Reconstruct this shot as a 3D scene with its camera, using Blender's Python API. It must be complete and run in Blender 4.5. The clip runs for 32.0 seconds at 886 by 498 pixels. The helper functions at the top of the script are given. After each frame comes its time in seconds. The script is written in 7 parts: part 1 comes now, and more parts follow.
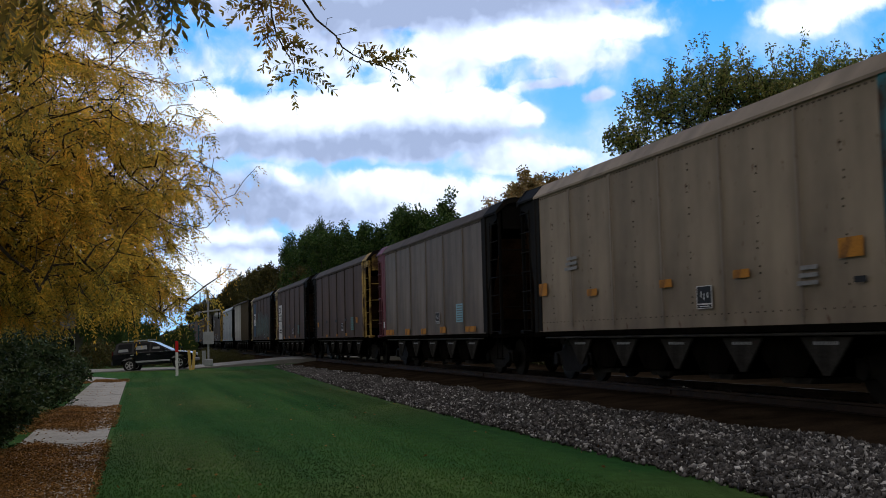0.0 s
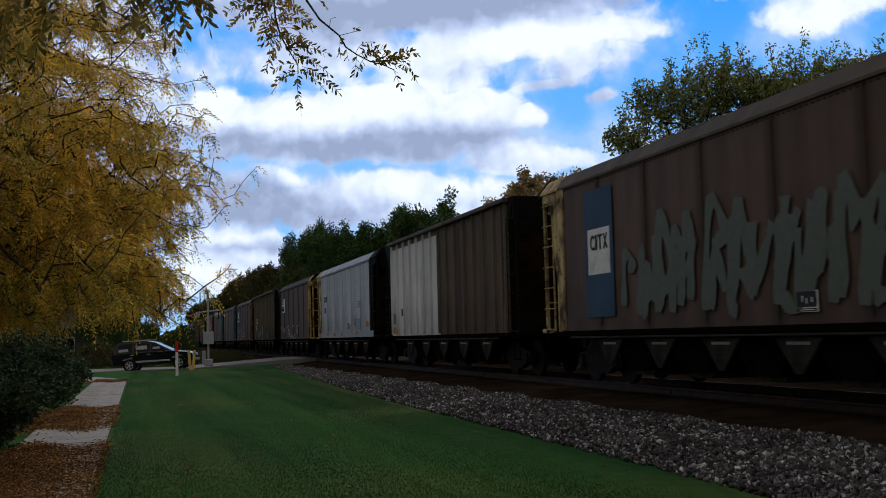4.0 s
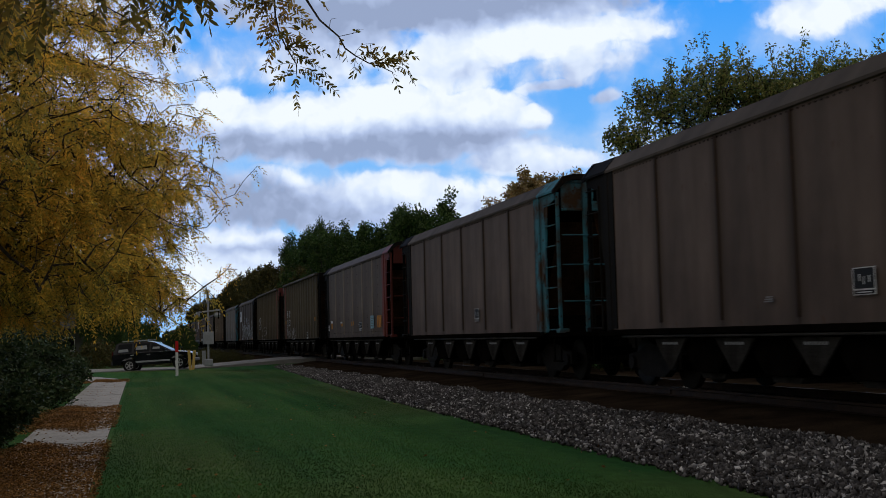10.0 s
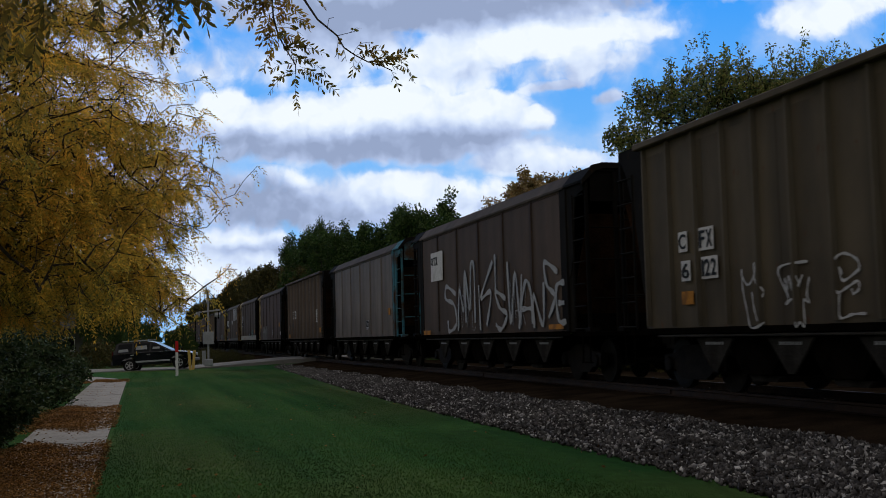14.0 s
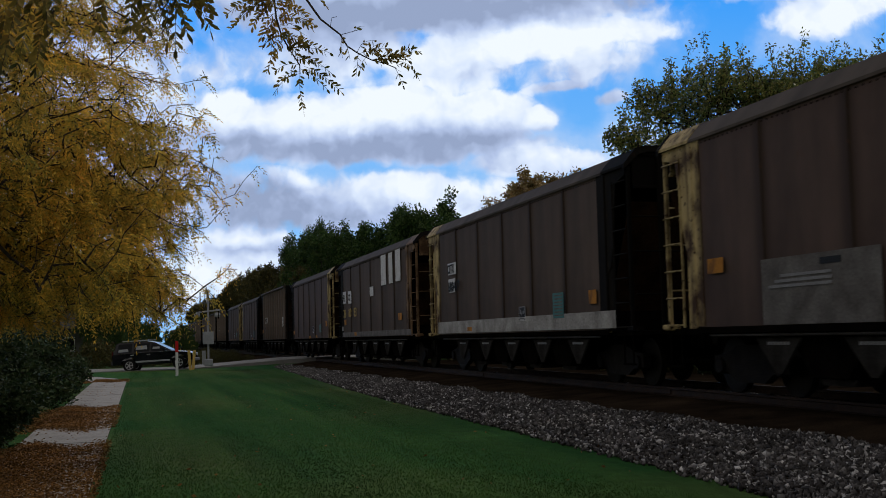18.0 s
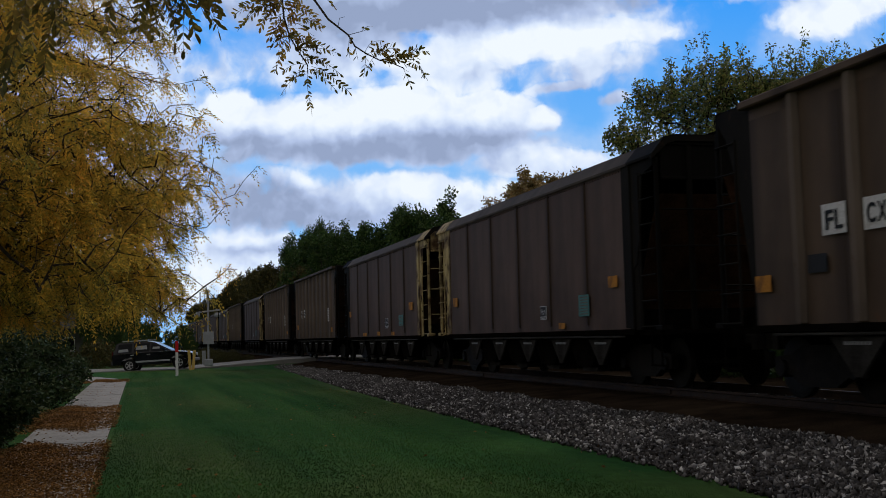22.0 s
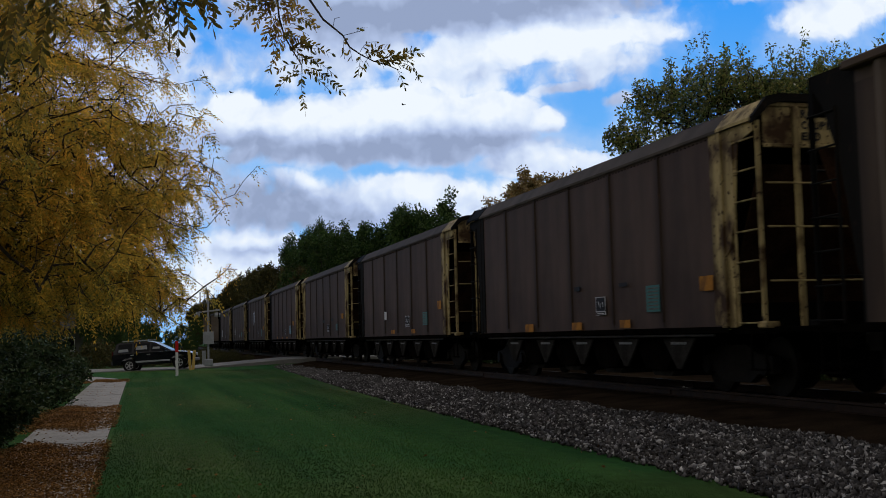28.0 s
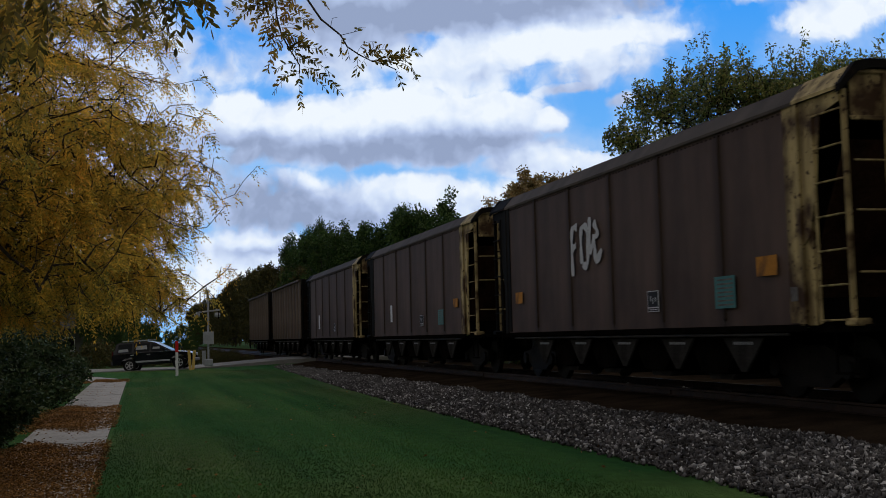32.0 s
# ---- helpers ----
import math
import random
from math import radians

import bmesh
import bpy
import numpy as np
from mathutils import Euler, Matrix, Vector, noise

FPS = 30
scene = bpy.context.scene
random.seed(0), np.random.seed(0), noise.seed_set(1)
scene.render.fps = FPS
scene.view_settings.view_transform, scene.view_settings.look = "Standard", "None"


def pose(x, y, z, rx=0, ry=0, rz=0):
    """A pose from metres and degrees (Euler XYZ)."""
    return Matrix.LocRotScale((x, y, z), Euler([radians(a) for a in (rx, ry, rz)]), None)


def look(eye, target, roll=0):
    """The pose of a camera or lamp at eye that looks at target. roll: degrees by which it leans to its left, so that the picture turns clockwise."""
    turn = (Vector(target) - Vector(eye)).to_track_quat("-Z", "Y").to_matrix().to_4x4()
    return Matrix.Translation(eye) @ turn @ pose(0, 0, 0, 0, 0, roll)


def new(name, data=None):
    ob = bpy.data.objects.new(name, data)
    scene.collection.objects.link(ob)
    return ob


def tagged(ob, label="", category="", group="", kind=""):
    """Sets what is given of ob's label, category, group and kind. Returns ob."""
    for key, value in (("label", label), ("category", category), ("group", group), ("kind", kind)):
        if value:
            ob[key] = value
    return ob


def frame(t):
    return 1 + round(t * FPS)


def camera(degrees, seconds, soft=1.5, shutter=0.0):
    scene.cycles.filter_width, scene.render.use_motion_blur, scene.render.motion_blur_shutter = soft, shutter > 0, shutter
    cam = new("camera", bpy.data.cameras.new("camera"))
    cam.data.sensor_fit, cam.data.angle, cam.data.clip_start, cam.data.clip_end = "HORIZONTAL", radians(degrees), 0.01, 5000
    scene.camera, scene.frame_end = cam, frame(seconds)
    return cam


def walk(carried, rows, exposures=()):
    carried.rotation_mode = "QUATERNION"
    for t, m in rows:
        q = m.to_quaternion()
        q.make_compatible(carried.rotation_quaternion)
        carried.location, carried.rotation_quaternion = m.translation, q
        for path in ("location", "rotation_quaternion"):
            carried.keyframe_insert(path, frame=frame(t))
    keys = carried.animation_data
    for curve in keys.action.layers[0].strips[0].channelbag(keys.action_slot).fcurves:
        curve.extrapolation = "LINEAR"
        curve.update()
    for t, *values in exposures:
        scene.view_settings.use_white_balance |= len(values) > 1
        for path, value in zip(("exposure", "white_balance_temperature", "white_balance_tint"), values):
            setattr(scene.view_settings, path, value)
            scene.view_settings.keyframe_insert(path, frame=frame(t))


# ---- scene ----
cam = camera(42.83, 32.0, soft=0.9, shutter=0.12)
EYE = (0.0, 0.0, 1.5)
HEADING, TILT, LEAN = 15.1, 4.4, -1.40
_a, _b = radians(HEADING), radians(TILT)
AHEAD = (math.sin(_a) * math.cos(_b) * 100, math.cos(_a) * math.cos(_b) * 100, 1.5 + math.sin(_b) * 100)
STAND = look(EYE, AHEAD, LEAN)
walk(cam, [(0.0, STAND), (32.0, STAND)], [(0.0, 0.32), (0.7, 0.26), (1.6, 0.12), (3.5, 0.05), (6.0, 0.0), (14.0, -0.05), (32.0, -0.1)])

# ---- world and sun ----
SUN_ELEVATION, SUN_AZIMUTH = 42.0, 62.0  # azimuth from the track's far end towards the right
world = bpy.data.worlds.new("world")
scene.world = world
world.use_nodes = True
wn, wl = world.node_tree.nodes, world.node_tree.links
sky = wn.new("ShaderNodeTexSky")
sky.sky_type, sky.sun_disc = "NISHITA", False
sky.sun_elevation, sky.sun_rotation = radians(SUN_ELEVATION), radians(SUN_AZIMUTH)
# broken cloud over the clear sky, all the way round
cloud_noise, cloud_ramp, cloud_mix = wn.new("ShaderNodeTexNoise"), wn.new("ShaderNodeValToRGB"), wn.new("ShaderNodeMix")
cloud_noise.inputs["Scale"].default_value, cloud_noise.inputs["Detail"].default_value = 2.2, 6
cloud_ramp.color_ramp.elements[0].position, cloud_ramp.color_ramp.elements[1].position = 0.36, 0.52
cloud_mix.data_type = "RGBA"
cloud_mix.inputs[7].default_value = (7.2, 6.8, 6.4, 1)
wl.new(wn.new("ShaderNodeTexCoord").outputs["Generated"], cloud_noise.inputs["Vector"])
wl.new(cloud_noise.outputs[0], cloud_ramp.inputs[0])
wl.new(cloud_ramp.outputs[0], cloud_mix.inputs[0])
wl.new(sky.outputs[0], cloud_mix.inputs[6])
wn["Background"].inputs["Strength"].default_value = 0.066
wl.new(cloud_mix.outputs[2], wn["Background"].inputs["Color"])
sun = new("sun", bpy.data.lights.new("sun", "SUN"))
sun.data.energy, sun.data.angle, sun.data.color = 0.9, radians(11), (1.0, 0.95, 0.88)
_e, _z = radians(SUN_ELEVATION), radians(SUN_AZIMUTH)
SUN_AT = Vector((math.sin(_z) * math.cos(_e), math.cos(_z) * math.cos(_e), math.sin(_e))) * 200
sun.matrix_world = look(SUN_AT, (0, 0, 0))


# ---- materials ----
def graph(name):
    m = bpy.data.materials.new(name)
    m.use_nodes = True
    p = m.node_tree.nodes["Principled BSDF"]
    p.inputs["Specular IOR Level"].default_value = 0.12
    return m, m.node_tree.nodes, m.node_tree.links, p


def ramp(nodes, stops):
    r = nodes.new("ShaderNodeValToRGB")
    while len(r.color_ramp.elements) < len(stops):
        r.color_ramp.elements.new(0.5)
    for el, (at, col) in zip(r.color_ramp.elements, stops):
        el.position, el.color = at, (*col, 1)
    return r


def noise_node(nodes, links, scale, detail=4.0, stretch=(1, 1, 1), coords="Object"):
    tc, mp, nz = nodes.new("ShaderNodeTexCoord"), nodes.new("ShaderNodeMapping"), nodes.new("ShaderNodeTexNoise")
    mp.inputs["Scale"].default_value = stretch
    nz.inputs["Scale"].default_value, nz.inputs["Detail"].default_value = scale, detail
    links.new(tc.outputs[coords], mp.inputs[0])
    links.new(mp.outputs[0], nz.inputs["Vector"])
    return nz


def mixer(nodes, links, fac, a, b, kind="MIX"):
    mx = nodes.new("ShaderNodeMix")
    mx.data_type, mx.blend_type = "RGBA", kind
    for sock, v in ((mx.inputs[0], fac), (mx.inputs[6], a), (mx.inputs[7], b)):
        if isinstance(v, bpy.types.NodeSocket):
            links.new(v, sock)
        else:
            sock.default_value = (*v, 1) if isinstance(v, tuple) else v
    return mx.outputs[2]


def rough(name, a, b, scale=8.0, fine=60.0, roughness=0.85, bump=0.3, stretch=(1, 1, 1), metal=0.0, depth=0.02, coords="Object"):
    """A worn surface: two colours in large patches, fine grain and relief."""
    m, n, l, p = graph(name)
    big, small = noise_node(n, l, scale, 4, stretch, coords), noise_node(n, l, fine, 3, stretch, coords)
    r = ramp(n, [(0.3, a), (0.7, b)])
    l.new(big.outputs[0], r.inputs[0])
    g = ramp(n, [(0.3, (0.72, 0.72, 0.72)), (0.7, (1.15, 1.15, 1.15))])
    l.new(small.outputs[0], g.inputs[0])
    l.new(mixer(n, l, 1.0, r.outputs[0], g.outputs[0], "MULTIPLY"), p.inputs["Base Color"])
    p.inputs["Roughness"].default_value, p.inputs["Metallic"].default_value = roughness, metal
    bp = n.new("ShaderNodeBump")
    bp.inputs["Strength"].default_value, bp.inputs["Distance"].default_value = bump, depth
    l.new(small.outputs[0], bp.inputs["Height"])
    l.new(bp.outputs[0], p.inputs["Normal"])
    return m


def car_paint(name, col, grime=0.55, rust=0.15, roughness=0.6, seams=0.75):
    """Weathered car paint: vertical run-off streaks, blotches, rust specks."""
    m, n, l, p = graph(name)
    streak = noise_node(n, l, 1.0, 6, (0.4, 1.7, 0.3))
    blot, spec = noise_node(n, l, 0.55, 4), noise_node(n, l, 9.0, 6, (1, 1, 0.5))
    oi = n.new("ShaderNodeObjectInfo")
    dark = tuple(c * (1 - grime) + g * grime * 0.25 for c, g in zip(col, (0.09, 0.075, 0.06)))
    r = ramp(n, [(0.2, dark), (0.6, col)])
    l.new(streak.outputs[0], r.inputs[0])
    r2 = ramp(n, [(0.34, (0.7, 0.69, 0.68)), (0.66, (1.2, 1.19, 1.16))])
    l.new(blot.outputs[0], r2.inputs[0])
    base = mixer(n, l, 1.0, r.outputs[0], r2.outputs[0], "MULTIPLY")
    r3 = ramp(n, [(0.66, (0, 0, 0)), (0.74, (rust * 4, rust * 4, rust * 4))])
    l.new(spec.outputs[0], r3.inputs[0])
    base = mixer(n, l, r3.outputs[0], base, (0.09, 0.045, 0.025))
    # dirt that runs down from the panel seams, 2.14 m apart
    tc, sp = n.new("ShaderNodeTexCoord"), n.new("ShaderNodeSeparateXYZ")
    off, pp, mr, jag = n.new("ShaderNodeMath"), n.new("ShaderNodeMath"), n.new("ShaderNodeMapRange"), n.new("ShaderNodeMath")
    l.new(tc.outputs["Object"], sp.inputs[0])
    off.operation, off.inputs[1].default_value = "SUBTRACT", 1.0717
    l.new(sp.outputs[1], off.inputs[0])
    pp.operation, pp.inputs[1].default_value = "PINGPONG", 1.0717
    l.new(off.outputs[0], pp.inputs[0])
    jag.operation = "MULTIPLY_ADD"
    l.new(blot.outputs[0], jag.inputs[0])
    jag.inputs[1].default_value = -0.35
    l.new(pp.outputs[0], jag.inputs[2])
    mr.interpolation_type = "SMOOTHSTEP"
    mr.inputs["From Min"].default_value, mr.inputs["From Max"].default_value = 0.16, -0.16
    mr.inputs["To Max"].default_value = seams
    l.new(jag.outputs[0], mr.inputs["Value"])
    base = mixer(n, l, mr.outputs[0], base, tuple(c * 0.42 for c in col))
    v = ramp(n, [(0.0, (0.9, 0.9, 0.9)), (1.0, (1.08, 1.08, 1.08))])
    l.new(oi.outputs["Random"], v.inputs[0])
    l.new(mixer(n, l, 1.0, base, v.outputs[0], "MULTIPLY"), p.inputs["Base Color"])
    p.inputs["Roughness"].default_value = roughness
    bp = n.new("ShaderNodeBump")
    bp.inputs["Strength"].default_value, bp.inputs["Distance"].default_value = 0.15, 0.02
    l.new(blot.outputs[0], bp.inputs["Height"])
    l.new(bp.outputs[0], p.inputs["Normal"])
    return m


def end_paint(name, col, wear=0.55):
    """Old paint on a car's end: big brown rust stains, run-off and chips down to bare rust."""
    m, n, l, p = graph(name)
    stain, run, chip = noise_node(n, l, 1.6, 6), noise_node(n, l, 3.0, 5, (1.5, 1.5, 0.2)), noise_node(n, l, 11.0, 6)
    soil = tuple(c * 0.3 + g for c, g in zip(col, (0.022, 0.012, 0.006)))
    r = ramp(n, [(0.3 + 0.1 * wear, soil), (0.5 + 0.15 * wear, col)])
    l.new(run.outputs[0], r.inputs[0])
    r2 = ramp(n, [(0.36, (1, 1, 1)), (0.56 - 0.1 * wear, (0, 0, 0))])
    l.new(stain.outputs[0], r2.inputs[0])
    base = mixer(n, l, r2.outputs[0], r.outputs[0], (0.05, 0.026, 0.012))
    r3 = ramp(n, [(0.6, (0, 0, 0)), (0.66, (1, 1, 1))])
    l.new(chip.outputs[0], r3.inputs[0])
    l.new(mixer(n, l, r3.outputs[0], base, (0.04, 0.022, 0.012)), p.inputs["Base Color"])
    p.inputs["Roughness"].default_value = 0.7
    bp = n.new("ShaderNodeBump")
    bp.inputs["Strength"].default_value, bp.inputs["Distance"].default_value = 0.3, 0.01
    l.new(chip.outputs[0], bp.inputs["Height"])
    l.new(bp.outputs[0], p.inputs["Normal"])
    return m


def leafy(name, colours, roughness=0.55, through_light=0.25, patch=1.2, stretch=(1, 1, 1), swing=0.35, band=0.2):
    """Leaves: each one takes a colour of its own out of the range."""
    m, n, l, p = graph(name)
    geo = n.new("ShaderNodeNewGeometry")
    r = ramp(n, [(i / (len(colours) - 1), c) for i, c in enumerate(colours)])
    l.new(geo.outputs["Random Per Island"], r.inputs[0])
    nz = noise_node(n, l, patch, 2, stretch)
    g = ramp(n, [(0.5 - band, (0.95 - swing,) * 3), (0.5 + band, (0.95 + swing,) * 3)])
    l.new(nz.outputs[0], g.inputs[0])
    col = mixer(n, l, 1.0, r.outputs[0], g.outputs[0], "MULTIPLY")
    l.new(col, p.inputs["Base Color"])
    p.inputs["Roughness"].default_value = roughness
    tr, mx = n.new("ShaderNodeBsdfTranslucent"), n.new("ShaderNodeMixShader")
    l.new(col, tr.inputs["Color"])
    mx.inputs[0].default_value = through_light
    l.new(p.outputs[0], mx.inputs[1])
    l.new(tr.outputs[0], mx.inputs[2])
    l.new(mx.outputs[0], n["Material Output"].inputs["Surface"])
    return m


def worn(name, col, under, bare=0.46):
    """Patch paint rubbed thin: blotches through which the dirty side shows, and a soiled lower half in places."""
    m, n, l, p = graph(name)
    blot, grit = noise_node(n, l, 3.2, 6, (1, 1, 0.6)), noise_node(n, l, 38.0, 4)
    r = ramp(n, [(bare - 0.12, under), (bare + 0.06, col)])
    l.new(blot.outputs[0], r.inputs[0])
    g = ramp(n, [(0.3, (0.7,) * 3), (0.7, (1.15,) * 3)])
    l.new(grit.outputs[0], g.inputs[0])
    l.new(mixer(n, l, 1.0, r.outputs[0], g.outputs[0], "MULTIPLY"), p.inputs["Base Color"])
    p.inputs["Roughness"].default_value = 0.75
    return m


def lawn(name, deep, mid, dry):
    """Mown grass: long streaks along the mower's way, worn dry patches and a fine short nap."""
    m, n, l, p = graph(name)
    streak, wear = noise_node(n, l, 1.0, 3, (1.1, 0.05, 1)), noise_node(n, l, 0.22, 4, (1.0, 0.45, 1))
    nap, tuft = noise_node(n, l, 55.0, 3), noise_node(n, l, 6.0, 4, (1, 0.5, 1))
    r = ramp(n, [(0.36, deep), (0.64, mid)])
    l.new(streak.outputs[0], r.inputs[0])
    w = ramp(n, [(0.44, (0, 0, 0)), (0.68, (0.8, 0.8, 0.8))])
    l.new(wear.outputs[0], w.inputs[0])
    base = mixer(n, l, w.outputs[0], r.outputs[0], dry)
    for src, k in ((nap, 0.2), (tuft, 0.24)):
        g = ramp(n, [(0.3, (1 - k,) * 3), (0.7, (1 + k,) * 3)])
        l.new(src.outputs[0], g.inputs[0])
        base = mixer(n, l, 1.0, base, g.outputs[0], "MULTIPLY")
    l.new(base, p.inputs["Base Color"])
    p.inputs["Roughness"].default_value = 0.95
    bp = n.new("ShaderNodeBump")
    bp.inputs["Strength"].default_value, bp.inputs["Distance"].default_value = 0.5, 0.03
    l.new(nap.outputs[0], bp.inputs["Height"])
    l.new(bp.outputs[0], p.inputs["Normal"])
    return m


def turning(name, pairs, roughness=0.7, through_light=0.5, patch=1.3):
    """Autumn leaves whose hue drifts from spray to spray and a little from leaflet to leaflet; pairs: (position, colour)."""
    m, n, l, p = graph(name)
    geo, add, scl = n.new("ShaderNodeNewGeometry"), n.new("ShaderNodeMath"), n.new("ShaderNodeMath")
    nz, val = noise_node(n, l, patch, 4), noise_node(n, l, patch * 2.7, 2)
    scl.operation, scl.inputs[1].default_value = "MULTIPLY", 0.3
    l.new(geo.outputs["Random Per Island"], scl.inputs[0])
    l.new(nz.outputs[0], add.inputs[0])
    l.new(scl.outputs[0], add.inputs[1])
    r = ramp(n, pairs)
    l.new(add.outputs[0], r.inputs[0])
    g = ramp(n, [(0.34, (0.48,) * 3), (0.66, (1.42,) * 3)])
    l.new(val.outputs[0], g.inputs[0])
    col = mixer(n, l, 1.0, r.outputs[0], g.outputs[0], "MULTIPLY")
    l.new(col, p.inputs["Base Color"])
    p.inputs["Roughness"].default_value = roughness
    tr, mx = n.new("ShaderNodeBsdfTranslucent"), n.new("ShaderNodeMixShader")
    l.new(col, tr.inputs["Color"])
    mx.inputs[0].default_value = through_light
    l.new(p.outputs[0], mx.inputs[1])
    l.new(tr.outputs[0], mx.inputs[2])
    l.new(mx.outputs[0], n["Material Output"].inputs["Surface"])
    return m


def plain(name, col, roughness=0.6, metal=0.0):
    return rough(name, tuple(c * 0.85 for c in col), col, 6.0, 80.0, roughness, 0.08, metal=metal, depth=0.004)


BROWN = car_paint("brown_grey_paint", (0.094, 0.062, 0.051), 0.45, 0.15, 0.7, 0.85)
BROWN_DARK = car_paint("dark_brown_paint", (0.088, 0.061, 0.045), 0.45, 0.15, 0.7, 0.8)
BROWN_PALE = car_paint("pale_brown_grey_paint", (0.13, 0.096, 0.082), 0.45, 0.12, 0.7, 0.7)
TAUPE = car_paint("taupe_paint", (0.25, 0.205, 0.16), 0.3, 0.2, 0.7, 0.35)
GREY_WARM = car_paint("warm_grey_paint", (0.108, 0.084, 0.072), 0.5, 0.15, 0.7, 0.3)
GREY = car_paint("grey_paint", (0.171, 0.14, 0.12))
GREY_LIGHT = car_paint("light_grey_paint", (0.345, 0.37, 0.425), 0.35, 0.06, 0.6, 0.3)
WHITE_GREY = car_paint("white_grey_paint", (0.5, 0.505, 0.53), 0.25, 0.05, 0.6, 0.2)
RUST_BROWN = car_paint("rust_brown_paint", (0.094, 0.076, 0.052), 0.5, 0.25, 0.7, 0.5)
# broad ribs take a lighter paint than the panels between them
RIB_LIGHTER = car_paint("lighter_rib_paint", (0.14, 0.108, 0.088), 0.4, 0.2, 0.75, 0.0)
RIB_DULL = car_paint("dull_rib_paint", (0.112, 0.094, 0.07), 0.4, 0.25, 0.75, 0.0)
# a shaded copy of the brown paint: the seams' dark put into the ribs' colour
SEAM_SHADED = car_paint("shaded_seam_paint", (0.05, 0.034, 0.028), 0.4, 0.2, 0.8, 0.0)
RIB_PALE = car_paint("pale_rib_paint", (0.24, 0.2, 0.17), 0.4, 0.1, 0.7, 0.0)
BLUE_GREY = car_paint("blue_grey_paint", (0.085, 0.075, 0.078))
YELLOW = end_paint("yellow_end_paint", (0.46, 0.30, 0.075))
CREAM = end_paint("cream_end_paint", (0.46, 0.35, 0.16))
TAN = end_paint("tan_end_paint", (0.22, 0.135, 0.07))
TEAL = end_paint("teal_end_paint", (0.04, 0.17, 0.22), 0.2)
RED = car_paint("red_end_paint", (0.15, 0.034, 0.027), 0.6, 0.35)
MAROON = car_paint("maroon_end_paint", (0.14, 0.042, 0.055), 0.4, 0.2)
NAVY = car_paint("blue_end_paint", (0.025, 0.06, 0.115), 0.4, 0.2)
ROOF_BROWN = car_paint("grimy_roof_paint", (0.084, 0.068, 0.057), 0.5, 0.1, 0.8, 0.3)
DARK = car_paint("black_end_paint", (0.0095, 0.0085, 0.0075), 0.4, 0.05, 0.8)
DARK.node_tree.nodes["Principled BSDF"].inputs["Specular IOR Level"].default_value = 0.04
# underframe, trucks and wheels nearly black: shade below the cars put into the colour
UNDER = rough("shaded_underframe_black", (0.0022, 0.002, 0.0018), (0.006, 0.0052, 0.0045), 4.0, 40.0, 0.9)
TRUCK = rough("shaded_truck_iron", (0.004, 0.0034, 0.003), (0.013, 0.011, 0.0095), 6.0, 40.0, 0.8)
# paler than the underframe: the pipe's highlight is put into its colour
PIPE = rough("highlit_grey_pipe", (0.022, 0.02, 0.018), (0.065, 0.06, 0.055), 1.2, 30.0, 0.7)
CHUTE = rough("hopper_grey", (0.016, 0.0152, 0.0145), (0.042, 0.04, 0.0385), 3.0, 30.0, 0.85)
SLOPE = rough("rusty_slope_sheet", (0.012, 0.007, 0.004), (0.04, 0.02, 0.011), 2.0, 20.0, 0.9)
STEEL = rough("worn_steel", (0.006, 0.0054, 0.005), (0.015, 0.0138, 0.013), 5.0, 60.0, 0.6, 0.1, metal=0.3)
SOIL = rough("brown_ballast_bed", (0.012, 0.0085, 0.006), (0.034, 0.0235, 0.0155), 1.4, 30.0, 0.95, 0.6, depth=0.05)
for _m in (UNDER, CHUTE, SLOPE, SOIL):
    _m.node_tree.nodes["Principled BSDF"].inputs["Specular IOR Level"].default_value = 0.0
ORANGE = worn("orange_patch_paint", (0.44, 0.19, 0.028), (0.10, 0.055, 0.03))
WHITE = worn("white_patch_paint", (0.62, 0.62, 0.64), (0.3, 0.28, 0.27), 0.37)
CYAN = plain("pale_blue_label_paint", (0.22, 0.42, 0.52))
TEAL_LABEL = plain("teal_label_paint", (0.07, 0.2, 0.2))
BLACK_INK = plain("black_ink", (0.02, 0.02, 0.022))
GREY_PATCH = rough("grey_patch_paint", (0.085, 0.078, 0.074), (0.17, 0.16, 0.155), 2.5, 25.0, 0.8, 0.1)
STRIPE = rough("worn_white_band_paint", (0.2, 0.19, 0.18), (0.42, 0.41, 0.4), 2.2, 20.0, 0.75, 0.1)
BAND_BLUE = plain("dull_blue_band_paint", (0.27, 0.32, 0.36))
SPRAY = plain("white_spray_paint", (0.5, 0.5, 0.52))
SPRAY_GREY = plain("faded_spray_paint", (0.24, 0.24, 0.25))
SPRAY_PALE = plain("pale_grey_spray_paint", (0.36, 0.37, 0.39))
SPRAY_GREEN = plain("washed_green_spray_paint", (0.10, 0.115, 0.095))
SPRAY_BLUE = plain("pale_blue_spray_paint", (0.35, 0.5, 0.55))
YELLOW_INK = plain("faded_yellow_ink", (0.42, 0.29, 0.07))
GRASS = lawn("lawn_green", (0.015, 0.062, 0.0125), (0.030, 0.082, 0.017), (0.078, 0.096, 0.029))
BLADES = leafy("grass_blades", [(0.030, 0.082, 0.018), (0.040, 0.094, 0.021), (0.070, 0.103, 0.029)], 0.95, 0.25, 1.0, (1.1, 0.05, 1), 0.34, 0.12)
for _m in (GRASS, BLADES):
    _m.node_tree.nodes["Principled BSDF"].inputs["Specular IOR Level"].default_value = 0.04
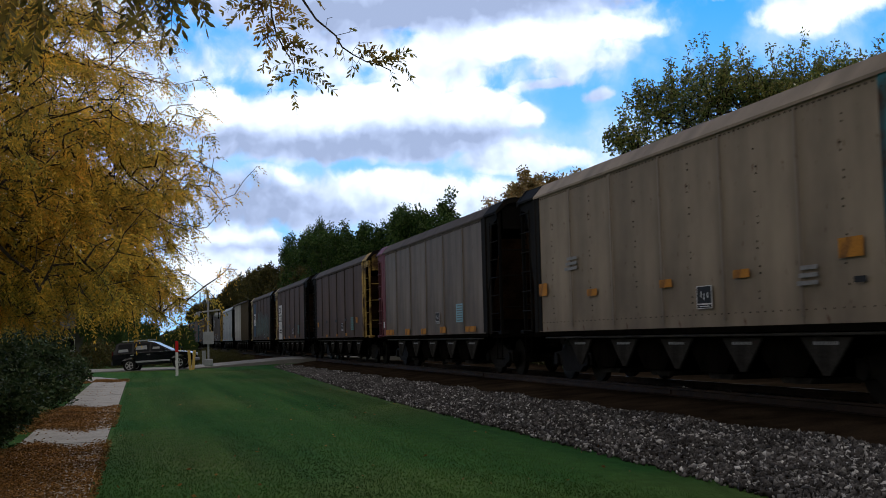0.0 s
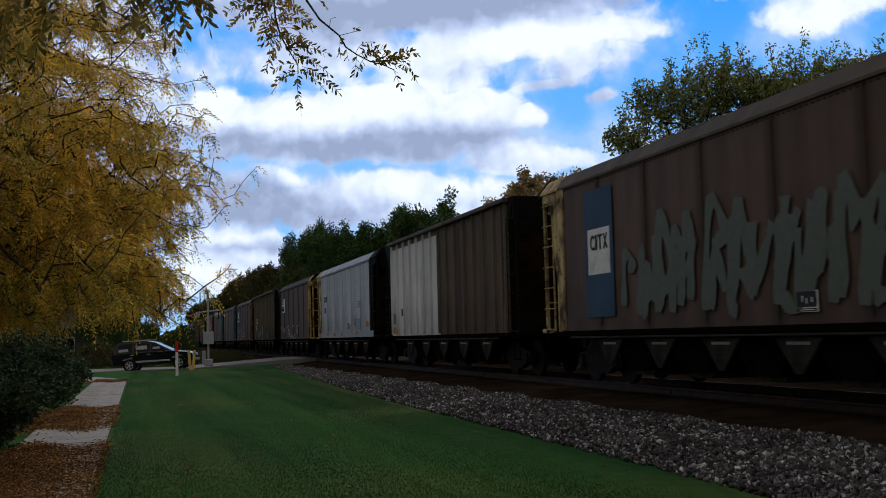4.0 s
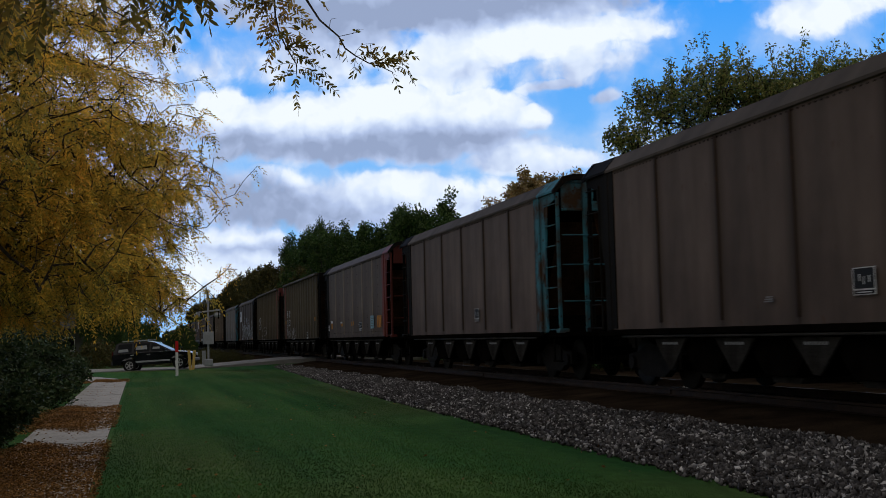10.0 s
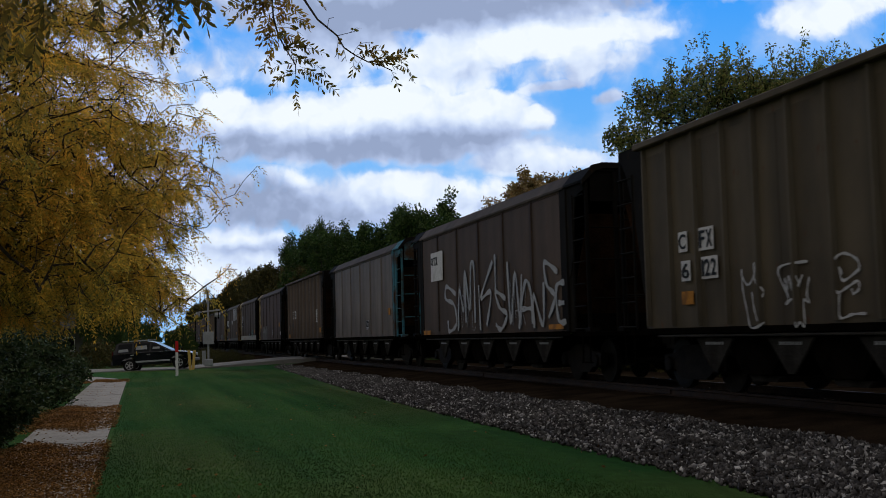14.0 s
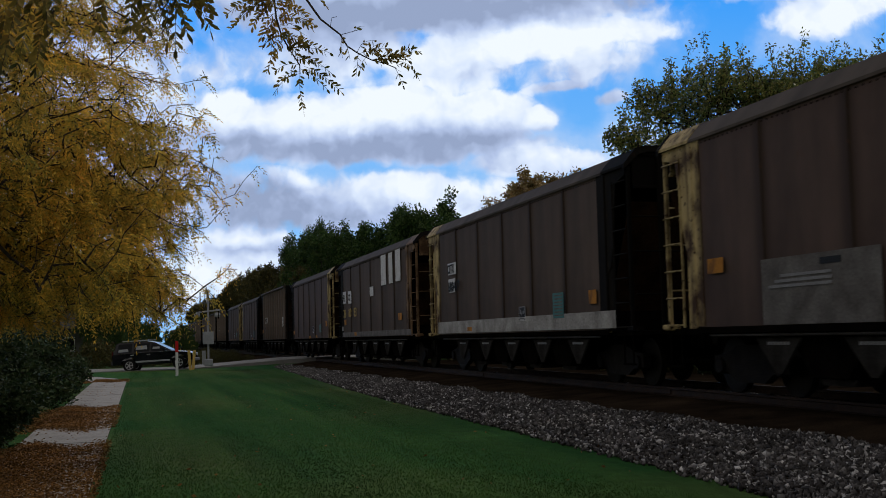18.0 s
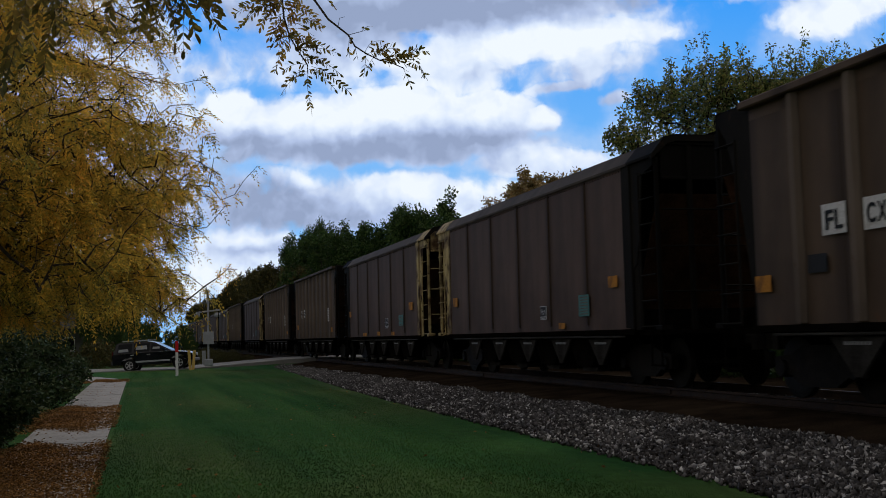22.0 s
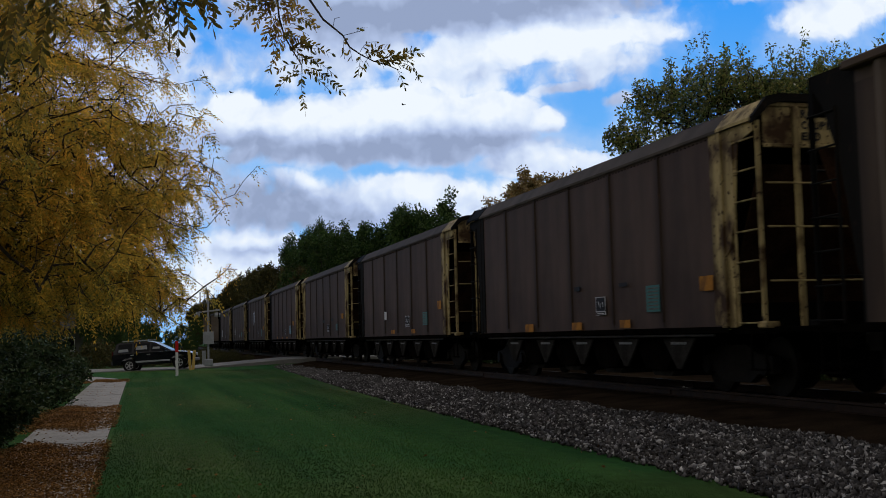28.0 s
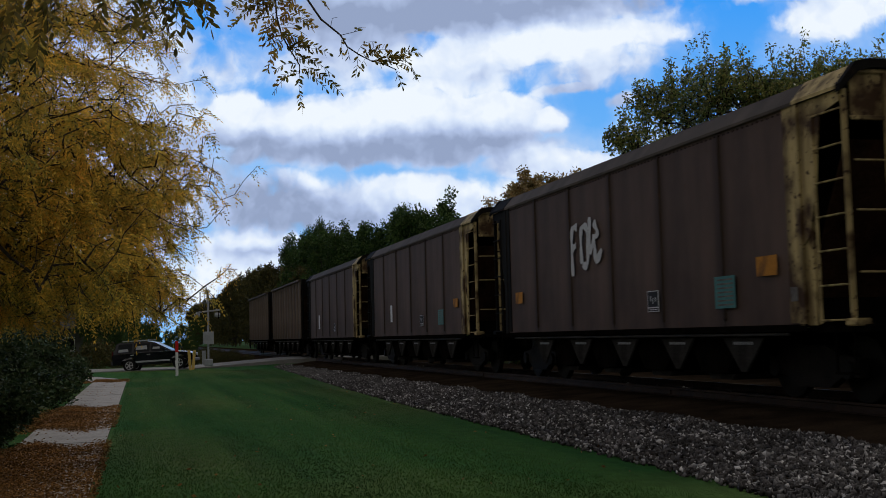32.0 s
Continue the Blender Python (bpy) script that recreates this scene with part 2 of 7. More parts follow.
CONCRETE = rough("pale_concrete", (0.22, 0.205, 0.19), (0.33, 0.31, 0.285), 1.5, 50.0, 0.9, 0.2)
ASPHALT = rough("worn_road", (0.16, 0.15, 0.14), (0.24, 0.23, 0.215), 0.7, 60.0, 0.9, 0.3)
SLEEPER = rough("weathered_timber", (0.014, 0.010, 0.008), (0.035, 0.025, 0.018), 3.0, 30.0, 0.9, 0.5, (1, 6, 1))
RAILSTEEL = rough("rusty_rail_steel", (0.022, 0.014, 0.010), (0.05, 0.032, 0.023), 4.0, 40.0, 0.6, 0.2, metal=0.4)
BARK = rough("grey_brown_bark", (0.03, 0.024, 0.02), (0.075, 0.06, 0.05), 6.0, 40.0, 0.95, 0.8, (1, 1, 0.3), depth=0.03)
LOCUST = turning("yellow_locust_leaves", [(0.4, (0.2, 0.195, 0.05)), (0.56, (0.42, 0.325, 0.06)), (0.72, (0.7, 0.455, 0.07)), (0.9, (0.82, 0.44, 0.07))], 0.65, 0.6)
# leaves of the nearest spray, a darkened set: shade put into their colours
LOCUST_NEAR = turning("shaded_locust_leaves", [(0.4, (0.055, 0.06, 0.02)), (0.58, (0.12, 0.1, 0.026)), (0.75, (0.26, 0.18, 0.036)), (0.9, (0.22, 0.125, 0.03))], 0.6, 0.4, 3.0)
LOCUST_GREEN = turning("turning_locust_leaves", [(0.4, (0.08, 0.10, 0.03)), (0.58, (0.17, 0.15, 0.04)), (0.74, (0.36, 0.25, 0.06)), (0.9, (0.30, 0.17, 0.05))], 0.5, 0.55, 2.4)
MAPLE = leafy("green_olive_leaves", [(0.085, 0.135, 0.045), (0.17, 0.2, 0.06), (0.34, 0.3, 0.085), (0.13, 0.175, 0.055)], 0.4, 0.4, 0.7, (1, 1, 1), 0.45)
WOODS = leafy("dark_green_leaves", [(0.0184, 0.0483, 0.0138), (0.046, 0.092, 0.023), (0.0805, 0.121, 0.0299), (0.0299, 0.069, 0.0196)], 0.7, 0.15)
OLIVE = leafy("dull_olive_leaves", [(0.04, 0.045, 0.015), (0.07, 0.065, 0.02), (0.09, 0.07, 0.02), (0.04, 0.05, 0.016)], 0.7, 0.15)
RUSSET = leafy("orange_brown_leaves", [(0.2, 0.135, 0.055), (0.33, 0.205, 0.08), (0.2, 0.16, 0.065), (0.44, 0.34, 0.17)], 0.55, 0.3, 0.5, (1, 1, 1), 0.45)
HEDGE = leafy("dark_hedge_leaves", [(0.012, 0.028, 0.010), (0.028, 0.052, 0.018), (0.062, 0.078, 0.03), (0.018, 0.036, 0.013)], 0.6, 0.2, 1.6, (1, 1, 1), 0.5)
LITTER = leafy("fallen_brown_leaves", [(0.105, 0.053, 0.018), (0.185, 0.095, 0.03), (0.26, 0.132, 0.035), (0.13, 0.067, 0.025)], 0.85, 0.05)
STONES = leafy("grey_ballast_stones", [(0.02, 0.018, 0.0175), (0.056, 0.051, 0.05), (0.125, 0.116, 0.115), (0.033, 0.028, 0.026), (0.07, 0.064, 0.061), (0.5, 0.48, 0.47)], 0.9, 0.0)


# ---- mesh helpers ----
class Solid:
    """Collects boxes, plates, rods and lathed rings into one mesh."""

    def __init__(self):
        self.v, self.f, self.m, self.slot = [], [], [], 0

    def face(self, ids):
        self.f.append(ids)
        self.m.append(self.slot)

    def box(self, x0, x1, y0, y1, z0, z1, c=0.0):
        """A box; c chamfers its four long edges."""
        size = (x1 - x0, y1 - y0, z1 - z0)
        if c <= 0 or min(size) < 2.2 * c:
            b = len(self.v)
            self.v += [(x, y, z) for x in (x0, x1) for y in (y0, y1) for z in (z0, z1)]
            for q in ((0, 1, 3, 2), (4, 6, 7, 5), (0, 4, 5, 1), (2, 3, 7, 6), (0, 2, 6, 4), (1, 5, 7, 3)):
                self.face([b + i for i in q])
            return self
        axis = size.index(max(size))
        lo, hi = (x0, y0, z0), (x1, y1, z1)
        p, q = [i for i in range(3) if i != axis]
        a0, a1, b0, b1 = lo[p], hi[p], lo[q], hi[q]
        ring = [(a0 + c, b0), (a1 - c, b0), (a1, b0 + c), (a1, b1 - c), (a1 - c, b1), (a0 + c, b1), (a0, b1 - c), (a0, b0 + c)]
        return self.prism(ring, axis, lo[axis], hi[axis])

    def prism(self, ring, axis, t0, t1):
        """A closed outline in the two other axes, drawn out along the axis."""
        p, q = [i for i in range(3) if i != axis]
        b, n = len(self.v), len(ring)
        for t in (t0, t1):
            for s in ring:
                w = [0, 0, 0]
                w[axis], w[p], w[q] = t, s[0], s[1]
                self.v.append(tuple(w))
        for i in range(n):
            j = (i + 1) % n
            self.face([b + i, b + j, b + n + j, b + n + i])
        self.face([b + i for i in range(n)][::-1])
        self.face([b + n + i for i in range(n)])
        return self

    def rod(self, a, b, r, n=6, r1=None):
        a, b = Vector(a), Vector(b)
        d = b - a
        if d.length < 1e-6:
            return self
        u = d.orthogonal().normalized()
        w = d.normalized().cross(u)
        s, r1 = len(self.v), r if r1 is None else r1
        for o, k in ((a, r), (b, r1)):
            for i in range(n):
                g = 2 * math.pi * i / n
                self.v.append(tuple(o + (u * math.cos(g) + w * math.sin(g)) * k))
        for i in range(n):
            j = (i + 1) % n
            self.face([s + i, s + j, s + n + j, s + n + i])
        self.face([s + i for i in range(n)][::-1])
        self.face([s + n + i for i in range(n)])
        return self

    def lathe(self, profile, axis, centre, n=20):
        """Rings (along, radius) about an axis through centre, closed at both ends."""
        p, q = [i for i in range(3) if i != axis]
        s = len(self.v)
        for t, r in profile:
            for i in range(n):
                g = 2 * math.pi * i / n
                w = list(centre)
                w[axis] += t
                w[p] += r * math.cos(g)
                w[q] += r * math.sin(g)
                self.v.append(tuple(w))
        for k in range(len(profile) - 1):
            for i in range(n):
                j = (i + 1) % n
                self.face([s + k * n + i, s + k * n + j, s + (k + 1) * n + j, s + (k + 1) * n + i])
        self.face([s + i for i in range(n)][::-1])
        self.face([s + (len(profile) - 1) * n + i for i in range(n)])
        return self

    def mesh(self, name, *mats):
        me = bpy.data.meshes.new(name)
        me.from_pydata(self.v, [], self.f)
        for m in mats:
            me.materials.append(m)
        if len(mats) > 1:
            me.polygons.foreach_set("material_index", self.m)
        bm = bmesh.new()
        bm.from_mesh(me)
        bmesh.ops.recalc_face_normals(bm, faces=bm.faces)
        bm.to_mesh(me)
        bm.free()
        return me


def quads(name, verts, per, mat):
    """One mesh out of an array of loose faces with per corners each."""
    verts = np.asarray(verts, np.float32).reshape(-1, 3)
    n = len(verts) // per
    me = bpy.data.meshes.new(name)
    me.vertices.add(len(verts))
    me.vertices.foreach_set("co", verts.ravel())
    me.loops.add(n * per)
    me.loops.foreach_set("vertex_index", np.arange(n * per, dtype=np.int32))
    me.polygons.add(n)
    me.polygons.foreach_set("loop_start", np.arange(0, n * per, per, dtype=np.int32))
    me.materials.append(mat)
    me.update(calc_edges=True)
    return me


def part(name, me, parent, mat=None, label="", at=None):
    """A mesh as a part under its thing; mat overrides the mesh's own material on this object alone."""
    ob = new(name, me)
    ob.parent = parent
    if at is not None:
        ob.matrix_basis = at
    if mat is not None:
        ob.material_slots[0].link = "OBJECT"
        ob.material_slots[0].material = mat
    return tagged(ob, label)


def thing(name, label, category, at=None, group="", kind="", me=None):
    ob = new(name, me)
    if at is not None:
        ob.matrix_basis = at
    return tagged(ob, label, category, group, kind)


def unit(a):
    return a / np.maximum(np.linalg.norm(a, axis=-1, keepdims=True), 1e-9)


def oval_leaves(rng, at, along, length, width):
    """Rounded leaflets of six corners."""
    n = len(at)
    d = unit(along)
    side = unit(np.cross(d, rng.normal(size=(n, 3))))
    ln = length * rng.uniform(0.75, 1.2, (n, 1))
    wd = width * rng.uniform(0.8, 1.15, (n, 1)) * 0.5
    return np.stack([at, at + d * ln * 0.25 + side * wd * 0.85, at + d * ln * 0.7 + side * wd, at + d * ln, at + d * ln * 0.7 - side * wd, at + d * ln * 0.25 - side * wd * 0.85], 1)


def leaves(rng, at, along, length, width, droop=0.0):
    """Pointed leaf blades at the places given, each a folded kite of four corners."""
    n = len(at)
    d = unit(along + np.array([0, 0, -droop]))
    side = unit(np.cross(d, rng.normal(size=(n, 3))))
    ln = (length * rng.uniform(0.7, 1.2, n))[:, None]
    wd = (width * rng.uniform(0.7, 1.2, n))[:, None]
    up = np.cross(d, side) * wd * 0.25
    mid = at + d * ln * 0.5
    return np.stack([at, mid + side * wd * 0.5 + up, at + d * ln, mid - side * wd * 0.5 + up], 1)


# ---- sky backdrop: drifting clouds far beyond everything ----
def sky_sheet():
    m = bpy.data.materials.new("cloudy_sky")
    m.use_nodes = True
    n, l = m.node_tree.nodes, m.node_tree.links
    n.remove(n["Principled BSDF"])
    tc = n.new("ShaderNodeTexCoord")

    def warp(scale, amount, detail):
        nz = n.new("ShaderNodeTexNoise")
        nz.inputs["Scale"].default_value, nz.inputs["Detail"].default_value = scale, detail
        l.new(tc.outputs["Object"], nz.inputs["Vector"])
        sub, mul = n.new("ShaderNodeVectorMath"), n.new("ShaderNodeVectorMath")
        sub.operation, mul.operation = "SUBTRACT", "SCALE"
        sub.inputs[1].default_value = (0.5, 0.5, 0.5)
        mul.inputs["Scale"].default_value = amount
        l.new(nz.outputs["Color"], sub.inputs[0])
        l.new(sub.outputs[0], mul.inputs[0])
        return mul.outputs[0]

    def add(a, b):
        v = n.new("ShaderNodeVectorMath")
        l.new(a, v.inputs[0])
        l.new(b, v.inputs[1])
        return v.outputs[0]

    def value(op, a, b=None, clamp=False):
        v = n.new("ShaderNodeMath")
        v.operation, v.use_clamp = op, clamp
        for s, q in zip(v.inputs, (a, b)):
            if q is not None:
                if isinstance(q, (int, float)):
                    s.default_value = q
                else:
                    l.new(q, s)
        return v.outputs[0]

    at = add(tc.outputs["Object"], add(warp(0.004, 60, 3), warp(0.013, 44, 4)))

    def fbm(where, scale, detail=7, roughness=0.5):
        nz = n.new("ShaderNodeTexNoise")
        nz.inputs["Scale"].default_value, nz.inputs["Detail"].default_value, nz.inputs["Roughness"].default_value = scale, detail, roughness
        l.new(where, nz.inputs["Vector"])
        return value("SUBTRACT", nz.outputs[0], 0.5)

    def moved(where, x, z):
        v = n.new("ShaderNodeVectorMath")
        v.inputs[1].default_value = (x, 0, z)
        l.new(where, v.inputs[0])
        return v.outputs[0]

    def smooth(v, lo, hi):
        mr = n.new("ShaderNodeMapRange")
        mr.interpolation_type = "SMOOTHSTEP"
        mr.inputs["From Min"].default_value, mr.inputs["From Max"].default_value = lo, hi
        l.new(v, mr.inputs["Value"])
        return mr.outputs[0]

    def puff(x, z, w, h, soft=0.5, tilt=0.0):
        """One cloud as an oval, metres on the sheet: how deep inside it a place lies, less for a thin cloud."""
        mp, ln = n.new("ShaderNodeMapping"), n.new("ShaderNodeVectorMath")
        mp.vector_type = "TEXTURE"
        mp.inputs["Location"].default_value = (x, 0, z)
        mp.inputs["Rotation"].default_value = (0, radians(tilt), 0)
        mp.inputs["Scale"].default_value = (w, 1e6, h)
        l.new(at, mp.inputs[0])
        ln.operation = "LENGTH"
        l.new(mp.outputs[0], ln.inputs[0])
        return value("MULTIPLY", value("SUBTRACT", 1.0, ln.outputs["Value"]), 0.36 / (0.12 + soft))

    def union(rows):
        out = puff(*rows[0])
        for r in rows[1:]:
            out = value("MAXIMUM", out, puff(*r))
        return out

    relief = fbm(at, 0.0105)
    body = union(CLOUDS + LOW_CLOUDS)
    cover = smooth(value("ADD", body, value("MULTIPLY", relief, 0.95)), -0.13, 0.17)
    lit, shade = smooth(union(CLOUD_TOPS), -0.7, 0.5), smooth(union(CLOUD_BASES), -0.5, 0.45)
    # light from above and the right: a place that falls away from it is greyer
    slope = value("SUBTRACT", fbm(at, 0.0105, 3), fbm(moved(at, 16, 26), 0.0105, 3))
    wide = value("SUBTRACT", fbm(at, 0.0035, 4), fbm(moved(at, 30, 60), 0.0035, 4))
    grad = n.new("ShaderNodeSeparateXYZ")
    l.new(tc.outputs["Object"], grad.inputs[0])
    up = n.new("ShaderNodeMapRange")
    up.inputs["From Min"].default_value, up.inputs["From Max"].default_value = 150, 950
    l.new(grad.outputs[2], up.inputs["Value"])
    blue = mixer(n, l, up.outputs[0], (0.27, 0.60, 1.0), (0.04, 0.345, 1.0))
    thin = smooth(value("ADD", fbm(at, 0.005, 6), value("MULTIPLY", body, 0.22)), -0.16, 0.28)
    blue = mixer(n, l, value("MULTIPLY", thin, 0.75), blue, (0.62, 0.75, 0.97))
    tone = value("ADD", value("ADD", value("MULTIPLY", value("SUBTRACT", lit, shade), 0.5), 0.42), value("ADD", value("MULTIPLY", slope, 0.85), value("MULTIPLY", wide, 1.25)), True)
    cl = ramp(n, [(0.0, (0.32, 0.40, 0.60)), (0.3, (0.48, 0.59, 0.85)), (0.6, (0.74, 0.85, 1.04)), (0.85, (0.93, 1.0, 1.08))])
    l.new(tone, cl.inputs[0])
    cloud = cl.outputs[0]
    em = n.new("ShaderNodeEmission")
    l.new(mixer(n, l, cover, blue, cloud), em.inputs["Color"])
    l.new(em.outputs[0], n["Material Output"].inputs["Surface"])
    s = Solid()
    s.v = [(-2600, 0, -60), (2600, 0, -60), (2600, 0, 1900), (-2600, 0, 1900)]
    s.face([0, 1, 2, 3])
    return thing("backdrop", "bright white and grey clouds over a blue sky", "sky", kind="structure", me=s.mesh("backdrop", m))


# clouds on the sheet: across, up, half width, half height, softness, tilt
CLOUDS = [(-39, 898, 645, 93, 0.35, 0), (-279, 787, 270, 90, 0.8, 0), (231, 792, 360, 63, 0.3, -6), (-9, 733, 225, 90, 0.7, 0), (381, 743, 135, 60, 0.9, -5), (-609, 606, 108, 87, 0.2, 0), (-429, 576, 255, 93, 0.25, 0), (-159, 598, 225, 93, 0.22, 0), (66, 585, 165, 99, 0.22, 0), (-219, 515, 495, 45, 0.4, 0), (242, 582, 48, 36, 0.3, 0), (-234, 368, 630, 78, 0.55, 0)]
LOW_CLOUDS = [(231, 469, 195, 45, 0.35, 0), (-129, 400, 195, 54, 0.25, 0), (-489, 369, 225, 82, 0.7, 0), (-564, 247, 225, 90, 0.8, 0), (-459, 175, 450, 75, 0.8, 0), (1041, 864, 195, 75, 0.3, -12), (291, 669, 90, 15, 0.9, -10), (801, 915, 68, 21, 0.9, 0), (-984, 574, 345, 390, 0.5, 0), (666, 270, 750, 210, 0.6, 0), (434, 639, 45, 18, 0.9, 0)]
CLOUD_TOPS = [(231, 796, 338, 45, 0.5, -6), (-609, 641, 93, 57, 0.45, 0), (-429, 610, 195, 42, 0.6, 0), (-174, 627, 195, 57, 0.5, 0), (104, 624, 90, 60, 0.5, 0), (238, 585, 42, 30, 0.5, 0), (268, 485, 150, 30, 0.6, 0), (-129, 415, 165, 33, 0.6, 0), (-406, 451, 36, 21, 0.8, 0), (-549, 282, 120, 18, 0.8, 0), (-504, 226, 90, 15, 0.8, 0), (1056, 857, 165, 60, 0.6, -12), (-669, 177, 90, 45, 0.9, 0), (21, 416, 120, 27, 0.7, 0)]
CLOUD_BASES = [(-9, 883, 570, 51, 0.7, 0), (-249, 507, 390, 33, 0.8, 0), (21, 532, 210, 30, 0.8, 0), (-459, 365, 195, 57, 0.9, 0), (-564, 537, 135, 27, 0.9, 0), (-369, 252, 240, 30, 0.9, 0)]
backdrop = sky_sheet()
SKY_YAW = radians(-HEADING)
SKY_FOOT = Vector((math.sin(_a) * 3000, math.cos(_a) * 3000, 0))


# ---- ground ----
RAIL = 0.44  # top of rail
TRACK_X = 10.42


def grass_edge(y):
    """Where the lawn meets the stones, x at a distance y along the track."""
    return np.interp(y, [0, 10, 20, 26, 33, 42, 60, 66], [5.30, 5.44, 5.60, 5.70, 5.92, 6.32, 7.1, 7.35])


def ground_sheet():
    """Lawn, the low bank of the railway and the land to the horizon, as one sheet."""
    xs = [-3000, -600, -150, -60, -30, -14, -6, -2.4, 0, 2, 4, 5.4, 6.3, 7.0, 7.8, 8.6, 9.4, 10.4, 11.4, 12.4, 13.5, 15, 20, 30, 60, 150, 600, 3000]
    ys = [-600, -150, -40, 0] + [6 + 2.0 * i for i in range(48)] + [110, 140, 200, 300, 500, 900, 3000]
    v = []
    for y in ys:
        for x in xs:
            bank = min(max((x - grass_edge(y) + 0.3) / 2.2, 0), 1) * min(max((19.5 - x) / 3.0, 0), 1)
            z = (RAIL - 0.28) * bank
            ramp_up = min(max(1 - abs(y - 67.3) / 6.0, 0), 1)
            z = max(z, (RAIL - 0.07) * ramp_up * min(max((x - 2.0) / 6.0, 0), 1) if x < 22 else 0)
            v.append((x, y, z))
    w = len(xs)
    f = [(j * w + i, j * w + i + 1, (j + 1) * w + i + 1, (j + 1) * w + i) for j in range(len(ys) - 1) for i in range(w - 1)]
    me = bpy.data.meshes.new("ground")
    me.from_pydata(v, [], f)
    me.materials.append(GRASS)
    for p in me.polygons:
        p.use_smooth = True
    return thing("ground", "dark green mown lawn with faint mowing streaks", "lawn", kind="structure", me=me)


ground = ground_sheet()


def ballast():
    s = Solid()
    # shoulder profile across the track, on the bank
    # far part, past 14.6, added: its dark colour deepens the shade under the cars
    prof = [(6.15, -0.1), (6.15, 0.03), (7.2, 0.14), (8.35, 0.23), (8.9, RAIL - 0.16), (12.0, RAIL - 0.16), (12.6, 0.24), (14.6, 0.2), (18.0, 0.12), (18.5, -0.1)]
    n = len(prof)
    ys = [-60, 0, 6, 12, 18, 24, 32, 40, 50, 62]
    ys2 = [73, 90, 120, 200, 400, 800]
    for run in (ys, ys2):
        b = len(s.v)
        for y in run:
            e = grass_edge(y)
            for x, z in prof:
                s.v.append((e + (x - 6.15) * (8.9 - e) / 2.75 if x < 8.9 else x, y, z))
        for j in range(len(run) - 1):
            for i in range(n - 1):
                s.face([b + j * n + i, b + j * n + i + 1, b + (j + 1) * n + i + 1, b + (j + 1) * n + i])
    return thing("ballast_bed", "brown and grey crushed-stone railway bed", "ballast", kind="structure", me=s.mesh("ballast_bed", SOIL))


ballast()


def rails():
    prof = [(-0.075, 0), (0.075, 0), (0.075, 0.012), (0.012, 0.03), (0.012, 0.12), (0.036, 0.132), (0.036, 0.168), (0.028, 0.172), (-0.028, 0.172), (-0.036, 0.168), (-0.036, 0.132), (-0.012, 0.12), (-0.012, 0.03), (-0.075, 0.012)]
    for side in (-1, 1):
        s = Solid().prism([(TRACK_X + side * 0.7535 + a, RAIL - 0.172 + b) for a, b in prof], 1, -620, 760)
        r = thing("rail", "rust-brown steel rail with a worn bright top", "rail", group="rails of the track", me=s.mesh("rail", RAILSTEEL))
        x = TRACK_X + side * 0.7535
        joint = Solid().box(x - 0.034, x - 0.014, -0.45, 0.45, RAIL - 0.14, RAIL - 0.05, 0.008).box(x + 0.014, x + 0.034, -0.45, 0.45, RAIL - 0.14, RAIL - 0.05, 0.008).mesh("joint_bar", RAILSTEEL)
        for y in (9, 21, 33, 45, 57):
            part("joint_bar", joint, r, at=pose(0, y + side, 0))


rails()


def road():
    """Side road that climbs over the track on a low ramp."""
    s = Solid()
    xs = [-60, -20, -6, 0, 2, 4, 6, 8, 9.2, 11.7, 13, 16, 20, 30, 60]
    for x in xs:
        z = 0.012 + (RAIL - 0.02) * min(max((x - 2.0) / 6.6, 0), 1) * min(max((24 - x) / 9.0, 0), 1)
        s.v += [(x, 63.9, z - 0.25), (x, 63.9, z), (x, 70.6, z + 0.02), (x, 70.6, z - 0.25)]
    for i in range(len(xs) - 1):
        for j in range(3):
            s.face([i * 4 + j, i * 4 + j + 1, i * 4 + 5 + j, i * 4 + 4 + j])
    return thing("road", "pale worn asphalt side road over the level crossing", "road", kind="structure", me=s.mesh("road", ASPHALT))


road()


# ---- the train ----
SPEED, HALF = 17.3, 6.43
NEAR = -1.6  # the side of a car towards the lawn


def wheel_mesh():
    s = Solid()
    for side in (-1, 1):
        c = (side * 0.75, 0, 0)
        s.lathe([(-0.065, 0.2), (-0.065, 0.38), (-0.055, 0.46), (0.04 * -side - 0.005, 0.462), (0.06, 0.46), (0.065, 0.38), (0.03, 0.34), (0.03, 0.16), (0.1, 0.13), (0.1, 0.05)], 0, c, 24)
        for i in range(5):
            g = 2 * math.pi * i / 5
            s.lathe([(-0.01, 0.035), (0.06, 0.03)], 0, (side * 0.75, 0.26 * math.cos(g), 0.26 * math.sin(g)), 6)
    s.lathe([(-1.0, 0.075), (-0.84, 0.085), (-0.8, 0.075), (0.8, 0.075), (0.84, 0.085), (1.0, 0.075)], 0, (0, 0, 0), 12)
    return s.mesh("wheelset", STEEL)


def frame_mesh():
    s = Solid()
    ring = [(-1.12, 0.36), (-1.12, 0.62), (-0.7, 0.66), (-0.35, 0.8), (0.35, 0.8), (0.7, 0.66), (1.12, 0.62), (1.12, 0.36), (0.72, 0.36), (0.42, 0.2), (-0.42, 0.2), (-0.72, 0.36)]
    s.prism(ring, 0, -0.07, 0.07)
    for y in (-0.9, 0.9):
        s.lathe([(-0.13, 0.09), (-0.13, 0.13), (0.12, 0.15)], 0, (0, y, 0.46), 12)
    for y in (-0.16, 0, 0.16):
        s.rod((0, y, 0.26), (0, y, 0.62), 0.07, 8)
    return s.mesh("side_frame", TRUCK)


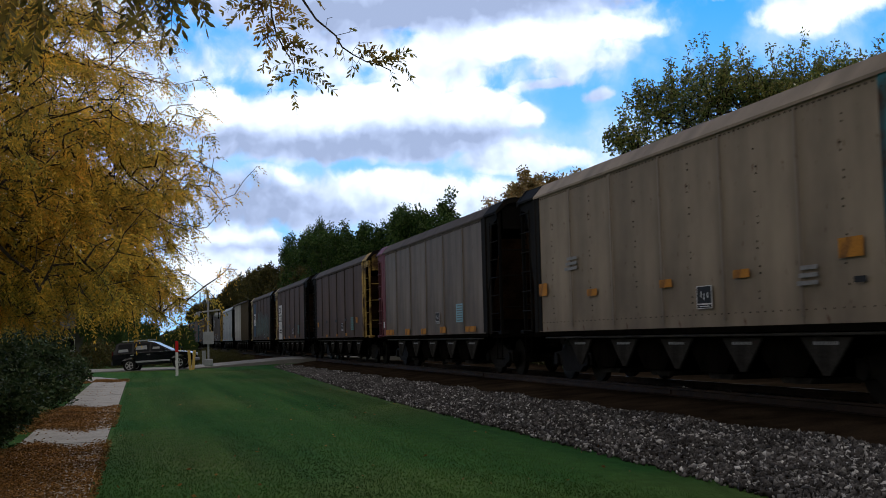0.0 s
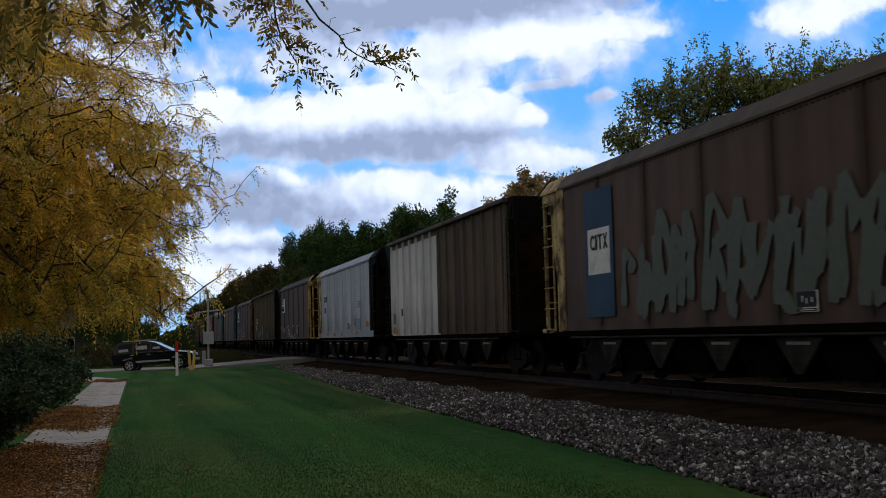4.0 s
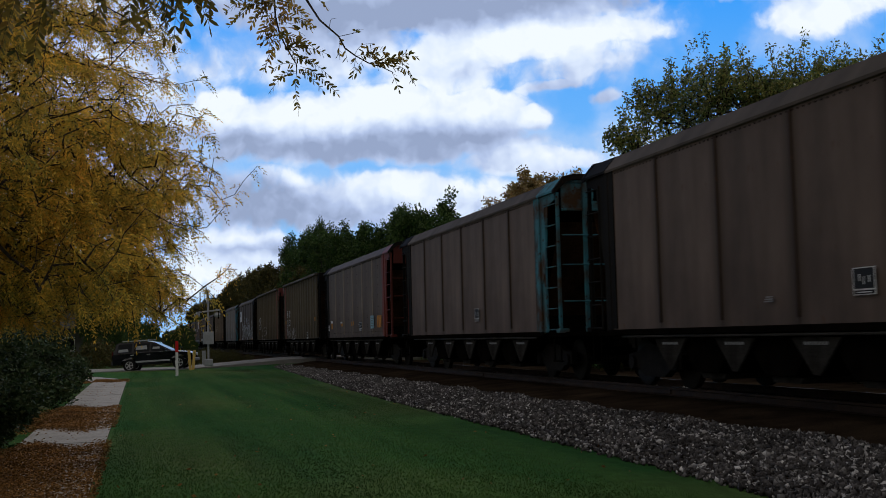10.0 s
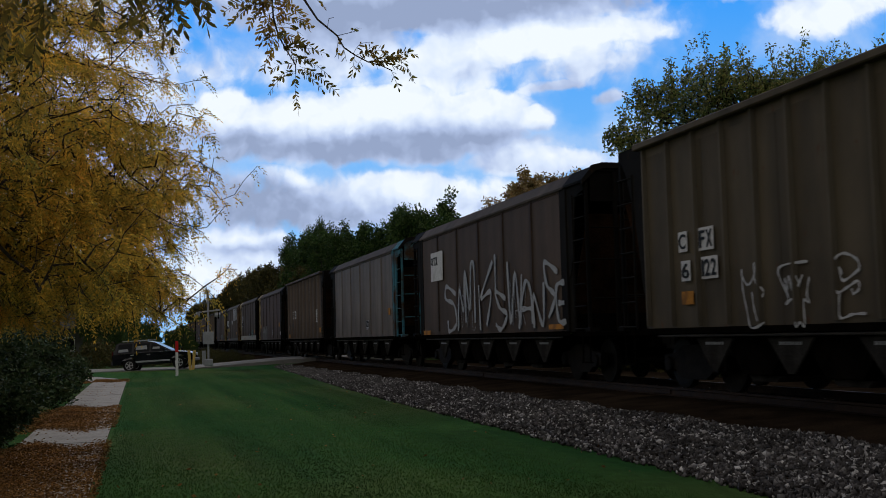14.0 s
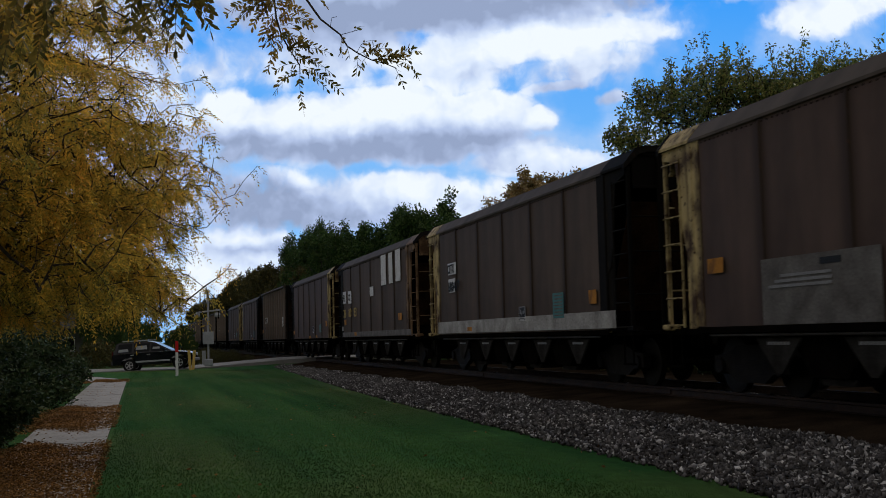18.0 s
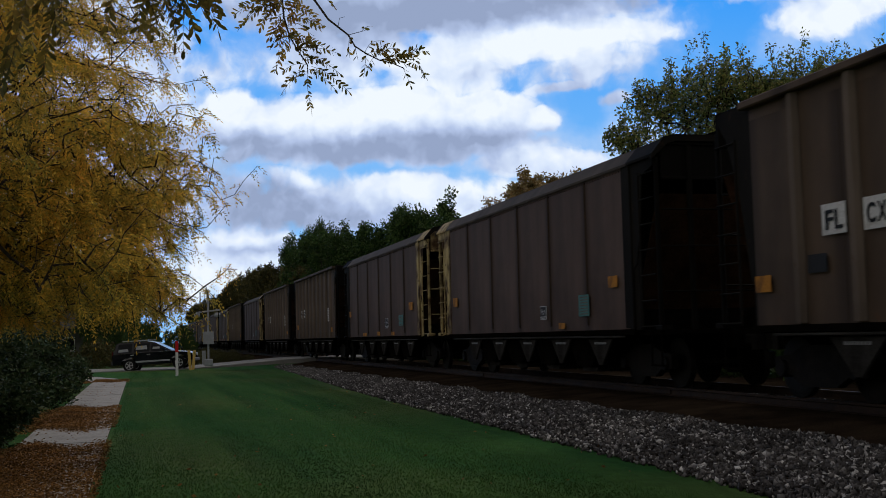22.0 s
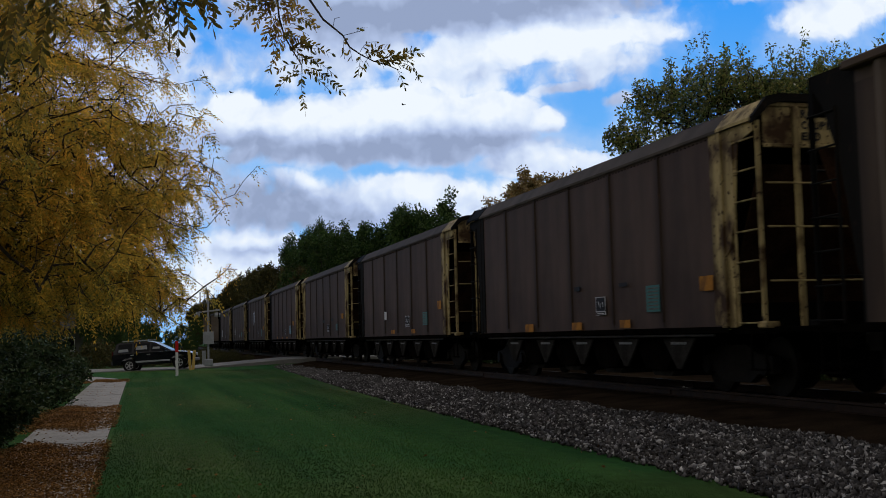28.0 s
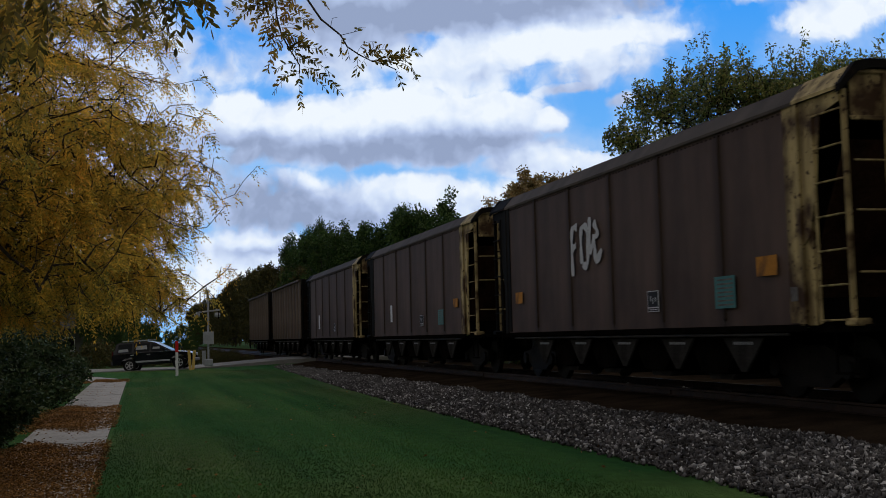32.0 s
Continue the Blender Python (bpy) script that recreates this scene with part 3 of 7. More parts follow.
def shared_meshes():
    k = {}
    span = 2 * HALF / 6
    k["side_panel"] = Solid().box(NEAR, NEAR + 0.03, -span / 2 + 0.004, span / 2 - 0.004, 1.1, 4.17, 0.006).mesh("side_panel", BROWN)
    s = Solid()
    s.prism([(NEAR - 0.03, -0.026), (NEAR - 0.03, 0.026), (NEAR - 0.008, 0.034), (NEAR + 0.004, 0.07), (NEAR + 0.004, -0.07), (NEAR - 0.008, -0.034)], 2, 1.2, 4.12)
    k["seam_rib"] = s.mesh("seam_rib", BROWN)
    k["broad_rib"] = Solid().prism([(NEAR - 0.09, -0.06), (NEAR - 0.09, 0.06), (NEAR - 0.02, 0.11), (NEAR + 0.02, 0.11), (NEAR + 0.02, -0.11), (NEAR - 0.02, -0.11)], 2, 1.12, 4.34).mesh("broad_rib", BROWN)
    k["narrow_rib"] = Solid().prism([(NEAR - 0.07, -0.024), (NEAR - 0.07, 0.024), (NEAR + 0.02, 0.05), (NEAR + 0.02, -0.05)], 2, 1.14, 4.34).mesh("narrow_rib", BROWN)
    k["far_side"] = Solid().box(1.57, 1.6, -HALF, HALF, 1.1, 4.17, 0.006).mesh("far_side", BROWN)
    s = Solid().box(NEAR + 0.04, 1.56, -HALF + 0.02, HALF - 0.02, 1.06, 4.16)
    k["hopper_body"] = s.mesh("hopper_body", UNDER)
    roof = [(-1.64, 4.14), (-1.64, 4.19), (-1.4, 4.47), (-1.2, 4.52), (-0.4, 4.57), (0.4, 4.57), (1.2, 4.52), (1.4, 4.47), (1.64, 4.19), (1.64, 4.14), (1.38, 4.42), (1.18, 4.47), (-1.18, 4.47), (-1.38, 4.42)]
    k["roof"] = Solid().prism(roof, 1, -HALF - 0.02, HALF + 0.02).mesh("roof", BROWN)
    k["roof_visor"] = Solid().prism([(x * 1.006, z + 0.006) for x, z in roof], 1, HALF + 0.02, 7.5).mesh("roof_visor", DARK)
    k["roof_end"] = Solid().prism([(-1.66, 4.1), (-1.66, 4.2), (-1.41, 4.5), (-1.2, 4.55), (1.2, 4.55), (1.41, 4.5), (1.66, 4.2), (1.66, 4.1), (1.35, 4.38), (1.15, 4.43), (-1.15, 4.43), (-1.35, 4.38)], 1, -0.05, 0.05).mesh("roof_end", DARK)
    k["running_board"] = Solid().box(-0.35, 0.35, -7.8, 7.8, 4.6, 4.64, 0.01).mesh("running_board", UNDER)
    s = Solid()
    for i in range(90):
        y = -HALF + 0.1 + i * (2 * HALF - 0.2) / 89
        s.rod((NEAR - 0.012, y, 4.09), (NEAR + 0.01, y, 4.09), 0.015, 5)
    k["rivets"] = s.mesh("rivets", UNDER)
    s = Solid()
    for j in range(6):
        for i in range(7):
            for low in (0, 0.1):
                y, z = -HALF + span * (j + 0.5) + 0.05 * ((i + j) % 2), 1.5 + i * 0.37 + low
                if (3 * i + 2 * j + (low > 0)) % 7:
                    s.rod((NEAR - 0.01, y, z), (NEAR + 0.01, y, z), 0.015, 5)
    for i in range(60):
        y = -HALF + 0.15 + i * (2 * HALF - 0.3) / 59
        s.rod((NEAR - 0.008, y, 1.3), (NEAR + 0.01, y, 1.3), 0.012, 5)
    k["rivet_columns"] = s.mesh("rivet_columns", UNDER)
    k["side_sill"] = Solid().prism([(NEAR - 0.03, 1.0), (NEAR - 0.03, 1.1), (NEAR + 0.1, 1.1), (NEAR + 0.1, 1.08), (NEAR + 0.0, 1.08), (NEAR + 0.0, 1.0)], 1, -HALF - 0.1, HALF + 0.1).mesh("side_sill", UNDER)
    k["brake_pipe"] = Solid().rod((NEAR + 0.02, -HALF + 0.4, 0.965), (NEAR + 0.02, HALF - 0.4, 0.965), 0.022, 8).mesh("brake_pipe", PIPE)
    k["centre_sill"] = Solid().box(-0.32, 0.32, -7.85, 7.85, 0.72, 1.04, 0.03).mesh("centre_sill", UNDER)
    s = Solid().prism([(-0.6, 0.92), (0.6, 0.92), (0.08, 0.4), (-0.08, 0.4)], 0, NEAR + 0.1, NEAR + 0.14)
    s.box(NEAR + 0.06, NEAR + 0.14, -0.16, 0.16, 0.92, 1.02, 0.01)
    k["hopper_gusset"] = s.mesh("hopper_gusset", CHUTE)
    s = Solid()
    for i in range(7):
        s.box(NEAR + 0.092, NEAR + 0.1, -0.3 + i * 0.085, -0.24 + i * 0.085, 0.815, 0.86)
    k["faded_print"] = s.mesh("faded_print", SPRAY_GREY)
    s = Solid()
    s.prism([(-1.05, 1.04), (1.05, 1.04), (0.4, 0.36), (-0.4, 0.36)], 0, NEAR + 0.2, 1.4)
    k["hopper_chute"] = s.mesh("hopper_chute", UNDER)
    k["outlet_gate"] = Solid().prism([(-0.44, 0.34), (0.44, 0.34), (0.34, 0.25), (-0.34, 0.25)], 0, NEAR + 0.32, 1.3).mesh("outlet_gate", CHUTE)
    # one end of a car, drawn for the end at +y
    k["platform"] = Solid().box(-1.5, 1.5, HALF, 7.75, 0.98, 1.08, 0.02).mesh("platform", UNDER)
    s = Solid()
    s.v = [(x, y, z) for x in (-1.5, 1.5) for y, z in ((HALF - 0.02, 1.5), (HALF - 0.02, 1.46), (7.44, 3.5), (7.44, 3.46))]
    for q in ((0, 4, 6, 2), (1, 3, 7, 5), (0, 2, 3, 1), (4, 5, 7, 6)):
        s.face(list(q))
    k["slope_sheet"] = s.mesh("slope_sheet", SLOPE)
    post = Solid().box(NEAR - 0.03, NEAR + 0.1, HALF - 0.06, HALF + 0.1, 1.08, 4.15, 0.015)
    post.box(NEAR - 0.018, NEAR - 0.002, HALF - 0.28, HALF - 0.05, 1.12, 4.15)
    post.box(NEAR + 0.02, NEAR + 0.06, HALF + 0.1, HALF + 0.3, 1.08, 4.15)
    k["corner_post"] = post.mesh("corner_post", DARK)
    k["corner_gusset"] = Solid().prism([(HALF + 0.05, 4.15), (7.48, 4.15), (7.48, 4.0), (7.02, 3.9), (HALF + 0.52, 3.55), (HALF + 0.44, 2.9), (HALF + 0.26, 2.3), (HALF + 0.05, 2.15)], 0, NEAR + 0.0, NEAR + 0.025).mesh("corner_gusset", DARK)
    s = Solid().box(NEAR + 0.02, NEAR + 0.1, 7.46, 7.53, 1.08, 4.15, 0.02)
    s.box(NEAR - 0.02, NEAR + 0.2, 7.42, 7.66, 1.06, 1.16, 0.02)
    k["end_post"] = s.mesh("end_post", DARK)
    k["inner_post"] = Solid().box(-0.045, 0.045, 7.5, 7.58, 1.08, 4.36, 0.012).mesh("inner_post", DARK)
    s = Solid().box(-1.45, 1.45, 7.48, 7.51, 3.78, 4.42, 0.008)
    s.box(-1.45, 1.45, 7.51, 7.55, 3.74, 3.8, 0.01)
    s.box(-1.45, 1.45, 7.51, 7.55, 4.36, 4.42, 0.01)
    k["end_panel"] = s.mesh("end_panel", DARK)
    k["side_ladder"] = Solid().box(NEAR - 0.02, NEAR + 0.02, HALF + 0.42, HALF + 0.456, 1.1, 3.95, 0.008).mesh("side_ladder", DARK)
    k["rung"] = Solid().rod((NEAR - 0.01, HALF + 0.44, 0), (NEAR - 0.01, 7.5, 0), 0.015, 6).mesh("rung", DARK)
    k["grab_bar"] = Solid().rod((-1.5, 7.62, 0), (1.5, 7.62, 0), 0.016, 6).mesh("grab_bar", DARK)
    k["printed_line"] = Solid().box(-0.003, 0, -0.4, 0.36, -0.025, 0.025).mesh("printed_line", GREY_PATCH)
    s = Solid().rod((NEAR + 0.05, 7.1, 1.0), (NEAR + 0.05, 7.1, 0.45), 0.018)
    s.rod((NEAR + 0.05, 7.5, 1.0), (NEAR + 0.05, 7.5, 0.45), 0.018)
    s.box(NEAR + 0.02, NEAR + 0.1, 7.08, 7.52, 0.43, 0.46)
    k["stirrup_step"] = s.mesh("stirrup_step", UNDER)
    s = Solid().box(-0.12, 0.12, 7.7, 8.25, 0.76, 0.98, 0.04)
    s.prism([(-0.2, 8.2), (0.2, 8.2), (0.22, 8.4), (0.06, 8.43), (0.0, 8.33), (-0.2, 8.36)], 2, 0.7, 1.04)
    k["coupler"] = s.mesh("coupler", STEEL)
    k["top_chord"] = Solid().box(NEAR - 0.15, NEAR + 0.08, -HALF - 0.05, HALF + 0.05, 4.32, 4.44, 0.02).mesh("top_chord", BROWN)
    k["far_chord"] = Solid().box(1.52, 1.75, -HALF - 0.05, HALF + 0.05, 4.32, 4.44, 0.02).mesh("far_chord", BROWN)
    k["upper_side"] = Solid().box(NEAR, NEAR + 0.03, -HALF, HALF, 4.15, 4.33).mesh("upper_side", BROWN)
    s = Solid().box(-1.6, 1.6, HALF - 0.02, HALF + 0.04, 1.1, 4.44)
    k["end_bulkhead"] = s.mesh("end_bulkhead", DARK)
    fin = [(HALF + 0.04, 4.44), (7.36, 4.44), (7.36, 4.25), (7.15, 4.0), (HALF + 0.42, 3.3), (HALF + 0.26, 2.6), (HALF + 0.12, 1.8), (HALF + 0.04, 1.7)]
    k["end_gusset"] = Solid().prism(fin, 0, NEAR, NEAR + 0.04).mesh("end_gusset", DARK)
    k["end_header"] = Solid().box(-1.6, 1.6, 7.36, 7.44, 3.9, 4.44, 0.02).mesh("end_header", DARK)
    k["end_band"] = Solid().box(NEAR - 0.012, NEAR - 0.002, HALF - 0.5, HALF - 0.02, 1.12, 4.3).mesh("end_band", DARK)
    k["side_frame"], k["wheelset"] = frame_mesh(), wheel_mesh()
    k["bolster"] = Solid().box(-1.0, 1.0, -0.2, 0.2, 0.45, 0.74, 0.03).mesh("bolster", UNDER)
    return k


KIT = shared_meshes()
CARS, WHEELS = [], []
MIRROR = Matrix.Diagonal((1, -1, 1, 1))
PLATES = {"o": (ORANGE, "patch"), "s": (WHITE, "stencil_panel"), "t": (TEAL_LABEL, "label_panel"), "c": (CYAN, "label_panel"), "B": (CYAN, "label_panel"), "w": (WHITE, "patch"),
          "g": (GREY_PATCH, "patch"), "d": (BLACK_INK, "tie_down_slot"), "k": (BLACK_INK, "patch"), "b": (NAVY, "patch"), "r": (WHITE, "label_panel"), "p": (STRIPE, "stripe"), "l": (BAND_BLUE, "stripe")}


def lettering(text, width, height):
    """Flat letters that read from the lawn, fitted into width by height, centred."""
    cu = bpy.data.curves.new("lettering", "FONT")
    cu.body, cu.align_x, cu.align_y, cu.size, cu.extrude, cu.offset = text, "CENTER", "CENTER", 1.0, 0.004, 0.018
    ob = bpy.data.objects.new("lettering", cu)
    me = bpy.data.meshes.new_from_object(ob)
    bpy.data.objects.remove(ob)
    bpy.data.curves.remove(cu)
    co = np.array([v.co for v in me.vertices])
    lo, hi = co.min(0), co.max(0)
    for v in me.vertices:
        x = (v.co.x - (lo[0] + hi[0]) / 2) / (hi[0] - lo[0]) * width
        z = (v.co.y - (lo[1] + hi[1]) / 2) / (hi[1] - lo[1]) * height
        v.co = (v.co.z, -x, z)
    me.flip_normals()
    return me


# sprayed figures: open lines across and up a unit field
FIGURES = {
    "crown": [[(0.05, 0.9), (0.07, 0.6), (0.2, 0.3), (0.38, 0.0), (1, 0.1)], [(0.07, 0.78), (0.25, 0.66), (0.42, 0.68), (0.6, 0.82), (0.6, 0.98)], [(0.6, 0.98), (0.6, 0.7), (0.93, 0.55), (0.86, 0.44)], [(0.45, 0.54), (0.52, 0.29), (0.64, 0.08)]],
    "torch": [[(0.95, 1), (0.03, 0.94), (0.3, 0.49), (0.22, 0.36), (0.47, 0.43), (0.5, 0.02), (0.64, 0.07), (0.78, 0.02), (0.78, 0.4), (0.95, 0.37), (0.89, 0.52), (1, 0.78)], [(0.22, 0.78), (0.28, 0.6), (0.36, 0.8), (0.45, 0.56), (0.5, 0.86)], [(0.56, 0.8), (0.67, 0.69), (0.78, 0.8), (0.6, 0.6)]],
    "hook": [[(0.83, 0.75), (0.75, 0.89), (0.38, 1), (0.08, 0.89), (0.02, 0.66), (0.15, 0.41), (0.48, 0.48), (0.75, 0.56), (0.78, 0.44), (0.62, 0.37), (0.57, 0.46)], [(0.83, 0.74), (0.35, 0.58), (0.25, 0.8), (0.33, 0.66)], [(0.22, 0.4), (0.2, 0.02), (0.58, 0.06), (0.98, 0.06)]],
    "scrawl": [[(0, 0.4), (0.1, 0.8), (0.2, 0.3), (0.3, 0.9), (0.35, 0.2), (0.5, 0.85), (0.6, 0.3), (0.75, 0.7), (0.85, 1), (1, 0)], [(0.05, 0.25), (0.5, 0.5), (0.9, 0.35)]],
    "angle": [[(0, 0.3), (0.4, 1), (0.5, 0.1)], [(0.1, 0.5), (0.9, 0.6)], [(0.6, 0.9), (0.5, 0.4), (0.95, 0.1)], [(0.65, 1), (1, 0.95)]],
    "tall": [[(0.1, 0.8), (0.2, 1), (0.5, 0.9), (0.6, 1), (0.7, 0.7)], [(0, 0.45), (0.15, 0.65), (0.25, 0.35)], [(0.3, 0.7), (0.35, 0.4), (0.6, 0.75), (0.7, 0.45), (0.95, 0.9), (0.9, 0.5)], [(0.4, 0.3), (0.55, 0.4), (0.5, 0.1), (0.35, 0.2)], [(0.8, 0.5), (1, 0.3), (0.85, 0.2)], [(0.6, 0.3), (0.8, 0.3), (0.75, 0)]],
    "zigzag": [[(0, 0.7), (0.08, 0.1), (0.15, 1), (0.25, 0.05), (0.35, 0.95), (0.45, 0.1)], [(0.4, 0.35), (0.6, 0.35)], [(0.6, 0.1), (0.65, 0.6), (0.75, 0.05), (0.8, 0.7), (1, 0.8), (0.95, 0.4), (0.8, 0.4), (1, 0)]],
    "waves": [[(0, 0.1), (0.2, 0.95), (0.3, 0.05), (0.5, 1), (0.55, 0.05), (0.75, 1), (0.85, 0), (1, 0.1)], [(0.05, 0.5), (0.35, 0.7), (0.6, 0.4)]],
    "loops": [[(0.3, 0.8), (0.1, 0.9), (0, 0.5), (0.1, 0.1), (0.3, 0.15), (0.35, 0.6), (0.28, 0.84)], [(0.4, 1), (0.5, 0.2), (0.75, 0.95), (0.9, 1)], [(0.75, 0.9), (0.65, 0.5), (0.9, 0.5), (0.8, 0.3), (0.9, 0)]],
    "piece": [[(0.12, 0.55), (0.02, 0.68), (0.01, 0.5), (0.1, 0.4), (0.12, 0.12), (0.04, 0.02), (0.03, 0.2)], [(0.14, 0.02), (0.16, 0.6), (0.2, 0.3), (0.22, 0.85), (0.26, 0.3), (0.28, 0.9), (0.31, 0.85), (0.31, 0.02)], [(0.22, 0.75), (0.22, 0.05)],
              [(0.36, 0.02), (0.35, 0.7)], [(0.48, 0.9), (0.37, 0.45), (0.46, 0.5), (0.41, 0.02)], [(0.5, 0.98), (0.5, 0.45)], [(0.58, 0.4), (0.5, 0.5), (0.53, 0.3), (0.59, 0.2), (0.54, 0.02), (0.49, 0.1)], [(0.6, 0.85), (0.62, 0.1), (0.66, 0.7), (0.69, 0.1), (0.71, 0.75)],
              [(0.68, 0.02), (0.73, 0.55), (0.77, 0.45), (0.78, 0.02)], [(0.7, 0.25), (0.78, 0.25)], [(0.79, 0.02), (0.79, 0.4), (0.85, 0.05), (0.86, 0.6)], [(0.95, 0.62), (0.87, 0.75), (0.88, 0.5), (0.93, 0.35), (0.88, 0.1)], [(0.99, 0.5), (0.94, 0.45), (0.95, 0.1), (1, 0.08)], [(0.95, 0.28), (0.99, 0.28)]],
    "blocks": [[(0.06, 0), (0.06, 0.8), (0.26, 0.88)], [(0.06, 0.5), (0.2, 0.56)], [(0.36, 0.2), (0.36, 0.78), (0.54, 0.8), (0.54, 0.2), (0.36, 0.18)], [(0.64, 1), (0.63, 0.4), (0.76, 0.55), (0.8, 0.2), (1, 0.42)], [(0.76, 0.9), (0.86, 0.68), (0.7, 0.6)]],
}


def words(owner, text, w, h, ink, place):
    """Short words letter by letter; long fine print as one piece."""
    if len(text) > 7:
        me = lettering(text, w, h)
        me.materials.append(ink)
        tagged(part("fine_print", me, owner, at=place(0.0)), kind="stuff")
        return
    widths = [0.3 if ch in "I1" else 0.82 for ch in text]
    step = w / (sum(widths) + 0.18 * (len(text) - 1))
    run = -w / 2
    for ch, k in zip(text, widths):
        me = lettering(ch, k * step, h)
        me.materials.append(ink)
        part("letter", me, owner, at=place(run + k * step / 2))
        run += (k + 0.18) * step


def strokes(rng, w, h, style, figure=None):
    """Sprayed loops and slashes, as thin raised bands in a w by h field."""
    s = Solid()
    lines = []
    for line in FIGURES.get(figure, ()):
        lines.append([((u - 0.5) * w, (v - 0.5) * h) for u, v in line])
    n = max(1, int(round(w / max(h * 0.45, 0.18))))
    for i in range(0 if lines else n):
        x0 = -w / 2 + w * i / n
        cw = w / n
        pts = [(x0 + cw * rng.uniform(0, 1), h * rng.uniform(-0.5, 0.5)) for _ in range(int(rng.integers(4, 7)))]
        pts[0] = (x0 + cw * 0.1, h * rng.uniform(-0.5, -0.3))
        pts[1] = (x0 + cw * rng.uniform(0.2, 0.6), h * rng.uniform(0.3, 0.5))
        lines.append(pts)
    t = {"big": 0.15, "outline": 0.045, "tag": 0.19, "smear": 0.3}.get(style, 0.036)
    for pts in lines:
        p = np.array(pts)
        fine = []
        for i in range(len(p) - 1):
            a, b, c, d = p[max(i - 1, 0)], p[i], p[i + 1], p[min(i + 2, len(p) - 1)]
            for u in np.linspace(0, 1, 6, endpoint=False):
                fine.append(0.5 * (2 * b + (c - a) * u + (2 * a - 5 * b + 4 * c - d) * u * u + (3 * b - a - 3 * c + d) * u ** 3))
        fine = np.clip(np.array(fine), [-w / 2, -h / 2], [w / 2, h / 2])
        b = len(s.v)
        last = len(fine) - 1
        for i, f in enumerate(fine):
            d = fine[min(i + 1, last)] - fine[max(i - 1, 0)]
            q = np.array([-d[1], d[0]]) / max(np.hypot(*d), 1e-6) * t / 2 * (0.75 + 0.25 * math.sin(i * 1.3))
            s.v += [(-0.003 - 0.0004 * (i % 4), -r[0], r[1]) for r in (f + q, f - q)]
            if i:
                s.face([b + 2 * i - 2, b + 2 * i - 1, b + 2 * i + 1, b + 2 * i])
    return s


SPRAYS = {"white": SPRAY, "blue": SPRAY_BLUE, "faded": SPRAY_GREY, "big": SPRAY_PALE, "outline": SPRAY, "tag": SPRAY, "smear": SPRAY_GREEN}


def mark(car_ob, m, index):
    """One painted patch, label, word or tag on the near side; m: kind, metres from the rear end of the side, height, width, height."""
    kind, run, z, w, h = m[:5]
    y, x = HALF - run, NEAR
    if kind in PLATES:
        mat, name = PLATES[kind]
        out = {"b": 0.03, "g": 0.03, "p": 0.03, "l": 0.03, "k": 0.041}.get(kind, 0.036)
        s = Solid().box(-0.004, 0.0, -w / 2, w / 2, -h / 2, h / 2)
        if kind == "s":
            s.slot = 1
            for a, b, c, d in ((-0.45, 0.45, -0.27, 0.465), (-0.45, 0.45, -0.465, -0.33)):
                s.box(-0.008, -0.004, -b * w, -a * w, c * h, d * h)
            s.slot = 0
            for a, b, c, d in ((-0.27, -0.22, -0.05, 0.2), (-0.02, 0.02, -0.12, 0.16), (0.16, 0.2, 0.0, 0.26), (-0.34, 0.3, -0.42, -0.38)):
                s.box(-0.011, -0.008, a * w, b * w, c * h, d * h)
        plate = part(name, s.mesh(name, mat, BLACK_INK), car_ob, at=pose(x - out, y, z))
        if kind in "tcBr":
            for i in range(7):
                part("printed_line", KIT["printed_line"], plate, at=pose(-0.004, 0, h * (-0.39 + i * 0.13)) @ Matrix.Diagonal((1, w, h, 1)))
    elif kind in ("T", "Y", "I"):
        ink = {"T": BLACK_INK, "Y": YELLOW_INK, "I": WHITE}[kind]
        words(car_ob, m[5], w, h, ink, lambda d: pose(x - 0.051, y - d, z))
    elif kind == "x":
        s = Solid()
        for i in range(3):
            s.box(-0.004, 0, -w / 2, w / 2 * (0.6 + 0.2 * i), h * (0.3 - 0.35 * i), h * (0.5 - 0.35 * i))
        tagged(part("faded_print", s.mesh("faded_print", SPRAY_GREY), car_ob, at=pose(x - 0.043, y, z)), kind="stuff")
    elif kind == "Z":
        rng = np.random.default_rng(index)
        s = strokes(rng, w, h, *m[5:])
        tagged(part("graffiti", s.mesh("graffiti", SPRAYS[m[5]]), car_ob, at=pose(x - 0.038, y, z), label="sprayed graffiti strokes"), kind="stuff")


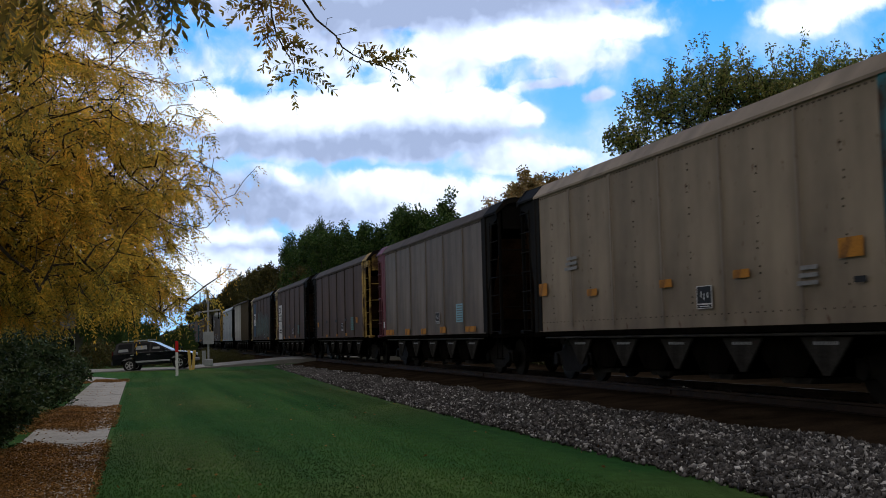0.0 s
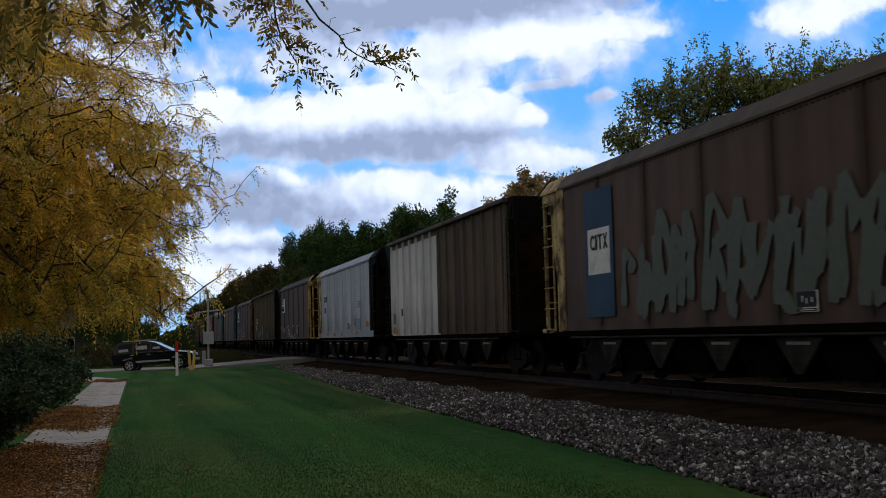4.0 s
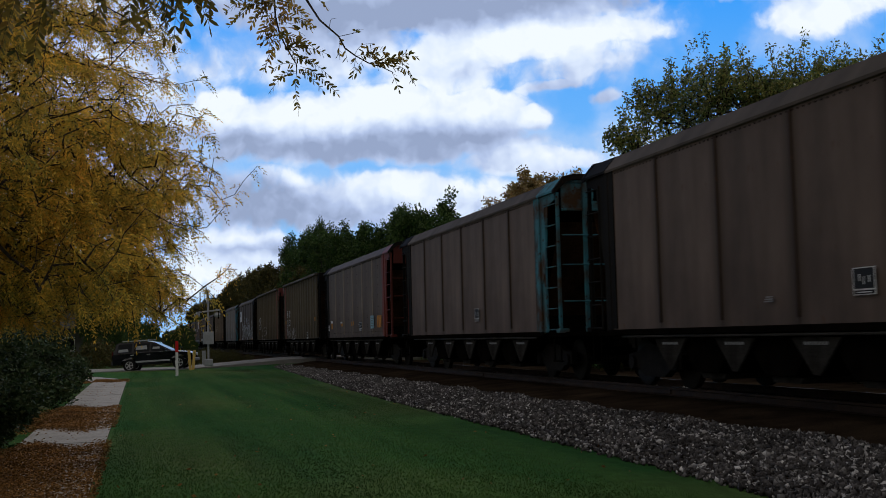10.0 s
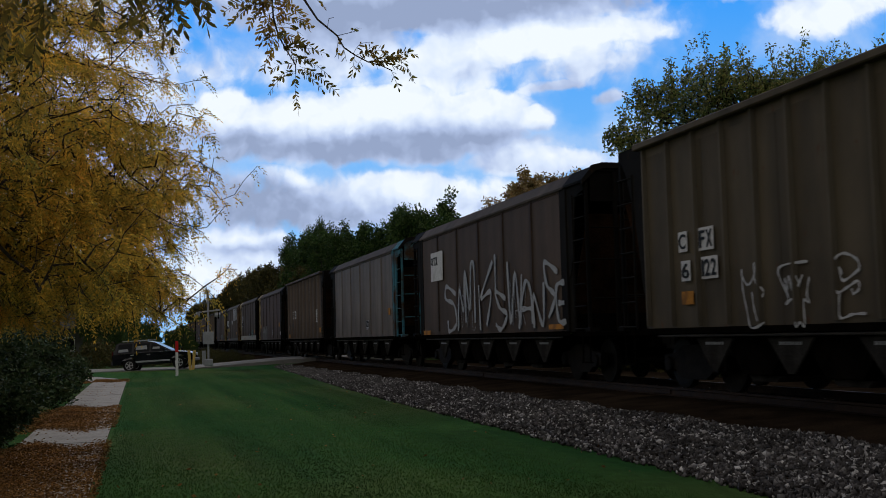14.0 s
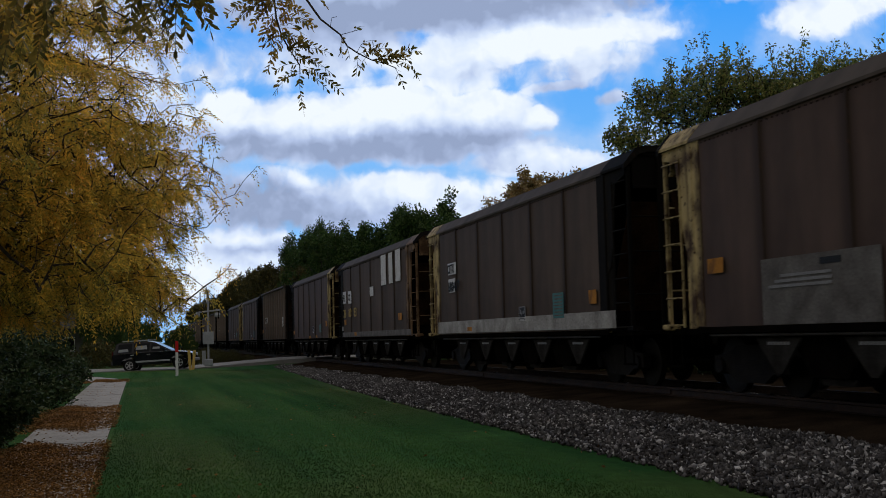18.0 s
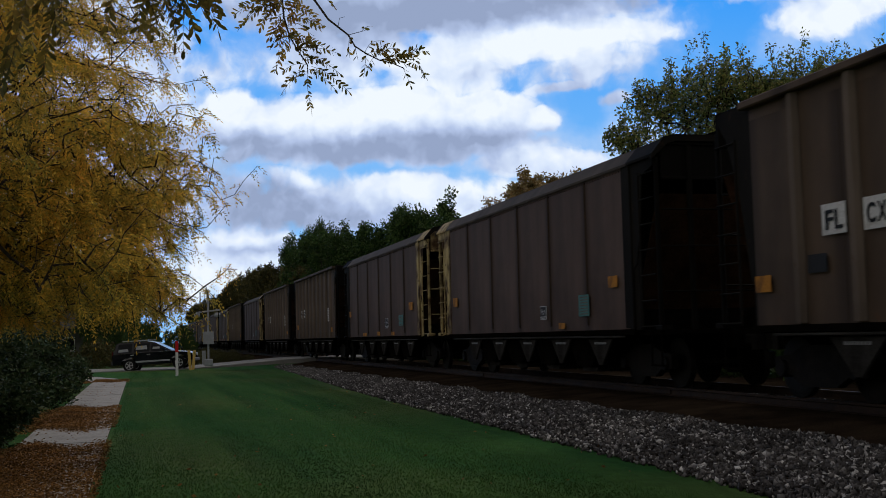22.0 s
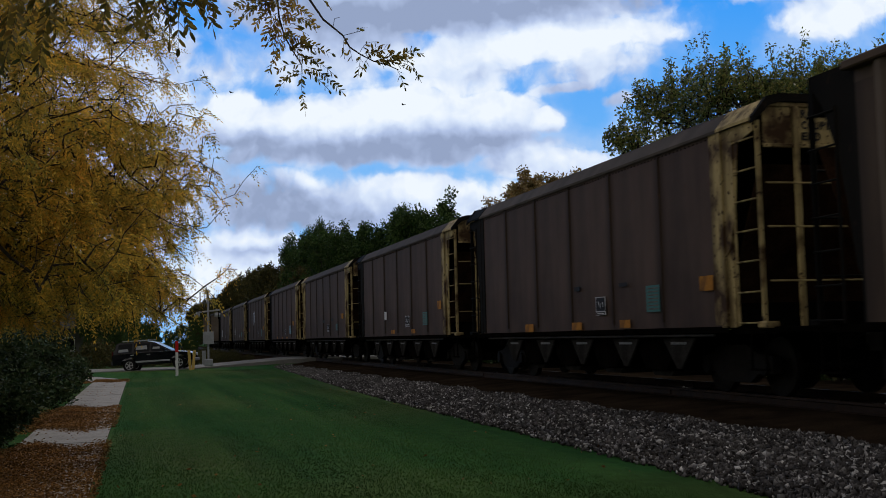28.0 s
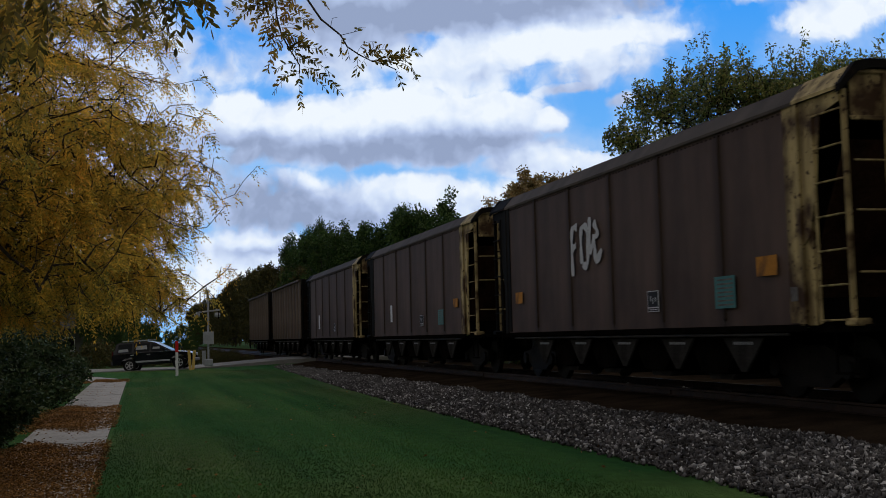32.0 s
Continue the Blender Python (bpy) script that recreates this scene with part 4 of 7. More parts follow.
def car(passes, kind, body, lead, trail, label, marks, rear=None, shift=0.0):
    """One freight car; passes: the second at which the rear edge of its side comes level with the eye's plane."""
    c = thing("hopper_car", label, "freight car", group="cars of the train")
    CARS.append((c, passes))
    span = 2 * HALF / 6
    # the ribbed cars carry a side 0.55 m longer, towards their leading end
    long = 1.0 if kind == "C" else 1.043
    grow_y = pose(0, HALF - HALF * long, 0) @ Matrix.Diagonal((1, long, 1, 1))
    for i in range(6):
        part("side_panel", KIT["side_panel"], c, rear if rear and i > 2 else body, at=grow_y @ pose(0, -HALF + span * (i + 0.5), 0))
    for name in ("hopper_body", "side_sill", "brake_pipe", "centre_sill"):
        part(name, KIT[name], c)
    part("far_side", KIT["far_side"], c, body, at=grow_y)
    if kind == "C":
        for i in range(1, 6):
            part("seam_rib", KIT["seam_rib"], c, {TAUPE: RIB_PALE, GREY_WARM: RIB_PALE, BROWN: SEAM_SHADED, BROWN_DARK: SEAM_SHADED, BROWN_PALE: SEAM_SHADED}.get(body, body), at=pose(0, -HALF + span * i, 0))
        part("roof", KIT["roof"], c, ROOF_BROWN if body in (BROWN, BROWN_PALE, BROWN_DARK, GREY, BLUE_GREY) else body)
        part("running_board", KIT["running_board"], c)
        tagged(part("rivets", KIT["rivets"], c), kind="stuff")
        if body in (GREY_LIGHT, TAUPE, GREY_WARM):
            tagged(part("rivets", KIT["rivet_columns"], c), kind="stuff")
    else:
        part("top_chord", KIT["top_chord"], c, body, at=grow_y)
        part("far_chord", KIT["far_chord"], c, body, at=grow_y)
        part("upper_side", KIT["upper_side"], c, body, at=grow_y)
        n = 11 if kind == "R" else 15
        for i in range(n):
            y = -HALF + 0.14 + i * (2 * HALF - 0.28) / (n - 1) - shift / long
            if abs(y) < HALF - 0.06:
                part("rib", KIT["broad_rib" if kind == "R" else "narrow_rib"], c, rear if rear and i > n // 2 else RIB_LIGHTER if kind == "R" else RIB_DULL, at=grow_y @ pose(0, y, 0))
    for i in range(5):
        g = part("hopper_gusset", KIT["hopper_gusset"], c, at=pose(0, 4.2 - 2.2 * i, 0))
        tagged(part("faded_print", KIT["faded_print"], g), kind="stuff")
    for i in range(4):
        part("hopper_chute", KIT["hopper_chute"], c, at=pose(0, 3.1 - 2.2 * i, 0))
        part("outlet_gate", KIT["outlet_gate"], c, at=pose(0, 3.1 - 2.2 * i, 0))
    for end, colour in ((1, trail), (-1, lead)):
        at = None if end == 1 else MIRROR
        names = ["platform", "stirrup_step", "coupler"]
        if kind == "C":
            names += ["slope_sheet", "corner_post", "corner_gusset", "end_post", "end_panel", "side_ladder", "roof_visor"]
        else:
            names += ["slope_sheet", "end_bulkhead", "end_gusset", "end_header", "side_ladder", "end_post"] + ["end_band"] * (colour is RED)
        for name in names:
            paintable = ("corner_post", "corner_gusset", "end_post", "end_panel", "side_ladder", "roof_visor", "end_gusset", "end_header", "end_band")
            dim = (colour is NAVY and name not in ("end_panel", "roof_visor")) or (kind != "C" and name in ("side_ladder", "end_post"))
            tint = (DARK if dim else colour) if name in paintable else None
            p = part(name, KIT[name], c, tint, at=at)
            if name == "side_ladder":
                for i in range(7):
                    part("rung", KIT["rung"], p, tint, at=pose(0, 0, 1.14 + i * 0.46))
        for z in (1.75, 2.55, 3.2):
            part("grab_bar", KIT["grab_bar"], c, colour if kind == "C" else DARK, at=pose(0, 0, z) if end == 1 else pose(0, 0, z) @ MIRROR)
        if kind == "C":
            part("roof_end", KIT["roof_end"], c, DARK, at=pose(0, end * 7.55, 0))
            for x in (-0.92, 0.92):
                part("inner_post", KIT["inner_post"], c, colour, at=pose(x, 0, 0) if end == 1 else pose(x, 0, 0) @ MIRROR)
            if end == -1 and colour is CREAM:
                for i, word in enumerate(("ROTARY", "COUPLER", "END")):
                    words(c, word, 0.105 * len(word), 0.12, BLACK_INK, lambda d: pose(-0.8 + 0.0525 * len(word) + d, -7.524, 4.26 - i * 0.17, 0, 0, 90))
        truck = part("truck", KIT["bolster"], c, at=pose(0, end * 5.75, 0))
        for x in (-1.0, 1.0):
            part("side_frame", KIT["side_frame"], truck, at=pose(x, 0, 0))
        for y in (-0.9, 0.9):
            w = part("wheelset", KIT["wheelset"], truck, at=pose(0, y, 0.46))
            WHEELS.append((w, y))
    for i, m in enumerate(marks):
        mark(c, m, len(CARS) * 40 + i)
    return c


car(1.549, "C", TAUPE, TEAL, DARK, "weathered dusty taupe covered hopper car with teal end",
    [('x', 2.2, 2.5, 0.7, 0.3), ('x', 10.9, 1.75, 0.5, 0.3), ('o', 0.47, 2.04, 0.51, 0.28), ('o', 3.3, 1.86, 0.5, 0.14), ('o', 6.6, 1.87, 0.47, 0.14), ('o', 9.15, 1.89, 0.48, 0.13), ('o', 11.9, 2.07, 0.53, 0.26), ('s', 7.97, 1.58, 0.51, 0.37), ('d', 12.06, 1.65, 0.25, 0.08)])
car(2.521, "C", GREY, DARK, MAROON, "weathered dull grey covered hopper car with black end",
    [('s', 7.88, 1.6, 0.42, 0.34), ('c', 10.33, 1.7, 0.67, 0.52), ('o', 1.03, 1.23, 1.37, 0.2), ('o', 3.81, 1.23, 0.63, 0.2), ('o', 6.07, 1.22, 0.66, 0.18), ('o', 8.47, 1.24, 0.65, 0.19), ('o', 11.41, 1.23, 1.0, 0.15), ('w', 0.09, 1.52, 0.2, 0.23)])
car(3.498, "C", BROWN, YELLOW, DARK, "weathered brown-grey covered hopper car with yellow end",
    [('s', 7.92, 1.57, 0.43, 0.35), ('t', 10.4, 1.68, 0.6, 0.54), ('o', 0.93, 1.77, 0.45, 0.24), ('o', 3.56, 1.19, 0.43, 0.13), ('o', 6.44, 1.22, 0.36, 0.12), ('o', 8.94, 1.23, 0.44, 0.13), ('o', 11.44, 1.82, 0.39, 0.23), ('d', 3.62, 1.87, 0.36, 0.13), ('d', 6.26, 1.87, 0.52, 0.13), ('d', 8.79, 1.87, 0.45, 0.11)])
car(4.48, "C", BROWN, DARK, CREAM, "weathered brown-grey covered hopper car with black end",
    [('w', 1.97, 2.18, 1.7, 2.18), ('k', 1.79, 2.95, 1.08, 0.37), ('k', 1.98, 2.43, 1.49, 0.39), ('I', 1.8, 2.95, 0.92, 0.26, 'CITX'), ('I', 1.98, 2.43, 1.33, 0.29, '680402'), ('T', 2.05, 1.68, 1.0, 0.1, 'LD LMT 236100'), ('T', 2.05, 1.52, 1.0, 0.1, 'LT WT 49900'), ('o', 0.6, 2.02, 0.39, 0.25), ('o', 3.85, 1.2, 0.41, 0.12), ('o', 6.24, 1.21, 0.5, 0.13), ('o', 8.96, 1.23, 0.44, 0.13), ('s', 7.99, 1.57, 0.44, 0.34), ('t', 10.41, 1.63, 0.61, 0.45), ('d', 3.4, 1.87, 0.4, 0.14), ('d', 6.59, 1.9, 0.52, 0.11), ('d', 9.14, 1.89, 0.52, 0.11)])
car(5.46, "C", BROWN, NAVY, CREAM, "weathered brown-grey covered hopper car with dark blue end",
    [('b', 2.17, 2.63, 1.4, 2.55), ('w', 2.18, 2.66, 1.09, 0.91), ('T', 2.22, 2.84, 0.85, 0.3, 'CITX'), ('Z', 7.88, 2.02, 9.28, 1.48, 'smear'), ('Z', 6.37, 2.25, 3.42, 1.88, 'smear'), ('Z', 10.02, 2.18, 2.77, 1.55, 'smear'), ('s', 9.32, 1.41, 0.53, 0.29), ('o', 11.61, 1.19, 0.91, 0.17)])
car(6.442, "N", BROWN_DARK, DARK, DARK, "dark brown ribbed hopper car with a pale grey rear half",
    [('d', 1.77, 1.9, 0.32, 0.26), ('g', 0.45, 1.7, 0.31, 0.36), ('o', 0.58, 1.29, 0.42, 0.22)], rear=WHITE_GREY)
car(7.408, "C", GREY_LIGHT, DARK, CREAM, "weathered light grey covered hopper car with black end",
    [('l', 6.7, 1.22, 13.3, 0.24), ('x', 10.4, 2.45, 0.8, 0.3), ('x', 9.3, 1.75, 0.6, 0.3), ('x', 4.9, 1.62, 0.5, 0.2), ('x', 2.4, 1.6, 0.5, 0.2), ('T', 1.83, 2.95, 0.81, 0.25, 'FLCX'), ('T', 1.72, 2.42, 0.46, 0.27, '50'), ('s', 8.02, 1.57, 0.4, 0.34), ('o', 0.52, 1.5, 0.45, 0.23), ('o', 2.46, 1.25, 0.56, 0.14), ('o', 4.38, 1.24, 0.46, 0.15), ('o', 6.25, 1.24, 0.42, 0.16), ('o', 9.89, 1.26, 0.31, 0.13), ('o', 12.16, 1.62, 0.48, 0.21), ('B', 10.34, 1.64, 0.61, 0.49)])
car(8.383, "C", BROWN_DARK, YELLOW, DARK, "weathered dark brown covered hopper car with yellow end",
    [('w', 2.01, 3.18, 1.38, 0.84), ('T', 1.75, 3.4, 0.75, 0.31, 'CITX'), ('T', 1.85, 2.99, 0.98, 0.31, '680286'), ('o', 1.01, 1.8, 0.53, 0.27), ('o', 3.77, 1.86, 0.41, 0.11), ('o', 6.21, 1.87, 0.21, 0.12), ('o', 6.55, 1.87, 0.24, 0.13), ('o', 8.95, 1.88, 0.45, 0.13), ('s', 8.04, 1.62, 0.48, 0.39), ('x', 2.19, 1.64, 0.79, 0.28), ('Z', 4.68, 1.57, 0.97, 0.88, 'white', 'zigzag'), ('Z', 6.49, 1.23, 2.52, 0.26, 'white', 'waves')])
car(9.352, "N", RUST_BROWN, DARK, RED, "weathered rust-brown narrow-ribbed hopper car with black end",
    [('w', 1.31, 2.53, 0.28, 0.35), ('T', 1.31, 2.53, 0.19, 0.26, 'C'), ('w', 2.34, 2.52, 0.45, 0.37), ('T', 2.34, 2.52, 0.37, 0.28, 'FX'), ('w', 1.34, 2.02, 0.28, 0.36), ('T', 1.34, 2.02, 0.19, 0.27, '6'), ('w', 2.41, 2.01, 0.6, 0.37), ('T', 2.41, 2.01, 0.51, 0.28, '749'), ('Z', 3.38, 1.47, 0.8, 0.74, 'blue', 'scrawl'), ('Z', 3.5, 1.5, 0.55, 0.6, 'blue', 'waves'), ('Z', 4.59, 1.65, 0.74, 0.49, 'blue', 'angle'), ('Z', 4.5, 1.66, 0.6, 0.42, 'blue', 'zigzag'), ('Z', 5.76, 1.55, 0.81, 1.15, 'blue', 'tall'), ('Z', 5.7, 1.75, 0.7, 0.7, 'blue', 'loops'), ('Z', 5.85, 1.6, 0.5, 0.9, 'blue', 'hook'), ('o', 4.24, 1.31, 0.14, 0.46), ('s', 8.94, 1.4, 0.5, 0.36), ('g', 0.3, 1.35, 0.22, 0.25), ('g', 1.4, 1.66, 0.25, 0.22)])
car(10.34, "C", BROWN_DARK, TAN, DARK, "weathered dark brown covered hopper car with tan end",
    [('w', 2.08, 3.2, 1.42, 0.87), ('T', 1.86, 3.43, 0.8, 0.29, 'QTX'), ('T', 1.96, 3.04, 1.03, 0.26, '680184'), ('w', 2.2, 1.5, 0.5, 0.06), ('w', 5.0, 1.47, 0.25, 0.05), ('w', 5.8, 1.47, 0.25, 0.05), ('w', 7.2, 1.47, 0.3, 0.05), ('w', 8.3, 1.46, 0.5, 0.05), ('Z', 7.2, 2.1, 0.8, 0.9, 'faded', 'hook'), ('Z', 2.1, 2.0, 0.6, 0.8, 'faded', 'hook'), ('Z', 5.6, 1.72, 0.7, 0.6, 'faded', 'waves'), ('Z', 0.95, 1.88, 0.65, 0.54, 'faded', 'waves'), ('Z', 2.13, 1.98, 1.08, 0.91, 'faded', 'scrawl'), ('Z', 3.37, 1.82, 0.46, 0.29, 'faded', 'zigzag'), ('Z', 4.42, 2.06, 0.52, 0.5, 'faded', 'angle'), ('Z', 5.64, 1.7, 0.81, 0.59, 'faded', 'loops'), ('Z', 7.11, 2.02, 1.03, 0.7, 'faded', 'tall'), ('s', 8.09, 1.6, 0.51, 0.36), ('o', 0.63, 1.22, 1.15, 0.22), ('o', 3.9, 1.24, 0.65, 0.22), ('o', 6.46, 1.26, 0.68, 0.24)])
car(11.308, "C", BROWN_PALE, TEAL, DARK, "weathered pale brown-grey covered hopper car with teal end",
    [('s', 7.97, 1.62, 0.46, 0.35), ('x', 5.73, 1.47, 0.23, 0.09)])
car(12.281, "C", BROWN_PALE, TEAL, DARK, "weathered pale brown-grey covered hopper car with teal end",
    [('s', 7.89, 1.6, 0.41, 0.34)])
car(13.267, "C", GREY_WARM, RED, DARK, "weathered warm grey covered hopper car with dull red end",
    [('o', 1.17, 1.63, 0.41, 0.26), ('o', 3.83, 1.66, 0.48, 0.13), ('o', 6.31, 1.67, 0.22, 0.18), ('o', 6.68, 1.69, 0.23, 0.17), ('w', 0.31, 1.55, 0.22, 0.26), ('w', 3.73, 1.76, 0.47, 0.05), ('w', 1.14, 1.83, 0.47, 0.12), ('c', 10.72, 1.67, 0.62, 0.5), ('o', 12.08, 1.67, 0.84, 0.45), ('s', 8.28, 1.54, 0.64, 0.34)])
car(14.239, "N", RUST_BROWN, DARK, RED, "weathered rust-brown narrow-ribbed hopper car with black end",
    [('w', 1.46, 2.6, 0.34, 0.39), ('T', 1.46, 2.6, 0.25, 0.32, 'C'), ('w', 2.37, 2.6, 0.51, 0.38), ('T', 2.37, 2.6, 0.43, 0.3, 'FX'), ('w', 1.49, 2.07, 0.25, 0.37), ('T', 1.49, 2.07, 0.17, 0.29, '6'), ('w', 2.43, 2.08, 0.63, 0.36), ('T', 2.43, 2.08, 0.56, 0.28, '340'), ('Z', 1.5, 1.7, 0.5, 0.9, 'white', 'tall'), ('Z', 2.07, 1.49, 1.58, 0.7, 'white', 'zigzag'), ('Z', 4.0, 1.4, 0.5, 0.7, 'white', 'scrawl'), ('Z', 3.72, 1.39, 0.66, 0.73, 'white', 'waves'), ('Z', 4.76, 1.4, 0.69, 0.68, 'white', 'loops'), ('o', 0.59, 2.12, 0.39, 0.2), ('o', 12.61, 2.1, 0.39, 0.21), ('s', 9.85, 1.26, 0.48, 0.34)])
car(15.217, "N", RUST_BROWN, RED, DARK, "weathered rust-brown narrow-ribbed hopper car with dull red end",
    [('w', 1.56, 2.53, 0.31, 0.34), ('T', 1.56, 2.53, 0.24, 0.25, 'C'), ('w', 2.36, 2.52, 0.49, 0.37), ('T', 2.36, 2.52, 0.42, 0.28, 'FX'), ('w', 1.63, 2.04, 0.32, 0.34), ('T', 1.63, 2.04, 0.25, 0.25, '6'), ('w', 2.44, 2.05, 0.53, 0.36), ('T', 2.44, 2.05, 0.46, 0.27, '122'), ('o', 1.66, 1.59, 0.41, 0.22), ('Z', 3.73, 1.56, 0.67, 0.99, 'outline', 'crown'), ('Z', 4.82, 1.51, 0.79, 0.89, 'outline', 'torch'), ('Z', 6.08, 1.58, 0.75, 0.84, 'outline', 'hook')])
car(16.185, "C", BROWN_DARK, DARK, DARK, "weathered dark brown covered hopper car with black end",
    [('w', 2.11, 3.18, 1.4, 0.88), ('T', 1.86, 3.34, 0.75, 0.26, 'QTX'), ('Z', 5.2, 1.9, 1.9, 1.4, 'faded', 'waves'), ('Z', 9.6, 1.8, 1.3, 1.2, 'faded', 'zigzag'), ('Z', 7.95, 2.15, 9.9, 2.0, 'big', 'piece'), ('o', 0.77, 1.17, 0.88, 0.14), ('o', 12.22, 1.2, 0.89, 0.11)])
car(17.165, "C", GREY, TEAL, DARK, "weathered dull grey covered hopper car with teal end",
    [('s', 8.0, 1.57, 0.45, 0.35), ('o', 12.1, 2.0, 0.4, 0.25)])
car(18.147, "R", BROWN_DARK, DARK, DARK, "weathered dark brown ribbed hopper car with black end",
    [('w', 2.63, 2.47, 0.51, 0.45), ('w', 3.5, 2.48, 0.54, 0.44), ('T', 2.63, 2.48, 0.4, 0.28, 'FL'), ('T', 3.51, 2.48, 0.43, 0.28, 'CX'), ('o', 0.83, 1.27, 0.47, 0.21), ('g', 0.73, 1.76, 0.26, 0.27), ('d', 2.25, 1.9, 0.34, 0.24), ('r', 11.77, 2.25, 0.66, 0.65), ('o', 12.76, 1.51, 0.5, 0.24)], shift=0.3)
car(19.108, "C", BROWN, DARK, CREAM, "weathered brown-grey covered hopper car with black end",
    [('o', 0.74, 2.06, 0.5, 0.24), ('g', 3.48, 1.58, 2.78, 0.95), ('x', 3.07, 1.71, 1.54, 0.21), ('d', 3.81, 1.94, 0.48, 0.09), ('s', 8.2, 1.56, 0.46, 0.34), ('o', 12.11, 2.05, 0.57, 0.25), ('w', 12.64, 1.5, 0.24, 0.19)])
car(20.065, "C", BROWN_DARK, DARK, CREAM, "weathered dark brown covered hopper car with black end",
    [('p', 6.7, 1.3, 13.3, 0.34), ('w', 1.76, 3.0, 0.89, 0.34), ('w', 1.71, 2.51, 0.71, 0.4), ('T', 1.67, 3.0, 0.66, 0.26, 'CITX'), ('T', 1.96, 2.48, 1.17, 0.3, '680477'), ('o', 3.43, 1.23, 0.44, 0.11), ('t', 10.31, 1.66, 0.65, 0.55), ('o', 12.25, 1.77, 0.39, 0.28), ('s', 7.9, 1.54, 0.44, 0.33)])
car(21.039, "C", BROWN_DARK, TAN, DARK, "weathered dark brown covered hopper car with tan end",
    [('g', 6.7, 1.22, 13.2, 0.2), ('w', 0.71, 2.85, 0.8, 0.52), ('w', 1.97, 2.82, 0.81, 0.54), ('T', 0.69, 2.83, 0.4, 0.3, 'FL'), ('T', 1.95, 2.82, 0.42, 0.28, 'CX'), ('Y', 0.82, 2.14, 0.6, 0.37, '36'), ('Y', 2.06, 2.15, 0.63, 0.38, '00'), ('Y', 3.28, 2.15, 0.6, 0.38, '83'), ('o', 0.83, 1.76, 0.48, 0.25), ('o', 3.2, 1.23, 0.49, 0.14), ('w', 0.19, 1.49, 0.17, 0.19), ('w', 9.06, 3.56, 0.87, 1.12), ('w', 10.3, 3.56, 0.63, 1.11), ('w', 11.51, 3.59, 0.78, 1.13), ('w', 6.78, 2.87, 0.69, 0.37), ('o', 11.7, 1.78, 0.53, 0.24)])
car(22.008, "C", BROWN, CREAM, DARK, "weathered brown-grey covered hopper car with cream-yellow end",
    [('s', 8.0, 1.54, 0.44, 0.35), ('t', 10.4, 1.59, 0.56, 0.39), ('o', 12.27, 1.8, 0.41, 0.26), ('o', 0.52, 1.47, 0.56, 0.22), ('o', 6.78, 1.17, 0.56, 0.13), ('o', 9.08, 1.19, 0.5, 0.13)])
car(23.0, "R", BROWN_DARK, DARK, DARK, "weathered dark brown ribbed hopper car with black end",
    [('w', 2.07, 2.47, 0.53, 0.41), ('w', 2.98, 2.46, 0.55, 0.41), ('T', 2.09, 2.46, 0.38, 0.26, 'FL'), ('T', 2.98, 2.46, 0.39, 0.25, 'CX'), ('o', 0.27, 1.7, 0.42, 0.24), ('d', 1.65, 1.91, 0.44, 0.25), ('r', 12.17, 2.2, 0.5, 0.58), ('o', 12.7, 1.48, 0.36, 0.2)], shift=-0.24)
car(23.996, "C", BROWN, DARK, CREAM, "weathered brown-grey covered hopper car with black end",
    [('s', 8.17, 1.52, 0.4, 0.3), ('t', 10.58, 1.61, 0.55, 0.44), ('o', 12.08, 2.02, 0.43, 0.22), ('o', 9.3, 1.21, 0.36, 0.13), ('o', 0.86, 2.01, 0.44, 0.25)])
car(24.949, "C", BROWN, CREAM, DARK, "weathered brown-grey covered hopper car with cream-yellow end",
    [('o', 11.78, 2.08, 0.53, 0.26), ('o', 3.72, 1.19, 0.71, 0.14), ('o', 6.38, 1.21, 0.55, 0.15), ('o', 8.94, 1.19, 0.49, 0.13), ('t', 10.27, 1.64, 0.67, 0.37), ('s', 7.9, 1.57, 0.53, 0.35), ('o', 0.53, 2.07, 0.42, 0.23)])
car(25.926, "R", BROWN_DARK, DARK, DARK, "weathered dark brown ribbed hopper car with black end",
    [('w', 2.49, 2.44, 0.45, 0.4), ('w', 3.4, 2.46, 0.47, 0.4), ('T', 2.49, 2.44, 0.36, 0.21, 'FL'), ('T', 3.4, 2.46, 0.38, 0.22, 'CX'), ('r', 11.67, 2.22, 0.61, 0.62), ('o', 12.47, 1.49, 0.39, 0.23), ('o', 0.72, 1.73, 0.5, 0.24)], shift=0.17)
car(26.914, "R", BROWN_DARK, DARK, DARK, "weathered dark brown ribbed hopper car with black end",
    [('w', 2.75, 2.45, 0.4, 0.4), ('w', 3.69, 2.45, 0.54, 0.41), ('T', 2.76, 2.45, 0.31, 0.21, 'FL'), ('T', 3.69, 2.45, 0.45, 0.23, 'CX'), ('r', 11.95, 2.24, 0.6, 0.63), ('o', 12.79, 1.5, 0.45, 0.21)], shift=0.45)
car(27.89, "C", BROWN, CREAM, DARK, "weathered brown-grey covered hopper car with cream-yellow end",
    [('s', 8.0, 1.57, 0.45, 0.35), ('t', 10.4, 1.63, 0.6, 0.45), ('o', 12.1, 2.0, 0.45, 0.25)])
car(28.85, "R", BROWN_DARK, DARK, DARK, "weathered dark brown ribbed hopper car with black end",
    [('w', 2.75, 2.45, 0.4, 0.4), ('w', 3.69, 2.45, 0.54, 0.41), ('T', 2.76, 2.45, 0.31, 0.21, 'FL'), ('T', 3.69, 2.45, 0.45, 0.23, 'CX'), ('r', 11.95, 2.24, 0.6, 0.63), ('o', 12.79, 1.5, 0.45, 0.21)], shift=0.45)
